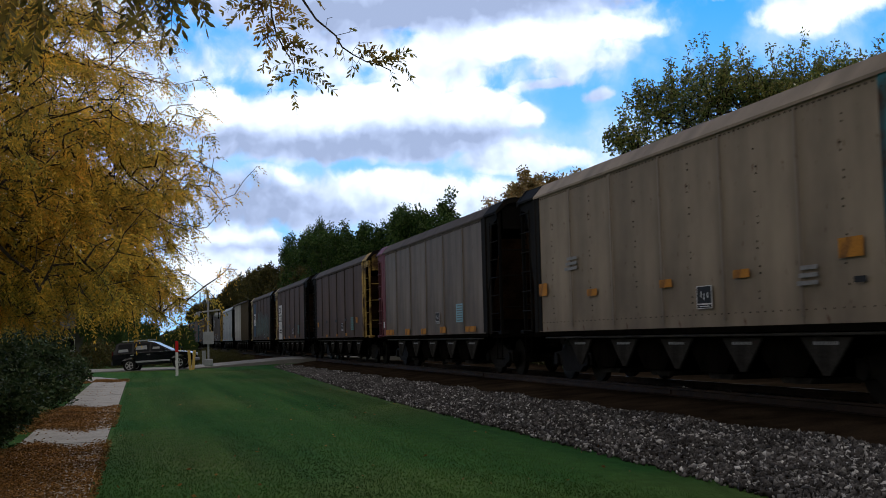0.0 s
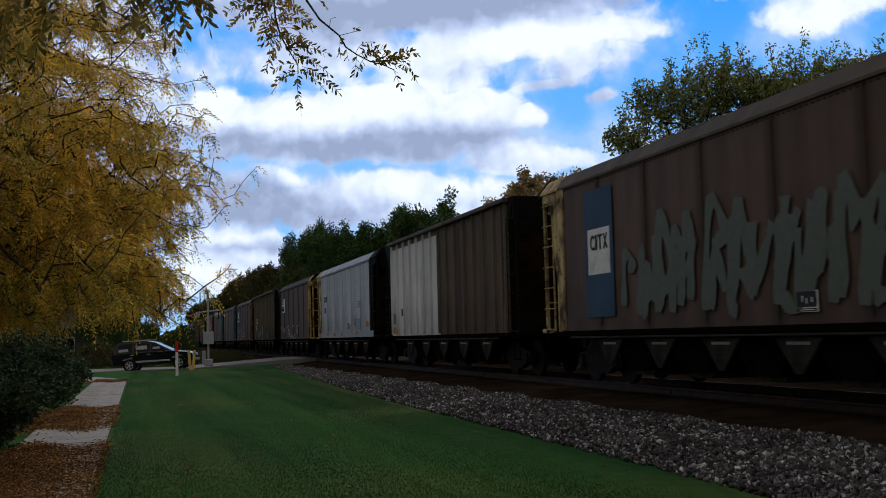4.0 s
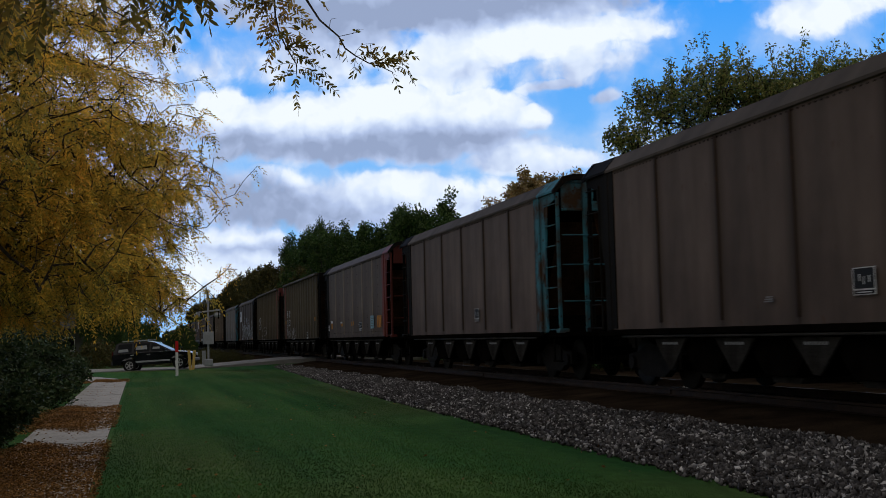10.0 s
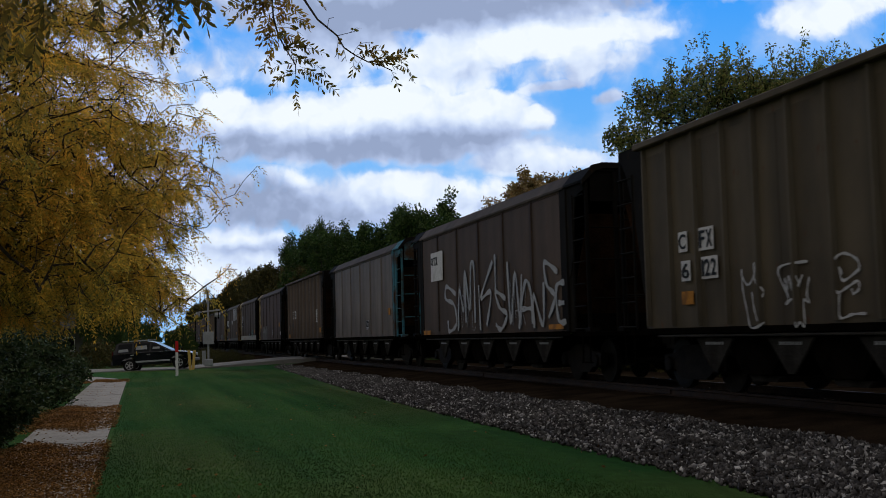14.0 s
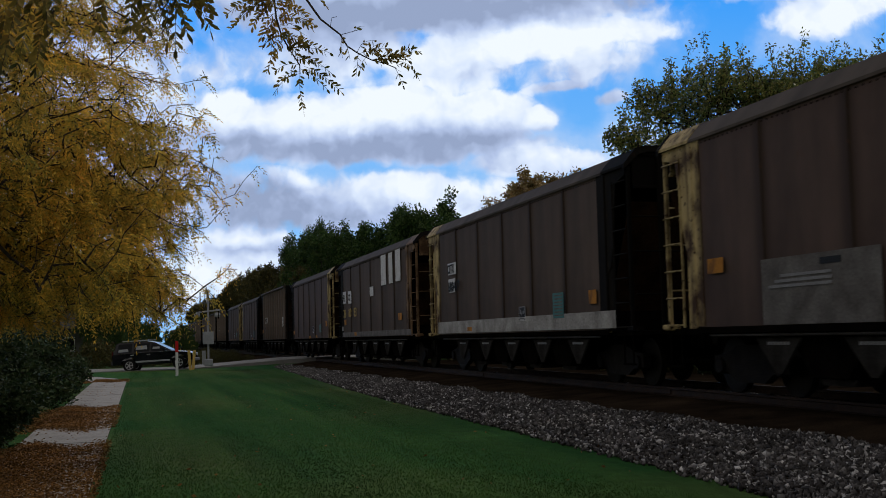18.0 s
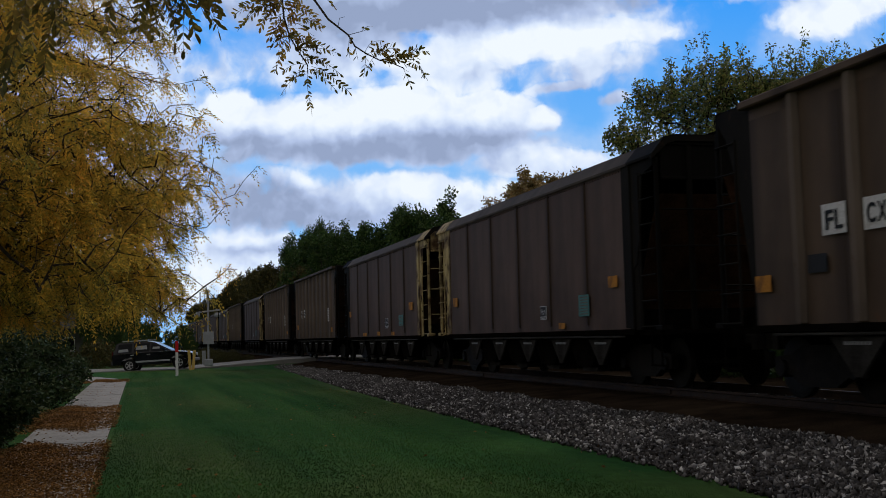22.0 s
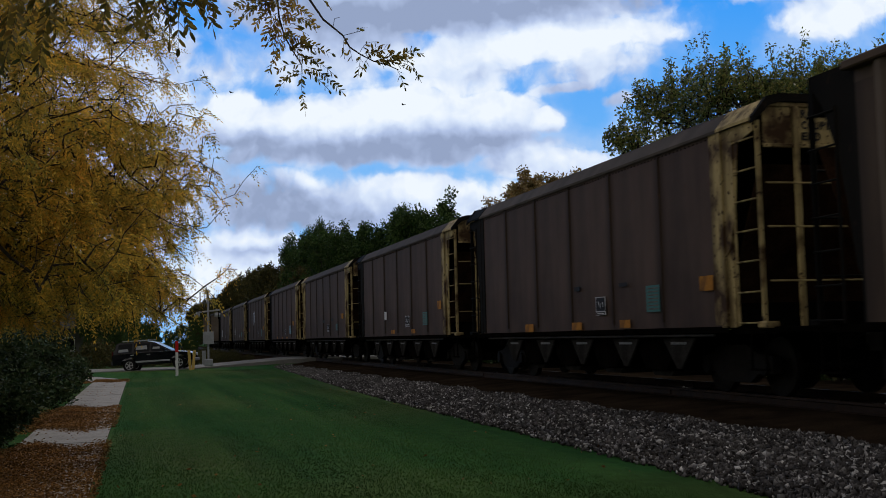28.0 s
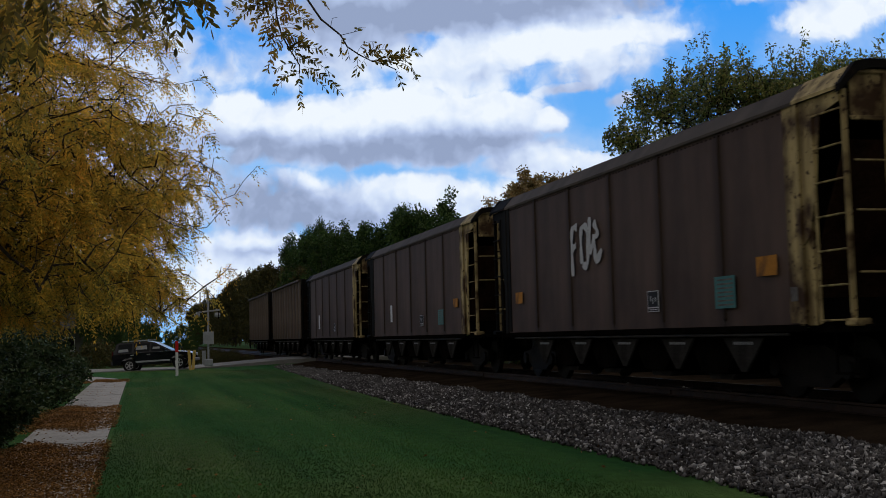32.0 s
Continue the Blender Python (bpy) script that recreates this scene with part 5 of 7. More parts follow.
car(29.798, "C", BROWN, CREAM, DARK, "weathered brown-grey covered hopper car with cream-yellow end",
    [('s', 8.03, 1.57, 0.48, 0.36), ('t', 10.39, 1.63, 0.54, 0.47), ('o', 12.36, 1.8, 0.45, 0.24), ('o', 3.77, 1.19, 0.55, 0.18), ('o', 6.74, 1.19, 0.53, 0.16), ('o', 9.16, 1.2, 0.46, 0.15), ('d', 6.81, 1.96, 0.31, 0.09), ('d', 9.13, 1.94, 0.36, 0.07)])
car(30.763, "C", BROWN, CREAM, DARK, "weathered brown-grey covered hopper car with cream-yellow end",
    [('s', 8.01, 1.58, 0.58, 0.37), ('t', 10.49, 1.63, 0.59, 0.41), ('o', 12.3, 2.0, 0.43, 0.26), ('o', 8.85, 1.24, 0.51, 0.14), ('o', 5.75, 1.25, 0.58, 0.14), ('w', 4.51, 1.85, 0.39, 0.29)])
car(31.73, "C", BROWN, CREAM, CREAM, "weathered brown-grey covered hopper car with cream-yellow end",
    [('s', 8.03, 1.57, 0.55, 0.33), ('t', 10.47, 1.59, 0.43, 0.3), ('o', 11.98, 2.06, 0.62, 0.23), ('d', 6.7, 1.91, 0.77, 0.13), ('d', 9.18, 1.95, 0.51, 0.11)])
car(32.685, "C", BROWN, CREAM, DARK, "weathered brown-grey covered hopper car with cream-yellow end",
    [('s', 7.86, 1.56, 0.45, 0.34), ('c', 10.33, 1.65, 0.67, 0.51), ('o', 11.68, 2.02, 0.54, 0.24), ('o', 3.73, 1.21, 0.46, 0.13), ('o', 6.37, 1.19, 0.42, 0.12), ('o', 8.73, 1.19, 0.6, 0.12), ('g', 11.96, 1.49, 0.21, 0.14)])
car(33.674, "C", BROWN, CREAM, DARK, "weathered brown-grey covered hopper car with cream-yellow end",
    [('Z', 5.23, 2.81, 1.7, 1.14, 'tag', 'blocks'), ('s', 8.25, 1.58, 0.45, 0.37), ('t', 10.8, 1.63, 0.63, 0.5), ('o', 12.04, 1.96, 0.56, 0.29), ('o', 0.95, 1.92, 0.5, 0.27), ('g', 12.71, 1.52, 0.17, 0.2)])
car(34.645, "C", BROWN, CREAM, DARK, "weathered brown-grey covered hopper car with cream-yellow end",
    [('s', 8.0, 1.57, 0.45, 0.35), ('t', 10.4, 1.63, 0.6, 0.45), ('o', 12.1, 2.0, 0.45, 0.25), ('w', 3.5, 1.9, 0.3, 0.6)])
car(35.62, "C", BROWN, CREAM, DARK, "weathered brown-grey covered hopper car with cream-yellow end",
    [('s', 8.0, 1.57, 0.45, 0.35), ('w', 3.4, 1.9, 0.4, 0.7)])
car(36.6, "R", BROWN_DARK, DARK, DARK, "weathered dark brown ribbed hopper car with black end",
    [])
car(37.57, "R", BROWN_DARK, DARK, DARK, "weathered dark brown ribbed hopper car with black end",
    [])


# ---- trees ----
def grow(rng, trunk, tips, step=0.35, wander=0.08, sag=0.0, lean=0.35):
    """Branches that join each tip to the nearest wood already there, trunk first. Returns nodes and their parents."""
    nodes, par = [np.array(p, float) for p in trunk], [-1] + list(range(len(trunk) - 1))
    root = nodes[-1]
    order = np.argsort(np.linalg.norm(tips - root, axis=1))
    store = np.zeros((len(tips) * 40 + len(trunk), 3))
    store[:len(nodes)] = nodes
    count = len(nodes)
    for i in order:
        tip = tips[i]
        d = np.linalg.norm(store[:count] - tip, axis=1) + lean * np.maximum(0, np.linalg.norm(store[:count] - root, axis=1) - np.linalg.norm(tip - root))
        d[: max(1, len(trunk) // 2)] += 50
        j = int(np.argmin(d))
        a = store[j].copy()
        n = min(30, max(1, int(np.linalg.norm(tip - a) / step)))
        last = j
        for k in range(1, n + 1):
            u = k / n
            p = a + (tip - a) * u + rng.normal(size=3) * wander * (0 if k == n else 1)
            p[2] += sag * np.linalg.norm(tip - a) * 0.25 * math.sin(math.pi * u)
            store[count] = p
            par.append(last)
            last = count
            count += 1
    return store[:count], np.array(par)


def wood(nodes, par, thin=0.006, power=2.4, top=0.3, sides=5):
    """Tapered limbs over the nodes, thicker where more twigs hang on them. Returns the solid and the radii."""
    n = len(nodes)
    load = np.zeros(n)
    kids = np.zeros(n, int)
    for p in par[1:]:
        kids[p] += 1
    load[kids == 0] = 1
    for i in range(n - 1, 0, -1):
        load[par[i]] += load[i]
    r = np.minimum(thin * load ** (1 / power), top)
    s = Solid()
    for i in range(1, n):
        s.rod(nodes[par[i]], nodes[i], min(r[par[i]], r[i] * 1.5), sides if r[i] > 0.03 else 3, r[i])
    return s, r, kids


def bare_mesh(name, s, mat):
    me = bpy.data.meshes.new(name)
    me.from_pydata(s.v, [], s.f)
    me.materials.append(mat)
    return me


def sprays(rng, nodes, par, r, kids, limit, per, reach, length, width, droop):
    """Simple leaves in loose bunches on the thin wood."""
    thin = np.nonzero((r < limit) & (np.arange(len(r)) > 1))[0]
    base = np.repeat(nodes[thin], per, 0)
    d = unit(rng.normal(size=base.shape))
    at = base + d * reach * rng.uniform(0.1, 1, (len(base), 1))
    return leaves(rng, at, d + rng.normal(size=base.shape) * 0.6, length, width, droop)


def pinnate(rng, at, along, length, pairs, leaf, wide, droop):
    """Feather leaves: a bent stalk that hangs, with paired leaflets that overlap along it. Returns the leaflets' corners."""
    out = []
    d = unit(along + rng.normal(size=at.shape) * 0.35 + np.array([0, 0, -droop]))
    side = unit(np.cross(d, np.array([0, 0, 1.0]) + rng.normal(size=at.shape) * 0.6))
    ln = (length * rng.uniform(0.65, 1.15, len(at)))[:, None]
    for k in range(pairs + 1):
        u = (k + 0.5) / (pairs + 0.5)
        p = at + d * ln * u + np.array([0, 0, -1]) * ln * 0.4 * u * u
        tip = unit(d + np.array([0, 0, -0.8]) * u)
        for sg in ((-1, 1) if k < pairs else (0,)):
            keep = rng.random(len(at)) < 0.9
            out.append(leaves(rng, p[keep], (side * sg + tip * 0.95)[keep], leaf * (1 - 0.25 * abs(u - 0.45)), wide))
    return np.concatenate(out)


def inside(rng, n, centre, radii, power=0.45, test=None):
    """Points in an oval, thicker towards its skin."""
    pts = []
    while len(pts) < n:
        d = unit(rng.normal(size=(n, 3))) * rng.uniform(0.15, 1, (n, 1)) ** power
        p = d * np.array(radii) + np.array(centre)
        if test is not None:
            p = p[test(p)]
        pts += list(p)
    return np.array(pts[:n])


def trunk_line(x, y, h, lean=(0, 0), n=6):
    return [(x + lean[0] * i / n, y + lean[1] * i / n, h * i / n - (0.1 if i == 0 else 0)) for i in range(n + 1)]


def tree_thing(label, wood_me, crown_me, at=None, group=""):
    t = thing("tree", label, "tree", at, group)
    part("trunk", wood_me, t)
    part("crown", crown_me, t)
    return t


def locust_tree():
    """The yellowing locust over the path: flat sprays of hanging feather leaves on long limbs that reach out over the lawn."""
    rng = np.random.default_rng(11)
    c, rad = np.array((-5.0, 14.7, 4.5)), np.array((7.0, 5.2, 4.6))

    def edge(z):
        """How far the crown reaches over the lawn at a height: three tiers with a notch between them."""
        return np.interp(z, [1.7, 1.9, 2.2, 2.45, 2.8, 3.2, 3.7, 4.1, 4.4, 4.6, 4.8, 5.4, 6.2, 8], [0.2, 0.35, 0.55, 0.7, 0.62, 0.86, 1.12, 0.98, 0.32, 0.22, 0.6, 0.6, 0.75, 0.3])

    def keep(p):
        return (p[:, 2] > 2.0 + 0.12 * np.sin(p[:, 0] * 3.0 + p[:, 1])) & (p[:, 0] < edge(p[:, 2]) - 0.3 + 0.035 * (p[:, 1] - 14.5) + rng.uniform(-0.35, 0.1, len(p)))

    pads = np.concatenate([inside(rng, 330, c, rad, 0.6, lambda p: keep(p) & (p[:, 0] > -2.7) & (p[:, 2] < 6.6)),
                           inside(rng, 420, c, rad, 0.6, lambda p: keep(p) & (p[:, 0] > -2.7) & (p[:, 2] < 3.9)),
                           inside(rng, 80, c, rad, 0.4, lambda p: keep(p) & ((p[:, 0] < -2.7) | (p[:, 2] > 6.6))),
                           inside(rng, 130, c, rad, 0.6, lambda p: keep(p) & (p[:, 0] > -2.7) & (p[:, 0] < -0.45) & (p[:, 2] > 4.1) & (p[:, 2] < 6.5)),
                           inside(rng, 26, (-0.05, 14.8, 2.25), (0.5, 1.2, 0.38), 0.6)])
    # each pad is a flat spray that slopes down and outwards
    per = 9
    u = rng.normal(size=(len(pads), per, 3)) * np.array([0.27, 0.27, 0.06])
    u[..., 2] -= 0.22 * u[..., 0] + 0.25 * (u[..., 0] ** 2 + u[..., 1] ** 2)
    tips = (pads[:, None] + u).reshape(-1, 3)
    # bare-ended twigs that stand out past the crown
    ends = np.array([(1.5, 14.8, 3.78), (1.3, 14.6, 3.55), (1.2, 14.8, 3.4), (1.05, 14.4, 3.2), (1.15, 15.0, 2.5), (0.98, 14.6, 2.32), (0.8, 14.4, 2.2), (1.22, 14.7, 2.42), (0.85, 14.5, 4.82), (0.8, 14.7, 5.0), (0.95, 14.5, 4.15), (0.55, 14.4, 2.0), (0.7, 14.8, 2.65), (0.95, 14.9, 3.9)])
    nodes, par = grow(rng, trunk_line(-5.8, 14.5, 2.6, (0.3, 0.2)), np.concatenate([tips, ends]), 0.22, 0.025, 0.2, 0.5)
    s, r, kids = wood(nodes, par, 0.0045, 1.9, 0.24)
    thin = np.nonzero((r < 0.016) & (np.arange(len(r)) > 8))[0]
    n = np.where(nodes[thin, 0] > -2.9, 5, 2)
    sparse = (nodes[thin, 0] > edge(nodes[thin, 2]) + 0.05)
    n = np.where(sparse, 3, n)
    span = nodes[thin] - nodes[par[thin]]
    base, along = np.repeat(nodes[thin], n, 0), np.repeat(span, n, 0)
    at = base - along * rng.random((len(base), 1)) + rng.normal(size=base.shape) * 0.012
    kites = pinnate(rng, at, unit(along) + rng.normal(size=base.shape) * 0.5, 0.19, 5, 0.052, 0.0165, 0.75)
    return tree_thing("large locust tree with yellow and olive autumn leaves", bare_mesh("trunk", s, BARK), quads("crown", kites, 4, LOCUST))


locust_tree()


def overhead_branch():
    """The near spray of a locust over the lawn, which swings in the wind. Its own space: the origin is where it leaves the limb above."""
    rng = np.random.default_rng(5)
    b = thing("hanging_branch", "drooping locust branch with green and yellow feather leaves", "branch")
    s, kites, gold = Solid(), [], []

    def at(u, v, d=0.0):
        """Quarter metres across and down."""
        return np.array([(u - 5.36) * 0.25, d, -(v + 0.59) * 0.25])

    def stem(pts, r0, r1):
        q = [at(*p) for p in pts]
        for i in range(len(q) - 1):
            ra, rb = (r0 + (r1 - r0) * k / (len(q) - 1) for k in (i, i + 1))
            s.rod(q[i], q[i + 1], ra, 6, rb)

    def feather(a, c, leaf=0.029, wide=0.0112, thin=1.0, d=0.0, into=kites):
        """One feather leaf from a to c with paired leaflets along its bent stalk."""
        p0, p1 = at(*a, d), at(*c, d) + np.array([0, rng.normal() * 0.05, 0])
        ln = np.linalg.norm(p1 - p0)
        n = max(3, int(ln / (leaf * 0.5)))
        bow = np.array([0, 0, 0.12 * ln]) + rng.normal(size=3) * 0.03 * ln
        pts = [p0 + (p1 - p0) * k / n + bow * math.sin(math.pi * k / n) for k in range(n + 1)]
        for i in range(n):
            s.rod(pts[i], pts[i + 1], 0.0011, 3)
        along = unit(p1 - p0)
        side = unit(np.cross(along, np.array([rng.normal() * 0.5, 1.0, rng.normal() * 0.5])))
        for i in range(1, n + 1):
            for sg in ((-1, 1) if i < n else (0,)):
                if rng.random() < 0.9 * thin:
                    into.append(oval_leaves(rng, pts[i][None], (side * sg + along * 0.8 + np.array([0, 0, -0.35]) + rng.normal(size=3) * 0.15)[None], leaf, wide))

    stem([(5.44, -1.39), (5.0, -0.9), (4.84, -0.3), (4.83, 0), (4.85, 0.3), (4.93, 0.63), (5.07, 0.9), (5.23, 1.17), (5.23, 1.33)], 0.006, 0.0022)
    stem([(5.44, -1.39), (5.3, -0.6), (5.33, -0.1), (5.47, 0.12), (5.63, 0.37), (5.8, 0.52), (5.97, 0.67), (6.08, 0.88), (6.27, 1.02), (6.5, 1.15), (6.73, 1.22), (6.93, 1.32)], 0.006, 0.002)
    stem([(6.5, 1.15), (6.75, 1.14), (7.13, 1.17)], 0.0026, 0.0015)
    stem([(5.97, 0.67), (6.2, 0.62), (6.36, 0.58)], 0.0015, 0.001)
    stem([(5.8, 0.5), (5.83, 0.36), (5.92, 0.34)], 0.0013, 0.001)
    s.rod((0.08, -0.15, 0.55), at(5.44, -1.39), 0.008, 6, 0.006)
    stem([(5.44, -1.39), (4.3, -1.1), (3.0, -0.75), (1.6, -0.7), (0.2, -0.7)], 0.006, 0.003)
    full = [(4.84, 0.02, 3.98, 0.28), (4.7, 0.0, 4.4, 0.4), (4.84, 0.05, 4.2, 0.4), (4.86, 0.2, 4.55, 0.58), (4.86, 0.3, 4.62, 0.62), (4.9, 0.5, 4.75, 0.75), (4.84, 0, 5.45, 0.35), (4.86, 0.15, 5.3, 0.2),
            (4.86, 0.28, 5.45, 0.5), (4.89, 0.45, 5.3, 0.62), (4.93, 0.62, 5.55, 0.85), (4.98, 0.72, 5.45, 1.0), (5.05, 0.85, 5.35, 0.92), (4.84, -0.1, 4.55, 0.3), (4.86, -0.2, 4.1, 0.15), (5.3, -0.2, 5.0, 0.25), (4.95, 0.6, 5.1, 0.85)]
    for u0, v0, u1, v1 in full:
        feather((u0, v0), (u1, v1), thin=0.9)
        feather((u0, v0 + 0.05), (u1 + rng.normal() * 0.16, v1 + rng.normal() * 0.12), thin=0.75)
    for u0, v0, u1, v1 in ((4.93, 0.6, 4.65, 1.05), (4.97, 0.7, 4.62, 1.28), (5.05, 0.85, 5.75, 0.95), (5.15, 1.05, 5.8, 1.38), (5.18, 1.1, 5.6, 1.25), (5.23, 1.17, 4.78, 1.3), (5.23, 1.3, 4.85, 1.55), (5.23, 1.33, 4.72, 1.67), (5.23, 1.33, 5.28, 2.0), (5.25, 1.25, 5.7, 1.65), (5.3, 1.2, 5.92, 1.64)):
        feather((u0, v0), (u1, v1), thin=0.85)
    for u0, v0, u1, v1 in ((6.5, 1.15, 7.05, 1.16), (6.55, 1.14, 6.95, 1.08), (6.6, 1.16, 7.1, 1.3), (6.75, 1.14, 7.15, 1.2), (6.3, 1.02, 6.65, 0.98), (6.4, 1.08, 6.8, 0.97)):
        feather((u0, v0), (u1, v1))
    for u0, v0, u1, v1 in ((5.6, 0.0, 5.78, 0.18), (6.25, 1.0, 6.55, 0.75), (6.4, 1.08, 6.6, 0.9), (6.08, 0.88, 6.12, 1.12), (6.85, 1.15, 7.38, 1.06), (6.9, 1.16, 7.2, 1.0), (6.27, 1.02, 6.2, 1.42), (6.4, 1.1, 6.28, 1.3), (6.9, 1.3, 7.02, 1.58), (7.0, 1.2, 7.33, 1.62), (7.1, 1.17, 7.3, 1.45), (6.0, 0.7, 5.95, 0.98), (6.2, 0.62, 6.36, 0.58), (6.65, 1.2, 6.68, 1.32)):
        feather((u0, v0), (u1, v1), thin=0.6)
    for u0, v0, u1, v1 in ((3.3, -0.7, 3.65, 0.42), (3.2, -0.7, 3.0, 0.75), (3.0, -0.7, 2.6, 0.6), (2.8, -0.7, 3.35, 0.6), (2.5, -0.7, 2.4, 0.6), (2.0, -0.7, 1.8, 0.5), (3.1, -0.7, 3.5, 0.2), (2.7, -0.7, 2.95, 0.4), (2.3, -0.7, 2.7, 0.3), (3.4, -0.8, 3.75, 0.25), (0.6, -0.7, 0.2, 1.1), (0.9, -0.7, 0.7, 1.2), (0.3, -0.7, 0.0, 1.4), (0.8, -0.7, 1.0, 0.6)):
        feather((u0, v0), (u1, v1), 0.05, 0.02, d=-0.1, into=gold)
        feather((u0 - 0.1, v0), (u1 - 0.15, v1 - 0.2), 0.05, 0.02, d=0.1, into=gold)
    part("twig", bare_mesh("twigs", s, BARK), b)
    tagged(part("leaf_spray", quads("leaf_spray", np.concatenate(kites), 6, LOCUST_GREEN), b), kind="stuff")
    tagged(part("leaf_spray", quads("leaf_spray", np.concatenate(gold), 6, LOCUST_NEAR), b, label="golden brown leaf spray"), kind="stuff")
    return b


BRANCH_AT = STAND @ Vector((-0.62, 1.25, -5.0))
swinging_branch = overhead_branch()


def neighbour_tree():
    """The locust beside the camera whose limb carries the hanging branch; its trunk stands out of view."""
    rng = np.random.default_rng(17)
    tips = inside(rng, 260, (-3.2, 3.4, 6.0), (3.4, 3.2, 2.4), 0.4, lambda p: (p[:, 2] > 3.9) & (p[:, 1] < 4.6))
    reach = np.array([tuple(BRANCH_AT + Vector((0.06, -0.12, 0.56))), (0.1, 4.3, 3.9), (-0.5, 4.2, 4.0)])
    nodes, par = grow(rng, trunk_line(-3.4, 3.2, 3.4), np.concatenate([tips, reach]), 0.3, 0.04, 0.1)
    s, r, kids = wood(nodes, par, 0.006, 2.3, 0.22)
    thin = np.nonzero((r < 0.016) & (np.arange(len(r)) > 8))[0]
    at = np.repeat(nodes[thin], 2, 0)
    out = np.repeat(unit(nodes[thin] - nodes[par[thin]]), 2, 0)
    return tree_thing("locust tree with yellow-green feather leaves beside the lawn", bare_mesh("trunk", s, BARK), quads("crown", pinnate(rng, at, out, 0.18, 5, 0.05, 0.018, 0.7), 4, LOCUST_GREEN))


neighbour_tree()


def broad_tree(seed, height, radius, mat, tips_n=420, leaf=0.16, per=7, low=0.25, wide=0.6, lobes_n=13, shoots=25, bunch=0.12, rise_by=(0.015, 0.045)):
    """A leafy tree built round the origin: clumps of leaves on thin wood, with an uneven outline of upright shoots."""
    rng = np.random.default_rng(seed)
    c = (0, 0, height * (low + 1) / 2)
    rad = (radius, radius, height * (1 - low) / 2)
    lobes = inside(rng, lobes_n, c, tuple(q * 0.72 for q in rad), 0.3)
    pick = rng.integers(0, len(lobes), tips_n)
    tips = lobes[pick] + unit(rng.normal(size=(tips_n, 3))) * (rng.uniform(0.1, 1, (tips_n, 1)) ** 0.5) * radius * 0.36
    # shoots that stand out of the crown, a stretch of several buds each
    outer = tips[np.argsort(-(unit(tips - np.array(c)) @ np.array([0, 0, 0.35])) - np.linalg.norm((tips - np.array(c)) / np.array(rad), axis=1))[:shoots * 3]]
    outer = outer[rng.permutation(len(outer))[:shoots]]
    rise = unit(unit(outer - np.array(c)) + np.array([0, 0, 0.9]) + rng.normal(size=outer.shape) * 0.25) * height * rng.uniform(*rise_by, (len(outer), 1))
    tips = np.concatenate([tips] + [outer + rise * k for k in (0.4, 0.7, 1.0)])
    top = tips[:, 2].max()
    base = height * low * 0.8
    tips[:, 2] = base + (tips[:, 2] - tips[:, 2].min()) * (height - base) / (top - tips[:, 2].min())
    nodes, par = grow(rng, trunk_line(0, 0, height * low * 1.1), tips, height * 0.045, 0.1, 0.1)
    s, r, kids = wood(nodes, par, 0.016, 2.3, height * 0.025)
    kites = sprays(rng, nodes, par, r, kids, 0.06, per, radius * bunch, leaf, leaf * wide, 0.25)
    return bare_mesh("trunk", s, BARK), quads("crown", kites, 4, mat)


def shooting_tree(seed, at, masses, whips, label):
    """A many-stemmed tree: leafy masses (across, deep, up, radius) round the foot, with long upright whips (across, up, tall) on top."""
    rng = np.random.default_rng(seed)
    tips = []
    for x, y, z, r in masses:
        k = int(115 * r * r)
        tips.append(np.array([x, y, z]) + unit(rng.normal(size=(k, 3))) * (rng.uniform(0.05, 1, (k, 1)) ** 0.45) * np.array([r, r * 1.3, r]))
    lean = []
    for x, z, tall in whips:
        y = rng.uniform(-1.5, 1.0)
        for k in range(7):
            u = k / 6
            lean.append((x + tall * 0.16 * math.sin(x * 7) * u * u + rng.normal() * 0.06, y + rng.normal() * 0.06, z + tall * (u * 1.15 - 0.15)))
    tips = np.concatenate(tips + [np.array(lean)])
    nodes, par = grow(rng, trunk_line(0, 0, 3.2), tips, 0.4, 0.07, 0.1)
    s, r, kids = wood(nodes, par, 0.011, 2.3, 0.3)
    kites = sprays(rng, nodes, par, r, kids, 0.03, 12, 0.2, 0.155, 0.09, 0.3)
    return tree_thing(label, bare_mesh("trunk", s, BARK), quads("crown", kites, 4, MAPLE), at)


shooting_tree(21, pose(22.6, 41, 0), [(-3.9, 0, 9.2, 0.75), (-3.4, 0.4, 8.5, 0.6), (-3.1, 0, 10.0, 0.7), (-2.2, 0, 10.5, 0.9), (-2.4, 0.6, 8.9, 0.9), (-1.2, 0, 10.9, 1.1), (-0.2, -0.4, 11.3, 1.15), (-0.8, 0.5, 9.4, 1.5), (0.9, 0, 11.4, 1.15), (1.9, 0.2, 11.2, 1.1), (0.8, 0.6, 9.8, 1.6), (2.7, 0, 10.7, 1.2), (-4.3, 0, 9.0, 0.5), (-2.9, 0, 11.0, 0.55)],
              [(-0.75, 11.7, 1.6), (-0.4, 11.7, 1.7), (-3.0, 10.9, 0.7), (-2.1, 11.3, 1.0), (-1.5, 11.5, 0.8), (0.55, 12.0, 0.9), (0.95, 12.1, 1.05), (1.3, 12.0, 1.1), (1.9, 11.9, 0.9), (2.3, 11.8, 1.1), (0.25, 12.0, 0.6), (-3.9, 9.7, 0.6), (-3.5, 10.2, 0.8), (2.8, 11.6, 0.8)], "broad green tree with long upright shoots behind the track")
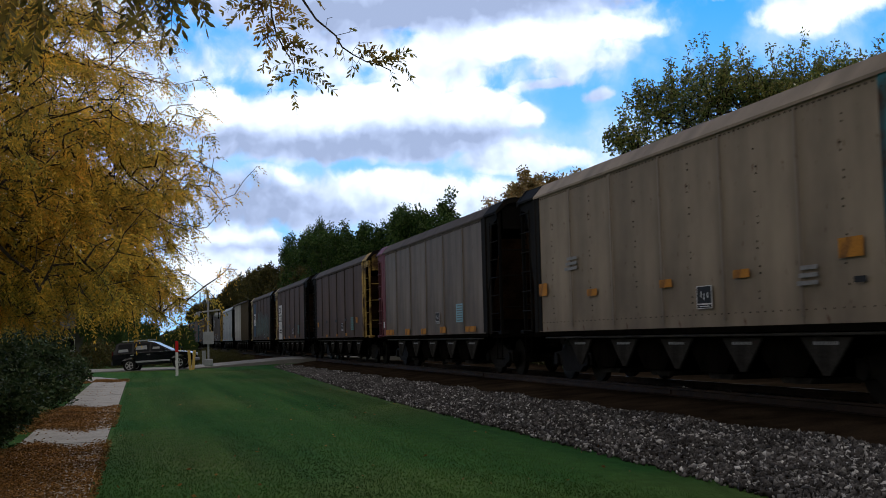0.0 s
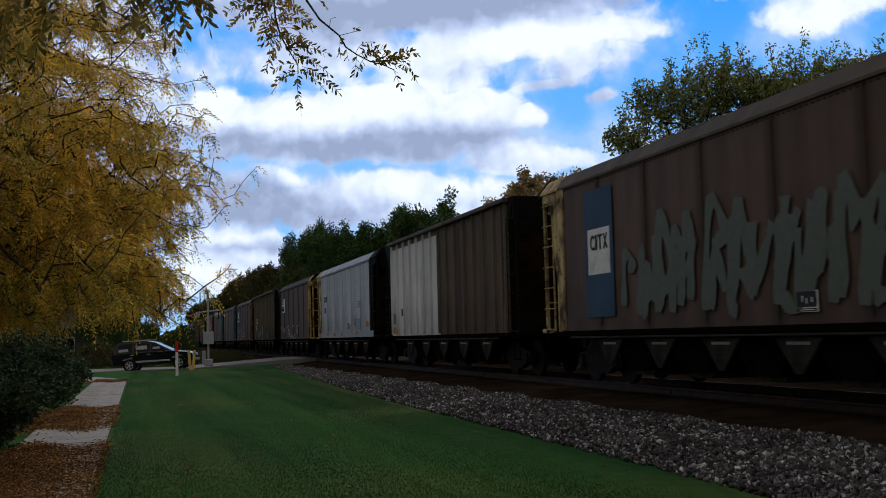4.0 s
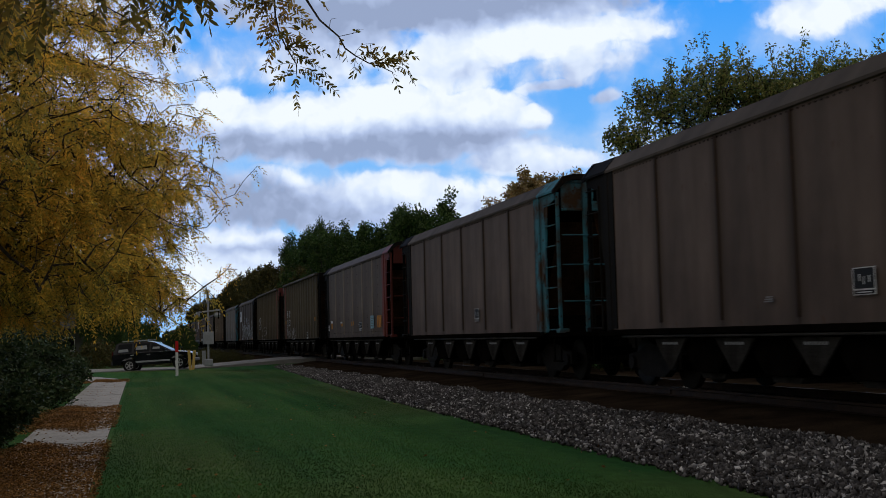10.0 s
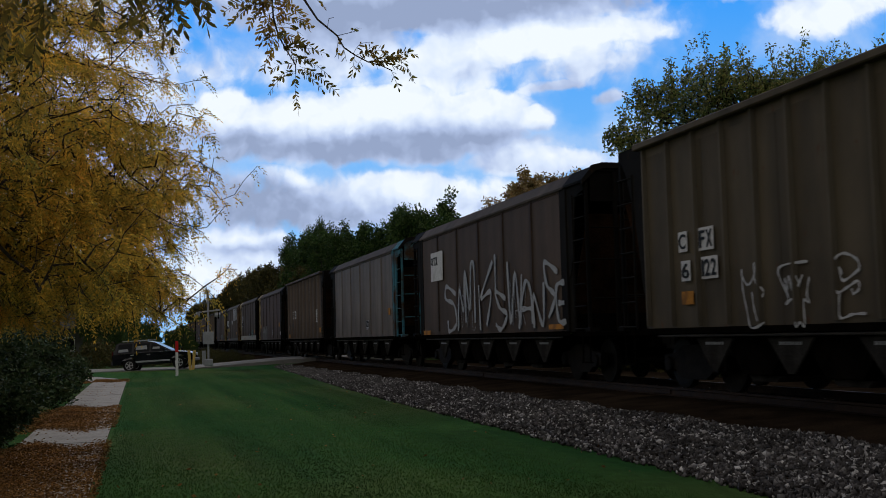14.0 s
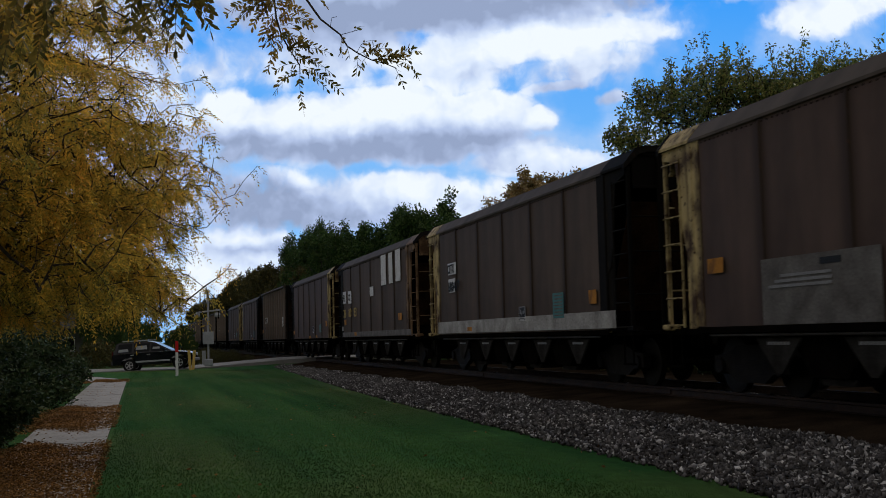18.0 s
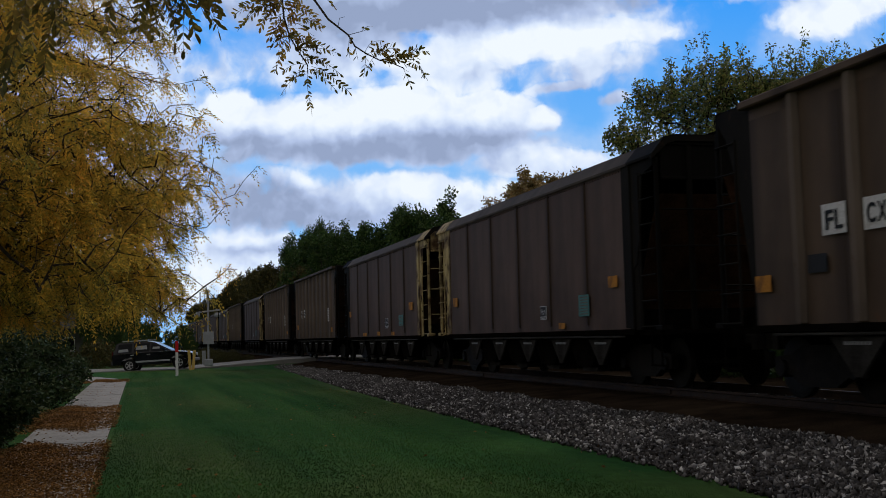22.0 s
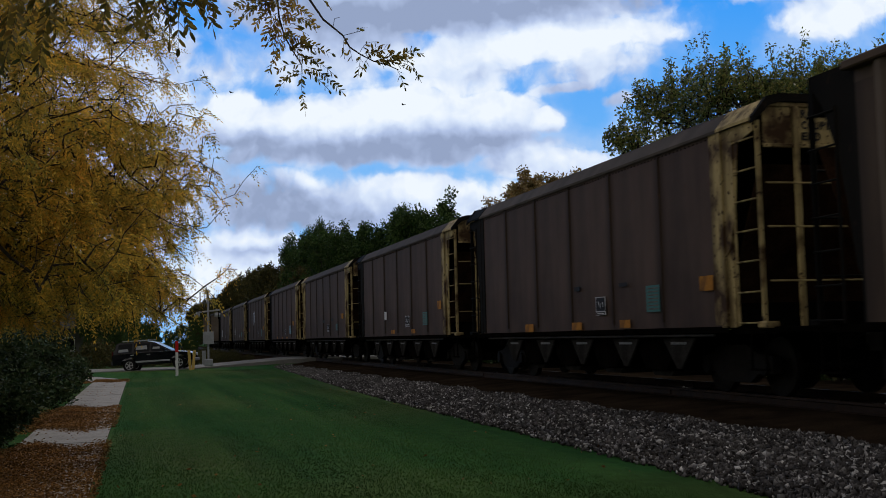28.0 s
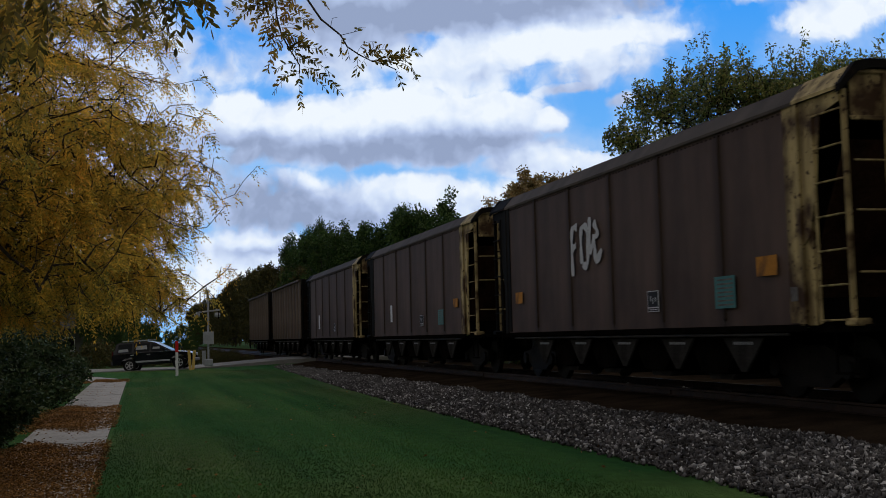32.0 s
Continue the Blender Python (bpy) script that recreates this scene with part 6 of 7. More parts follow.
shooting_tree(22, pose(28.6, 42, 0), [(-2.6, 0, 11.2, 1.0), (-1.7, 0, 11.9, 1.0), (-0.8, 0.3, 11.8, 1.1), (0.3, 0, 12.0, 1.1), (1.4, 0, 12.2, 1.1), (2.4, 0, 12.0, 1.2), (-1.6, 0.5, 10.3, 1.5), (0.6, 0.5, 10.4, 1.6), (3.6, 0, 11.6, 1.3)],
              [(-2.3, 12.1, 1.1), (-1.75, 12.6, 1.2), (-1.35, 12.7, 0.8), (-0.8, 12.6, 0.9), (-0.3, 12.6, 0.6), (0.4, 12.8, 0.8), (0.9, 12.9, 1.0), (1.5, 12.9, 0.8), (2.3, 12.9, 0.9), (2.8, 12.8, 0.7)], "green tree with olive leaves and thin shoots behind the track")
russet_tree = broad_tree(33, 15.0, 5.4, RUSSET, 620, 0.24, 60, 0.3, lobes_n=34, shoots=16, bunch=0.08, rise_by=(0.01, 0.025))
tree_thing("orange-brown autumn tree behind the track", *russet_tree, pose(31.2, 84, 0) @ Matrix.Diagonal((1.1, 1.1, 0.985, 1)))
wood_trees = [broad_tree(41, 16, 5.4, WOODS, 420, 0.32, 40, 0.12, lobes_n=17, shoots=40, rise_by=(0.012, 0.045)), broad_tree(42, 16, 5.6, WOODS, 420, 0.32, 40, 0.1, lobes_n=17, shoots=40, rise_by=(0.012, 0.05)), broad_tree(43, 16, 6.4, OLIVE, 300, 0.5, 18, 0.1, lobes_n=15)]


def woodland():
    """The dark wood along the far side of the track, tree by tree, down to the vanishing end of the line: tall and dark to a sharp end, then duller and lower."""
    rng = np.random.default_rng(3)
    rows = []
    y = 92.0
    while y < 560:
        for lane in range(2):
            rows.append((25.5 + lane * 9 + rng.uniform(-2.0, 2.0), y + rng.uniform(-3, 3)))
        y += 7.5 + y * 0.018
    for x, y in rows:
        if y < 132:
            x += 5.0
        slope, deep = (x - 4.6) / y, x * 0.26 + y * 0.965
        if slope > 0.12:
            rise = np.interp(x / y, [0.123, 0.138, 0.158, 0.174, 0.194, 0.205, 0.222, 0.235, 0.257, 0.28, 0.288, 0.31], [0.095, 0.102, 0.103, 0.102, 0.097, 0.102, 0.106, 0.119, 0.13, 0.12, 0.11, 0.118])
            src = wood_trees[int(rng.integers(0, 2))] if not 0.165 < x / y < 0.2 else wood_trees[int(rng.integers(0, 3))]
        else:
            rise = np.interp(x / y, [0.04, 0.073, 0.083, 0.098, 0.12, 0.18], [0.03, 0.043, 0.056, 0.063, 0.0675, 0.068])
            src = wood_trees[2]
        t = tree_thing("dark green leafy tree in the wood beside the track" if src is not wood_trees[2] else "dull olive tree in the wood beside the track", *src, group="wood beside the track")
        k = (1.5 + rise * deep) / 16 * rng.uniform(0.92, 1.02)
        t.matrix_basis = pose(x, y, -0.2, 0, 0, rng.uniform(0, 360)) @ Matrix.Diagonal((min(k, 1.05), min(k, 1.05), k, 1))


woodland()


def left_woods():
    rng = np.random.default_rng(8)
    for x, y, k in ((-9, 58, 0.42), (-13, 66, 0.5), (-6.8, 78, 0.42), (-12, 84, 0.6), (-5, 110, 0.55), (-14, 105, 0.7), (-4, 190, 0.7), (4.0, 260, 0.2), (-20, 75, 0.7), (-3.5, 92, 0.3), (4.6, 104, 0.11), (5.3, 128, 0.15), (5.2, 172, 0.24), (5.4, 230, 0.26), (-4.5, 215, 0.7), (-9, 150, 0.7), (-10, 230, 0.9), (14.0, 300, 0.5), (1.5, 290, 0.16), (0.2, 160, 0.13), (-1.8, 150, 0.5), (-1.3, 110, 0.36), (-2.4, 84, 0.34), (-0.9, 88, 0.22), (0.5, 100, 0.22), (1.2, 122, 0.25), (6.6, 170, 0.28), (-3.0, 128, 0.5)):
        t = tree_thing("dark green leafy tree beside the side road", *wood_trees[int(rng.integers(0, 2))], group="trees beside the road")
        t.matrix_basis = pose(x, y, -0.1, 0, 0, rng.uniform(0, 360)) @ Matrix.Diagonal((k, k, k, 1))


left_woods()


def hedge_bush(seed, w, d, h):
    rng = np.random.default_rng(seed)
    clumps = inside(rng, 34, (0, 0, h * 0.46), (w * 0.44, d * 0.44, h * 0.48), 0.3, lambda p: p[:, 2] > 0.12)
    tips = (clumps[:, None] + rng.normal(size=(len(clumps), 13, 3)) * np.array([0.13, 0.13, 0.1])).reshape(-1, 3)
    tips[:, 2] = np.maximum(tips[:, 2], 0.05)
    # whips that stand out of the clipped mass
    top = tips[tips[:, 2] > h * 0.7][:26]
    tips = np.concatenate([tips, top + np.stack([rng.normal(0, 0.1, len(top)), rng.normal(0, 0.1, len(top)), rng.uniform(0.08, 0.4, len(top))], 1)])
    nodes, par = grow(rng, [(0, 0, -0.05), (0, 0, 0.12), (0.02, 0, 0.25)], tips, 0.16, 0.03, 0.1)
    s, r, kids = wood(nodes, par, 0.003, 2.3, 0.04)
    kites = sprays(rng, nodes, par, r, kids, 0.02, 17, 0.13, 0.085, 0.055, 0.1)
    return bare_mesh("stems", s, BARK), quads("foliage", kites, 4, HEDGE)


def hedges():
    kinds = [hedge_bush(51, 2.2, 2.6, 1.55), hedge_bush(52, 2.4, 2.8, 1.8), hedge_bush(53, 2.0, 2.4, 1.35)]
    rng = np.random.default_rng(9)
    spots = [(-2.66, 13.2, 0, 0.9), (-2.8, 15.2, 1, 0.74), (-2.62, 17.6, 0, 1.12), (-2.85, 20.2, 1, 0.82), (-2.7, 23.2, 0, 1.2), (-2.8, 26.4, 1, 0.9), (-2.7, 29.6, 0, 1.3), (-2.9, 33.0, 1, 0.95), (-2.75, 36.6, 0, 1.25), (-2.9, 40.2, 1, 1.0),
             (-4.4, 14.6, 0, 1.15), (-4.7, 17, 1, 1.25), (-4.6, 19.2, 2, 1.5), (-5.0, 21.4, 1, 1.1), (-5.2, 25, 1, 1.45), (-5.2, 29.5, 1, 1.25), (-5.3, 35, 1, 1.7), (-5.8, 42, 1, 1.5), (-8, 50, 1, 1.9), (-4.6, 49, 2, 1.2), (-4.2, 45, 1, 1.2)]
    for x, y, k, sc in spots:
        b = thing("bush", "dark green dense bush beside the path", "bush", group="bushes along the path")
        part("stem", kinds[k][0], b)
        part("foliage", kinds[k][1], b)
        b.matrix_basis = pose(x, y, 0, 0, 0, rng.uniform(0, 360)) @ Matrix.Diagonal((sc, sc, sc * 0.84, 1))


hedges()


# ---- beside the road: vehicle, signal, posts, pole, house ----
CAR_BLACK = rough("dark_car_paint", (0.003, 0.0036, 0.006), (0.005, 0.006, 0.009), 2.0, 60.0, 0.12, 0.0)
CAR_BLACK.node_tree.nodes["Principled BSDF"].inputs["Specular IOR Level"].default_value = 0.3
TYRE = plain("black_rubber", (0.014, 0.014, 0.014), 0.9)
CHROME = plain("bright_metal", (0.55, 0.55, 0.56), 0.3, 0.8)
TRIM = plain("grey_plastic_trim", (0.12, 0.12, 0.13), 0.5)
SILVER = rough("grey_painted_metal", (0.26, 0.27, 0.29), (0.36, 0.37, 0.39), 2.0, 50.0, 0.5)
RED_PAINT = plain("red_reflective_paint", (0.55, 0.02, 0.02), 0.5)
WHITE_PAINT = plain("white_post_paint", (0.72, 0.72, 0.72), 0.6)
YELLOW_BOARD = plain("yellow_marker_board", (0.62, 0.42, 0.12), 0.6)
POLE_WOOD = rough("weathered_pole_wood", (0.3, 0.29, 0.28), (0.46, 0.45, 0.43), 4.0, 40.0, 0.9, 0.4, (1, 1, 0.2))
ROOFING = rough("dark_shingles", (0.03, 0.03, 0.033), (0.06, 0.058, 0.06), 2.0, 30.0, 0.9)
SIDING = rough("dull_siding", (0.09, 0.085, 0.08), (0.13, 0.125, 0.12), 1.0, 40.0, 0.85)
LAMP_RED = plain("dark_red_lens", (0.09, 0.01, 0.01), 0.25)


def glass(name, col, gloss=0.1):
    m, n, l, p = graph(name)
    p.inputs["Base Color"].default_value, p.inputs["Roughness"].default_value = (*col, 1), 0.05
    p.inputs["Specular IOR Level"].default_value = gloss
    return m


WINDOW = glass("tinted_glass", (0.006, 0.007, 0.009))
SCREEN = glass("windscreen_glass", (0.02, 0.024, 0.03), 0.9)


def vehicle(at):
    """Dark four-door estate on high wheels, nose towards +x."""
    v = thing("parked_suv", "dark blue-black parked off-road car with silver trim", "car", at)
    s = Solid()
    lower = [(-2.36, 0.42), (-2.38, 0.95), (-2.3, 1.04), (1.1, 1.06), (2.05, 0.96), (2.3, 0.86), (2.36, 0.46), (1.98, 0.42), (1.9, 0.68), (1.7, 0.82), (1.3, 0.82), (1.1, 0.66), (1.02, 0.36), (-0.92, 0.36), (-1.0, 0.66), (-1.2, 0.82), (-1.6, 0.82), (-1.8, 0.66), (-1.88, 0.42)]
    s.prism(lower, 1, -0.9, 0.9)
    part("body", s.mesh("body", CAR_BLACK), v)
    b = Solid()
    lo = [(-2.3, 1.05), (1.1, 1.07), (0.02, 1.64), (-0.35, 1.7), (-1.9, 1.72), (-2.12, 1.64)]
    n = len(lo)
    for sgn in (-1, 1):
        for x, z in lo:
            b.v.append((x, sgn * (0.88 - 0.2 * (z - 1.05) / 0.67), z))
    for i in range(n):
        j = (i + 1) % n
        b.face([i, j, n + j, n + i])
    b.face(list(range(n)))
    b.face([n + i for i in range(n)][::-1])
    part("cabin", b.mesh("cabin", CAR_BLACK), v)

    def pane(name, pts, side, mat=WINDOW, out=0.006):
        q = Solid()
        for x, z in pts:
            y = 0.88 - 0.2 * (z - 1.05) / 0.67
            q.v.append((x, side * (y + out), z))
        for x, z in pts:
            y = 0.88 - 0.2 * (z - 1.05) / 0.67
            q.v.append((x, side * (y - 0.01), z))
        k = len(pts)
        q.face(list(range(k)))
        q.face([k + i for i in range(k)][::-1])
        for i in range(k):
            q.face([i, (i + 1) % k, k + (i + 1) % k, k + i])
        part(name, q.mesh(name, mat), v)

    for side in (-1, 1):
        pane("side_window", [(-0.1, 1.12), (0.86, 1.12), (0.02, 1.56), (-0.07, 1.58)], side)
        pane("side_window", [(-1.12, 1.12), (-0.2, 1.12), (-0.17, 1.6), (-1.08, 1.62)], side)
        pane("side_window", [(-2.1, 1.12), (-1.24, 1.12), (-1.2, 1.62), (-1.98, 1.6)], side)
        part("side_moulding", Solid().box(-1.0, 1.0, side * 0.9 - 0.015, side * 0.9 + 0.015, 0.5, 0.6, 0.01).mesh("side_moulding", SILVER), v)
        part("roof_rail", Solid().rod((-1.8, side * 0.62, 1.77), (-0.1, side * 0.62, 1.77), 0.02).mesh("roof_rail", CHROME), v)
        part("door_mirror", Solid().box(0.62, 0.8, side * 1.02 - 0.12, side * 1.02 + 0.06, 1.1, 1.25, 0.03).mesh("door_mirror", CAR_BLACK), v)
        part("headlight", Solid().box(2.22, 2.34, side * 0.62 - 0.2, side * 0.62 + 0.2, 0.7, 0.86, 0.02).mesh("headlight", CHROME), v)
        part("tail_light", Solid().box(-2.4, -2.3, side * 0.78 - 0.1, side * 0.78 + 0.1, 0.75, 1.2, 0.02).mesh("tail_light", LAMP_RED), v)
        for x in (-0.35, -1.3):
            part("door_handle", Solid().box(x, x + 0.2, side * 0.91 - 0.02, side * 0.91 + 0.02, 0.93, 0.97, 0.008).mesh("door_handle", CHROME), v)
        for x in (-1.4, 1.5):
            w = part("wheel", Solid().lathe([(-0.11, 0.2), (-0.11, 0.34), (-0.08, 0.37), (0.08, 0.37), (0.11, 0.34), (0.11, 0.2)], 1, (0, 0, 0), 22).mesh("wheel", TYRE), v, at=pose(x, side * 0.78, 0.37))
            rim = Solid().lathe([(-0.1, 0.235), (-0.125, 0.225), (-0.12, 0.2), (0.12, 0.2), (0.125, 0.225), (0.1, 0.235)], 1, (0, 0, 0), 18)
            for i in range(5):
                g = 2 * math.pi * i / 5
                rim.rod((0, side * 0.125, 0), (0.2 * math.cos(g), side * 0.125, 0.2 * math.sin(g)), 0.03)
            part("rim", rim.mesh("rim", CHROME), w)
        if side < 0:
            # pale plates on the glass stand in for the sky reflected in it
            for x0, x1, z0, z1 in ((-2.02, -1.42, 1.16, 1.32), (-1.0, -0.32, 1.25, 1.47), (-0.02, 0.42, 1.24, 1.36)):
                pane("window_sticker", [(x0, z0), (x1, z0), (x1 - 0.03, z1), (x0 + 0.03, z1)], side, SILVER, 0.012)
    part("windscreen", Solid().prism([(1.02, 1.118), (1.05, 1.122), (0.06, 1.64), (0.03, 1.63)], 1, -0.7, 0.7).mesh("windscreen", SCREEN), v)
    part("bumper", Solid().box(2.28, 2.42, -0.86, 0.86, 0.4, 0.6, 0.04).mesh("bumper", TRIM), v)
    part("bumper", Solid().box(-2.45, -2.33, -0.86, 0.86, 0.45, 0.68, 0.04).mesh("bumper", TRIM), v)
    part("rear_window", Solid().box(-2.2, -2.17, -0.66, 0.66, 1.18, 1.58).mesh("rear_window", WINDOW), v)
    return v


vehicle(pose(0.92, 65.0, 0.0, 0, -2.5, -13) @ Matrix.Diagonal((0.93, 0.93, 0.95, 1)))


def crossing_signal(x, y, z):
    m = thing("crossing_signal", "grey level-crossing signal mast with lamps and box", "railway signal", pose(x, y, z))
    part("base", Solid().box(-0.22, 0.22, -0.22, 0.22, -0.1, 0.28, 0.04).box(-0.34, -0.14, -0.1, 0.1, 0.0, 0.75, 0.02).mesh("base", SILVER), m)
    part("mast", Solid().rod((0, 0, 0.2), (0, 0, 3.95), 0.055, 12).mesh("mast", SILVER), m)
    part("control_box", Solid().box(-0.28, 0.28, -0.2, 0.1, 1.1, 1.78, 0.03).box(-0.02, 0.02, -0.23, -0.2, 1.6, 1.74).mesh("control_box", SILVER), m)
    part("lamp_arm", Solid().rod((-0.62, -0.02, 2.82), (0.62, -0.02, 2.95), 0.045, 8).mesh("lamp_arm", SILVER), m)
    for sx in (-0.55, 0.55):
        l = part("lamp", Solid().lathe([(-0.2, 0.11), (-0.03, 0.14), (0.1, 0.09)], 0, (sx, -0.05, 2.68), 14).mesh("lamp", SILVER), m)
        part("lamp_back", Solid().lathe([(-0.015, 0.22), (0.015, 0.22)], 0, (sx, -0.05, 2.68), 20).mesh("lamp_back", UNDER), l)
    for g in (-1, 1):
        part("cross_board", Solid().prism([(-0.55, -0.07), (0.55, -0.07), (0.55, 0.07), (-0.55, 0.07)], 0, -0.01, 0.01).mesh("cross_board", WHITE_PAINT), m, at=pose(-0.08, -0.02, 3.75, 45 * g, 0, 0))
    part("bell", Solid().lathe([(-0.05, 0.14), (0.03, 0.14), (0.1, 0.05)], 2, (0, 0, 3.98), 12).mesh("bell", SILVER), m)
    part("bracket", Solid().rod((-0.42, 0, 3.35), (0.3, 0, 3.35), 0.025).rod((-0.42, 0, 3.2), (-0.42, 0, 3.95), 0.03).rod((-0.2, 0, 3.1), (-0.2, 0, 4.0), 0.02).mesh("bracket", TRIM), m)
    return m


crossing_signal(3.62, 63.0, 0.27)

post = thing("marker_post", "white marker post with a red top on the lawn", "post", pose(1.62, 52.4, 0))
part("shaft", Solid().box(-0.06, 0.06, -0.02, 0.02, -0.05, 1.06, 0.012).mesh("shaft", WHITE_PAINT), post)
part("red_cap", Solid().box(-0.065, 0.065, -0.024, 0.024, 1.06, 1.56, 0.014).mesh("red_cap", RED_PAINT), post)
for dx, lean in ((0.0, -4), (0.14, 5)):
    bd = thing("marker_board", "weathered yellow marker board at the road's edge", "marker", pose(2.62 + dx, 62.2, 0, 0, lean, 0), group="yellow marker boards")
    part("board", Solid().box(-0.07, 0.07, -0.015, 0.015, -0.05, 1.08, 0.01).mesh("board", YELLOW_BOARD), bd)
    part("stake", Solid().box(-0.025, 0.025, 0.017, 0.05, -0.05, 0.9, 0.008).mesh("stake", TRIM), bd)

pole = thing("utility_pole", "weathered pale wooden utility pole behind the bushes", "pole", pose(-4.45, 54, 0))
part("shaft", Solid().rod((0, 0, -0.2), (0, 0, 8.0), 0.17, 12, 0.12).mesh("shaft", POLE_WOOD), pole)
part("cross_arm", Solid().box(-1.1, 1.1, -0.06, 0.06, 7.4, 7.52, 0.015).mesh("cross_arm", POLE_WOOD), pole)


def house(at):
    h = thing("house", "small dark-roofed house among the trees", "house", at)
    part("wall", Solid().box(-4, 4, -3.5, 3.5, -0.1, 2.9).mesh("wall", SIDING), h)
    part("gable", Solid().prism([(-3.5, 2.9), (3.5, 2.9), (0, 5.0)], 0, -3.9, 3.9).mesh("gable", SIDING), h)
    for g in (-1, 1):
        part("roof_slope", Solid().prism([(0, 5.02), (g * 3.95, 2.66), (g * 3.95, 2.8), (0, 5.18)], 0, -4.4, 4.4).mesh("roof_slope", ROOFING), h)
    part("chimney", Solid().box(1.5, 2.1, -0.3, 0.3, 4.4, 5.8).mesh("chimney", SIDING), h)
    for x in (-2.2, 1.4):
        w = part("window", Solid().box(x, x + 1.0, -3.56, -3.5, 1.0, 2.1).mesh("window", WHITE_PAINT), h)
        part("pane", Solid().box(x + 0.08, x + 0.92, -3.57, -3.565, 1.08, 2.02).mesh("pane", WINDOW), w)
    return h


house(pose(-8.6, 96, 0, 0, 0, 25))


# ---- scrub beyond the track ----
def scrub():
    rng = np.random.default_rng(77)
    h = 3.0
    tips = inside(rng, 260, (0, 0, h * 0.45), (2.2, 2.6, h * 0.55), 0.35, lambda p: p[:, 2] > 0.0)
    nodes, par = grow(rng, [(0, 0, -0.1), (0, 0, 0.2), (0.05, 0, 0.4)], tips, 0.3, 0.05, 0.1)
    s, r, kids = wood(nodes, par, 0.005, 2.3, 0.05)
    stem = bare_mesh("stem", s, BARK)
    tops = [quads("foliage", sprays(rng, nodes, par, r, kids, 0.03, 7, 0.3, 0.28, 0.16, 0.1), 4, m) for m in (WOODS, OLIVE)]
    y = 4.0
    while y < 150:
        b = thing("scrub_bush", "dull green scrub bush on the far side of the track", "bush", group="scrub beyond the track")
        k = rng.uniform(0.85, 1.25)
        b.matrix_basis = pose(17.6 + rng.uniform(-0.5, 0.7), y, 0, 0, 0, rng.uniform(0, 360)) @ Matrix.Diagonal((k, k, k, 1))
        part("stem", stem, b)
        part("foliage", tops[int(rng.random() < 0.4)], b)
        y += 2.9 * k if y < 60 else 3.6 * k
    for x, y, k in ((4.5, 76, 0.3), (3.0, 75, 0.35), (-2.5, 74, 0.6), (-6, 72.5, 0.8), (0.5, 75, 0.4), (5.2, 92, 0.35), (-10, 73, 1.0), (-8, 74, 0.35), (-6.8, 75.5, 0.3), (-5, 74.5, 0.3), (-3.8, 76, 0.35), (-1.4, 74, 0.25), (-0.6, 76, 0.3), (1.7, 75, 0.28), (2.4, 77, 0.3), (3.7, 74.2, 0.24), (5.2, 74.5, 0.26), (6.0, 76, 0.24), (6.8, 75, 0.2), (4.6, 79, 0.3), (6.4, 82, 0.3), (1.0, 80, 0.34), (-2.4, 82, 0.4), (5.8, 87, 0.3)):
        b = thing("scrub_bush", "dry olive-brown weeds behind the side road", "bush", pose(x, y, 0, 0, 0, rng.uniform(0, 360)) @ Matrix.Diagonal((k, k, k, 1)), group="weeds behind the road")
        part("stem", stem, b)
        part("foliage", tops[1], b)


scrub()


# ---- path, stones, grass and leaves ----
def pavement():
    p = thing("pavement", "pale concrete path strewn with brown leaves", "path", kind="structure", me=Solid().box(-1.78, -0.5, -9, 46.5, -0.2, 0.004).mesh("pavement", SOIL))
    slab = Solid().box(-0.635, 0.635, -0.742, 0.742, -0.08, 0.03, 0.012).mesh("slab", CONCRETE)
    y, i = -8.25, 0
    rng = np.random.default_rng(4)
    while y < 46:
        part("slab", slab, p, at=pose(-1.14, y, 0.0 + rng.uniform(-0.004, 0.004), rng.uniform(-0.2, 0.2), rng.uniform(-0.2, 0.2), 0))
        y += 1.5
    bend = Solid().prism([(-1.78, 46.5), (-0.5, 46.5), (-0.9, 50), (-2.2, 55), (-4.5, 60), (-6, 63.8), (-8, 63.8), (-6, 58.8), (-3.5, 53.5), (-2.2, 50)], 2, -0.1, 0.03)
    part("slab", bend.mesh("slab", CONCRETE), p)


pavement()


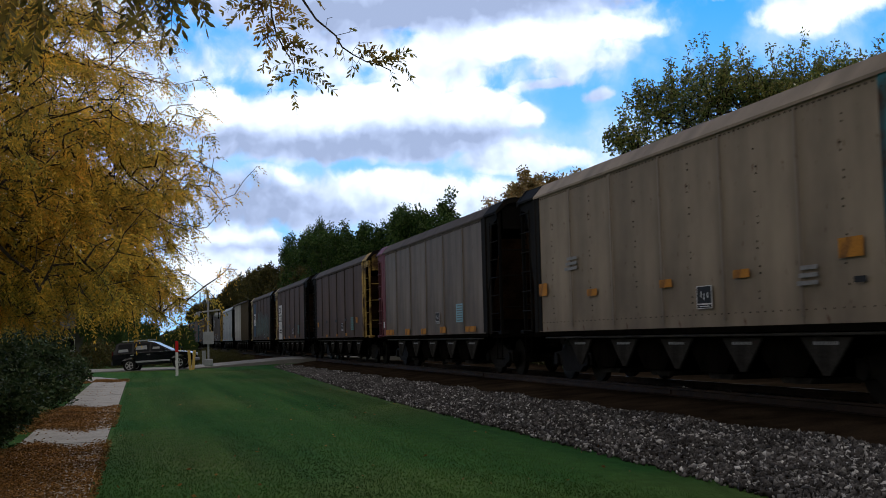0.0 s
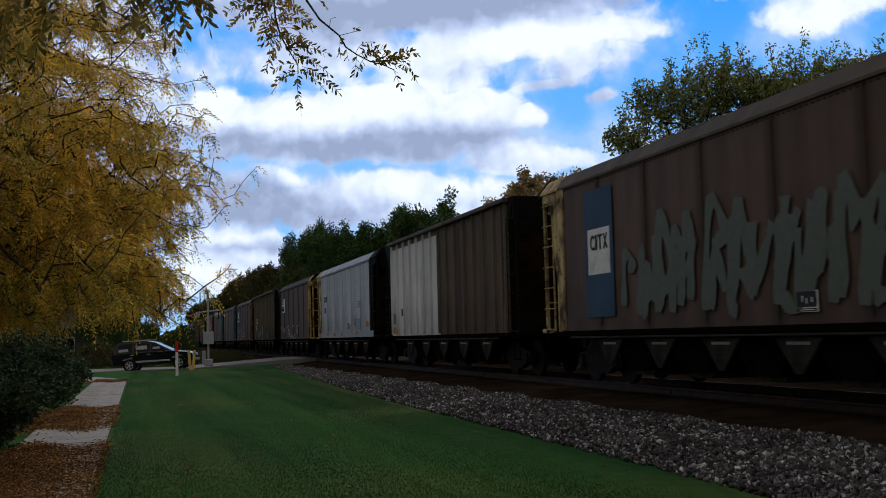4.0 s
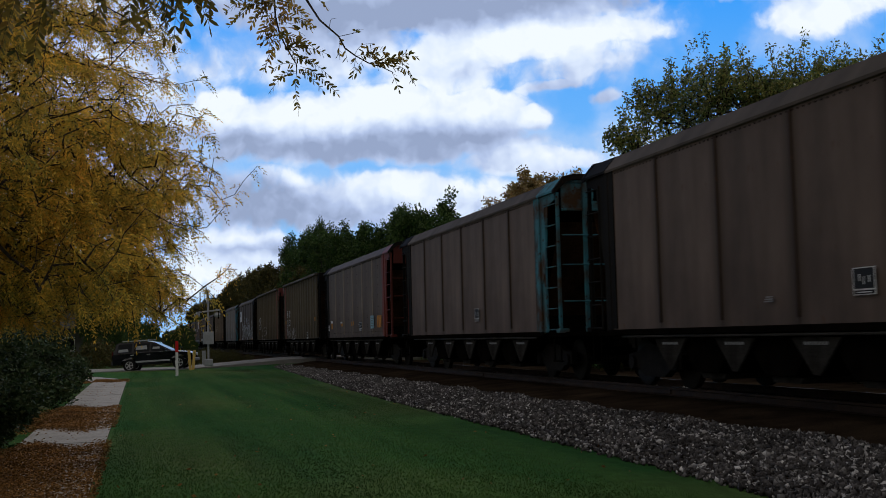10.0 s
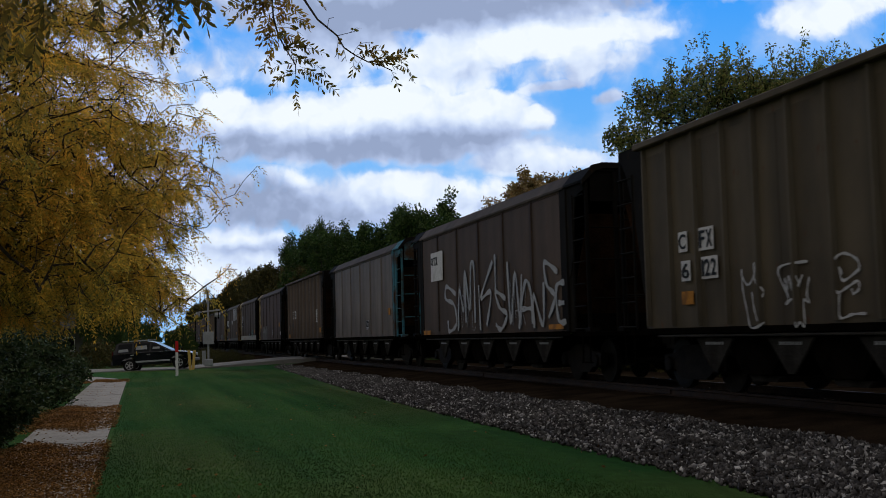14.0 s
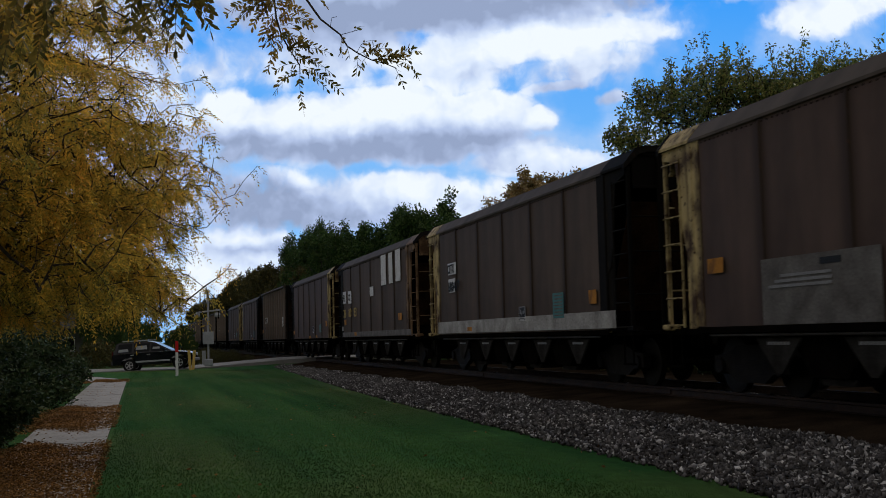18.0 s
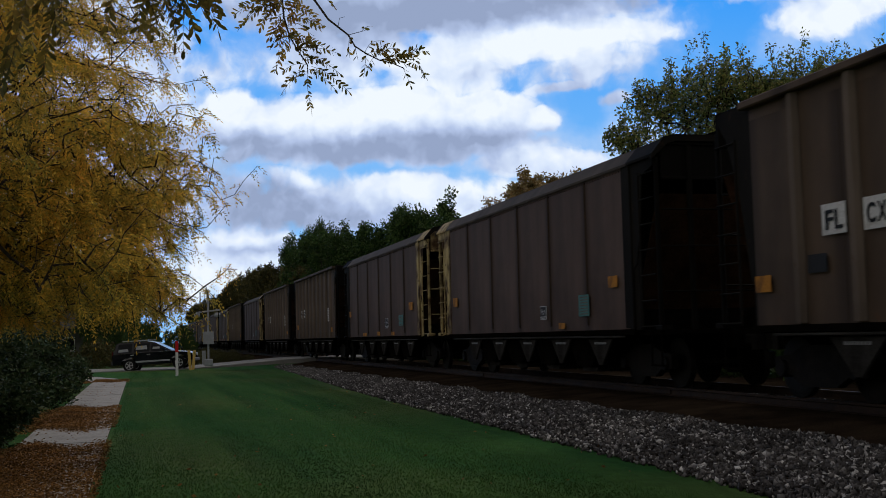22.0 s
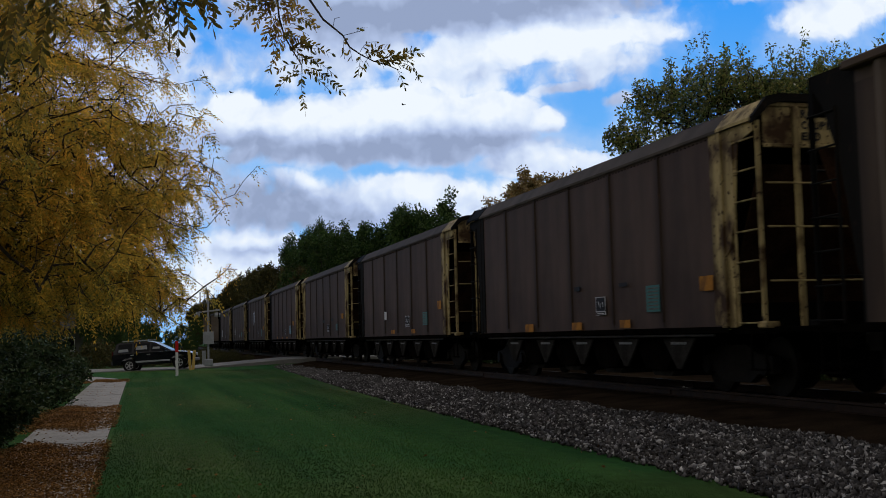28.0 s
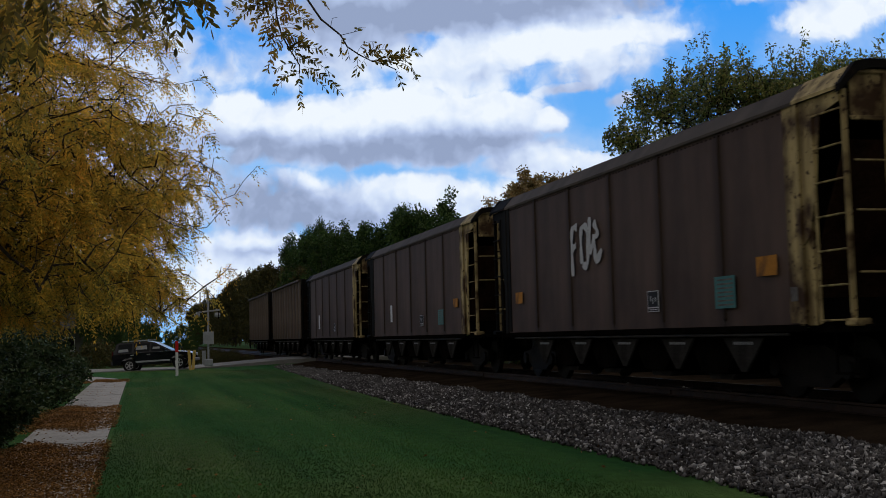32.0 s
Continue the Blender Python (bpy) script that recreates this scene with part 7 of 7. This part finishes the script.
def chips(rng, n, place, size):
    """Loose broken stones, each a rough eight-sided lump."""
    at = place(n)
    k = size * rng.uniform(0.55, 1.35, (n, 1, 1)) * rng.uniform(0.6, 1.2, (n, 1, 3))
    base = np.array([(1, 0, 0), (0, 1, 0), (-1, 0, 0), (0, -1, 0), (0, 0, 0.62), (0, 0, -0.62)])[None] * k
    base += rng.normal(size=base.shape) * size * 0.26
    # tumbled: each lies on a side of its own
    q = unit(rng.normal(size=(n, 4)))
    w, u = q[:, :1, None], q[:, None, 1:]
    u = np.broadcast_to(u, base.shape)
    cross = np.cross(u, base)
    v = base + 2 * (w * cross + np.cross(u, cross)) + at[:, None]
    tri = np.array([(0, 1, 4), (1, 2, 4), (2, 3, 4), (3, 0, 4), (1, 0, 5), (2, 1, 5), (3, 2, 5), (0, 3, 5)])
    f = (np.arange(n)[:, None, None] * 6 + tri[None]).reshape(-1, 3)
    me = bpy.data.meshes.new("stones")
    me.vertices.add(n * 6)
    me.vertices.foreach_set("co", v.astype(np.float32).ravel())
    me.loops.add(len(f) * 3)
    me.loops.foreach_set("vertex_index", f.astype(np.int32).ravel())
    me.polygons.add(len(f))
    me.polygons.foreach_set("loop_start", np.arange(0, len(f) * 3, 3, dtype=np.int32))
    me.materials.append(STONES)
    me.update(calc_edges=True)
    return me


def shoulder_height(x):
    return np.interp(x, [6.15, 7.2, 8.35, 8.9, 12.0], [0.03, 0.14, 0.23, RAIL - 0.16, RAIL - 0.16])


def ballast_stones():
    rng = np.random.default_rng(6)

    def near(n):
        y = 7 + 57 * rng.random(n) ** 1.5
        e = grass_edge(y)
        u = rng.random(n) ** 0.9
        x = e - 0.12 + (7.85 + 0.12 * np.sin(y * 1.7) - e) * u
        return np.stack([x, y, np.interp(6.15 + 2.75 * (x - e) / (8.9 - e), [6.15, 7.2, 8.35, 8.9], [0.03, 0.14, 0.23, RAIL - 0.16]) + rng.uniform(0.0, 0.03, n)], 1)

    def bed(n):
        y = 7 + 70 * rng.random(n) ** 1.3
        x = rng.uniform(9.75, 12.2, n)
        return np.stack([x, y, shoulder_height(x) + rng.uniform(0.0, 0.02, n)], 1)

    thing("ballast_stones", "grey crushed stones along the track", "stones", kind="stuff", me=chips(rng, 56000, near, 0.032))
    thing("ballast_stones", "dark stones between the sleepers", "stones", kind="stuff", me=chips(rng, 5000, bed, 0.034))


ballast_stones()


def grass_blades():
    rng = np.random.default_rng(14)
    n = 150000
    y = 9.0 + 54.5 * rng.random(n) ** 2.0
    x = -0.45 + (grass_edge(y) + 0.52) * rng.random(n)
    at = np.stack([x, y, np.full(n, -0.005)], 1)
    d = np.stack([rng.normal(0, 0.35, n), rng.normal(0, 0.35, n), np.ones(n)], 1)
    thing("grass", "short dark green mown grass", "grass", kind="stuff", me=quads("grass", leaves(rng, at, d, 0.024, 0.010), 4, BLADES))


grass_blades()


def litter():
    rng = np.random.default_rng(15)
    n = 120000
    y = 7 + 43 * rng.random(n) ** 1.4
    x = np.minimum(-1.4 + rng.normal(0, 0.55, n), -0.42 - np.abs(rng.normal(0, 0.1, n)))
    # drifts: thick in some stretches of the path, thin on the bare slabs between
    wob = y + 0.5 * np.sin(x * 5) + rng.normal(0, 0.35, n)
    thick = np.where((wob < 17.7) | ((wob > 20.9) & (wob < 28.2)) | ((wob > 46) & (wob < 49)), 1.0, 0.006)
    keep = rng.random(n) < thick
    x, y = x[keep], y[keep]
    at = np.stack([x, y, np.where((x > -1.78) & (x < -0.5), 0.034, 0.012) + rng.uniform(0, 0.012, len(x))], 1)
    d = np.stack([rng.normal(size=len(x)), rng.normal(size=len(x)), rng.normal(0, 0.15, len(x))], 1)
    thing("fallen_leaves", "small brown and orange fallen leaves on the path", "leaves", kind="stuff", me=quads("fallen_leaves", leaves(rng, at, d, 0.042, 0.02), 4, LITTER))
    m = 130
    at = np.stack([rng.uniform(-0.4, 6, m), 10.5 + 30 * rng.random(m) ** 1.5, rng.uniform(0.03, 0.05, m)], 1)
    thing("fallen_leaves", "scattered pale fallen leaves on the lawn", "leaves", kind="stuff", me=quads("fallen_leaves", leaves(rng, at, rng.normal(size=(m, 3)) * np.array([1, 1, 0.2]), 0.06, 0.03), 4, LITTER))


litter()


def sleepers():
    me = Solid().box(-1.3, 1.3, -0.115, 0.115, RAIL - 0.36, RAIL - 0.165, 0.015).mesh("sleeper", SLEEPER)
    t = thing("sleepers", "weathered brown timber sleepers under the rails", "sleepers", kind="structure")
    for i in range(240):
        y = 4.0 + i * 0.54
        if not 63.4 < y < 71.2:
            part("sleeper", me, t, at=pose(TRACK_X, y, 0.0, 0, 0, 0.4 * math.sin(i * 7.3)))


sleepers()


# ---- two small birds that flit over the wood near the end ----
FEATHER = rough("dark_feathers", (0.02, 0.018, 0.016), (0.05, 0.045, 0.04), 8.0, 60.0, 0.8)


def bird():
    b = thing("bird", "small dark bird flying over the wood", "bird", group="flying birds")
    part("body", Solid().lathe([(-0.06, 0.004), (-0.035, 0.018), (0.0, 0.022), (0.035, 0.017), (0.06, 0.012), (0.07, 0.003)], 1, (0, 0, 0), 8).mesh("body", FEATHER), b)
    part("tail", Solid().prism([(-0.01, -0.055), (0.01, -0.055), (0.02, -0.1), (-0.02, -0.1)], 2, -0.004, 0.004).mesh("tail", FEATHER), b)
    for side in (-1, 1):
        part("wing", Solid().prism([(0, 0.028), (0, -0.02), (side * 0.07, -0.028), (side * 0.12, -0.042), (side * 0.063, 0.032)], 2, -0.003, 0.005).mesh("wing", FEATHER), b, at=pose(side * 0.02, 0, 0.01, 0, -18 * side, 0))
    return b


BIRDS = [bird(), bird()]


def flight(points, rest, end):
    """Rows for a bird from a perch, past points (time, across, down from the view's middle, in thousandths of its distance) to another perch."""
    rows = [(0.0, pose(*rest)), (26.0, pose(*rest))]
    for i, (t, u, v) in enumerate(points):
        at = STAND @ Vector((u * 0.045, -v * 0.045, -45.0))
        rows.append((t, pose(*at, 25 * math.sin(i * 2.1), 35 * math.sin(i * 1.7), 60 + 25 * math.sin(i * 1.3))))
    return rows + [(31.0, pose(*end)), (32.0, pose(*end))]


# ---- the motions ----
def motions():
    for c, passes in CARS:
        rows = []
        for t in (0.0, 32.0):
            rows.append((t, pose(TRACK_X, SPEED * (passes - t) - 2.35 - HALF, RAIL)))
        walk(c, rows)
    # wheels: one turning record for each of the two places in a truck
    for place in (-0.9, 0.9):
        mates = [w for w, y in WHEELS if y == place]
        rows = [(i / FPS, pose(0, place, 0.46, math.degrees(SPEED * i / FPS / 0.46))) for i in range(32 * FPS + 1)]
        walk(mates[0], rows)
        keys = mates[0].animation_data
        for w in mates[1:]:
            w.rotation_mode = "QUATERNION"
            w.animation_data_create()
            w.animation_data.action = keys.action
            w.animation_data.action_slot = keys.action_slot
    side = Vector((math.cos(_a), -math.sin(_a), 0))
    for ob, rows in ((backdrop, [(t, Matrix.Translation(SKY_FOOT + side * (DRIFT * t) + Vector((0, 0, -0.42 * t))) @ Matrix.Rotation(SKY_YAW, 4, "Z")) for t in (0.0, 32.0)]),):
        walk(ob, rows)
    sway = [(t, Matrix.Translation(BRANCH_AT + Vector((dx, 0, 0))) @ pose(0, 0, 0, 0.5 * math.sin(t * 1.9), 0, -HEADING) @ pose(0, 0, 0, 0, a, 0)) for t, dx, a in (
        (0, -0.013, 0.0), (1, -0.007, 0.17), (2, -0.005, 0.0), (3, 0.000, -0.33), (3.5, 0.000, -0.33), (5.5, 0.007, -0.33), (6.5, 0.007, -0.83), 
        (7.5, 0.015, -1.0), (8, 0.022, -0.5), (8.5, 0.007, 0.17), (9, 0.015, -0.5), (9.5, 0.007, 0.17), (10, 0.007, 1.16), (10.5, -0.005, 1.49), 
        (11, -0.028, 3.81), (11.5, -0.015, 2.99), (12, -0.035, 2.99), (12.5, -0.033, 2.49), (13, -0.010, 0.66), (13.5, 0.000, 0.0), (14.5, -0.013, 0.0), 
        (16.5, -0.005, -0.5), (17, -0.013, -0.5), (17.5, -0.013, -1.0), (18, 0.000, -1.49), (18.5, 0.000, -1.82), (19, 0.013, -1.99), (19.5, 0.007, -1.33), 
        (20, -0.005, -0.33), (20.5, 0.013, -0.83), (21, 0.020, -1.49), (21.5, 0.043, -1.99), (22, 0.035, -1.49), (22.5, 0.005, 0.0), (23, 0.022, -1.99), 
        (23.5, 0.013, -2.65), (24, 0.022, -1.16), (24.5, 0.013, -1.99), (25, -0.007, -1.33), (25.5, 0.007, -1.33), (27.5, 0.020, -0.5), (28.5, 0.013, -0.83), 
        (29, 0.028, -1.99), (29.5, 0.015, -1.82), (30.5, 0.015, -1.49), (31, 0.007, -0.5), (32, 0.007, -0.5))]
    walk(swinging_branch, sway)
    # perched in the neighbouring tree, over the wood, then down among the trees
    walk(BIRDS[0], flight([(28.2, -15, -125), (28.4, 5, -120), (28.6, 30, -128), (28.8, 62, -118), (29.0, 30, -112), (29.2, 27, -107), (29.4, -30, -71), (29.6, -45, -30)], (-3.4, 2.2, 6.0), (27.0, 118.0, 9.0)))
    walk(BIRDS[1], flight([(28.4, -150, -130), (28.7, -122, -106), (28.8, -115, -101), (28.9, -103, -89), (29.0, -88, -80), (29.2, -80, -61), (29.3, -79, -46), (29.6, -58, -37), (29.8, -50, -20)], (-3.0, 2.6, 6.2), (27.0, 140.0, 9.0)))


DRIFT = 1.97  # metres a second across the far sky
motions()
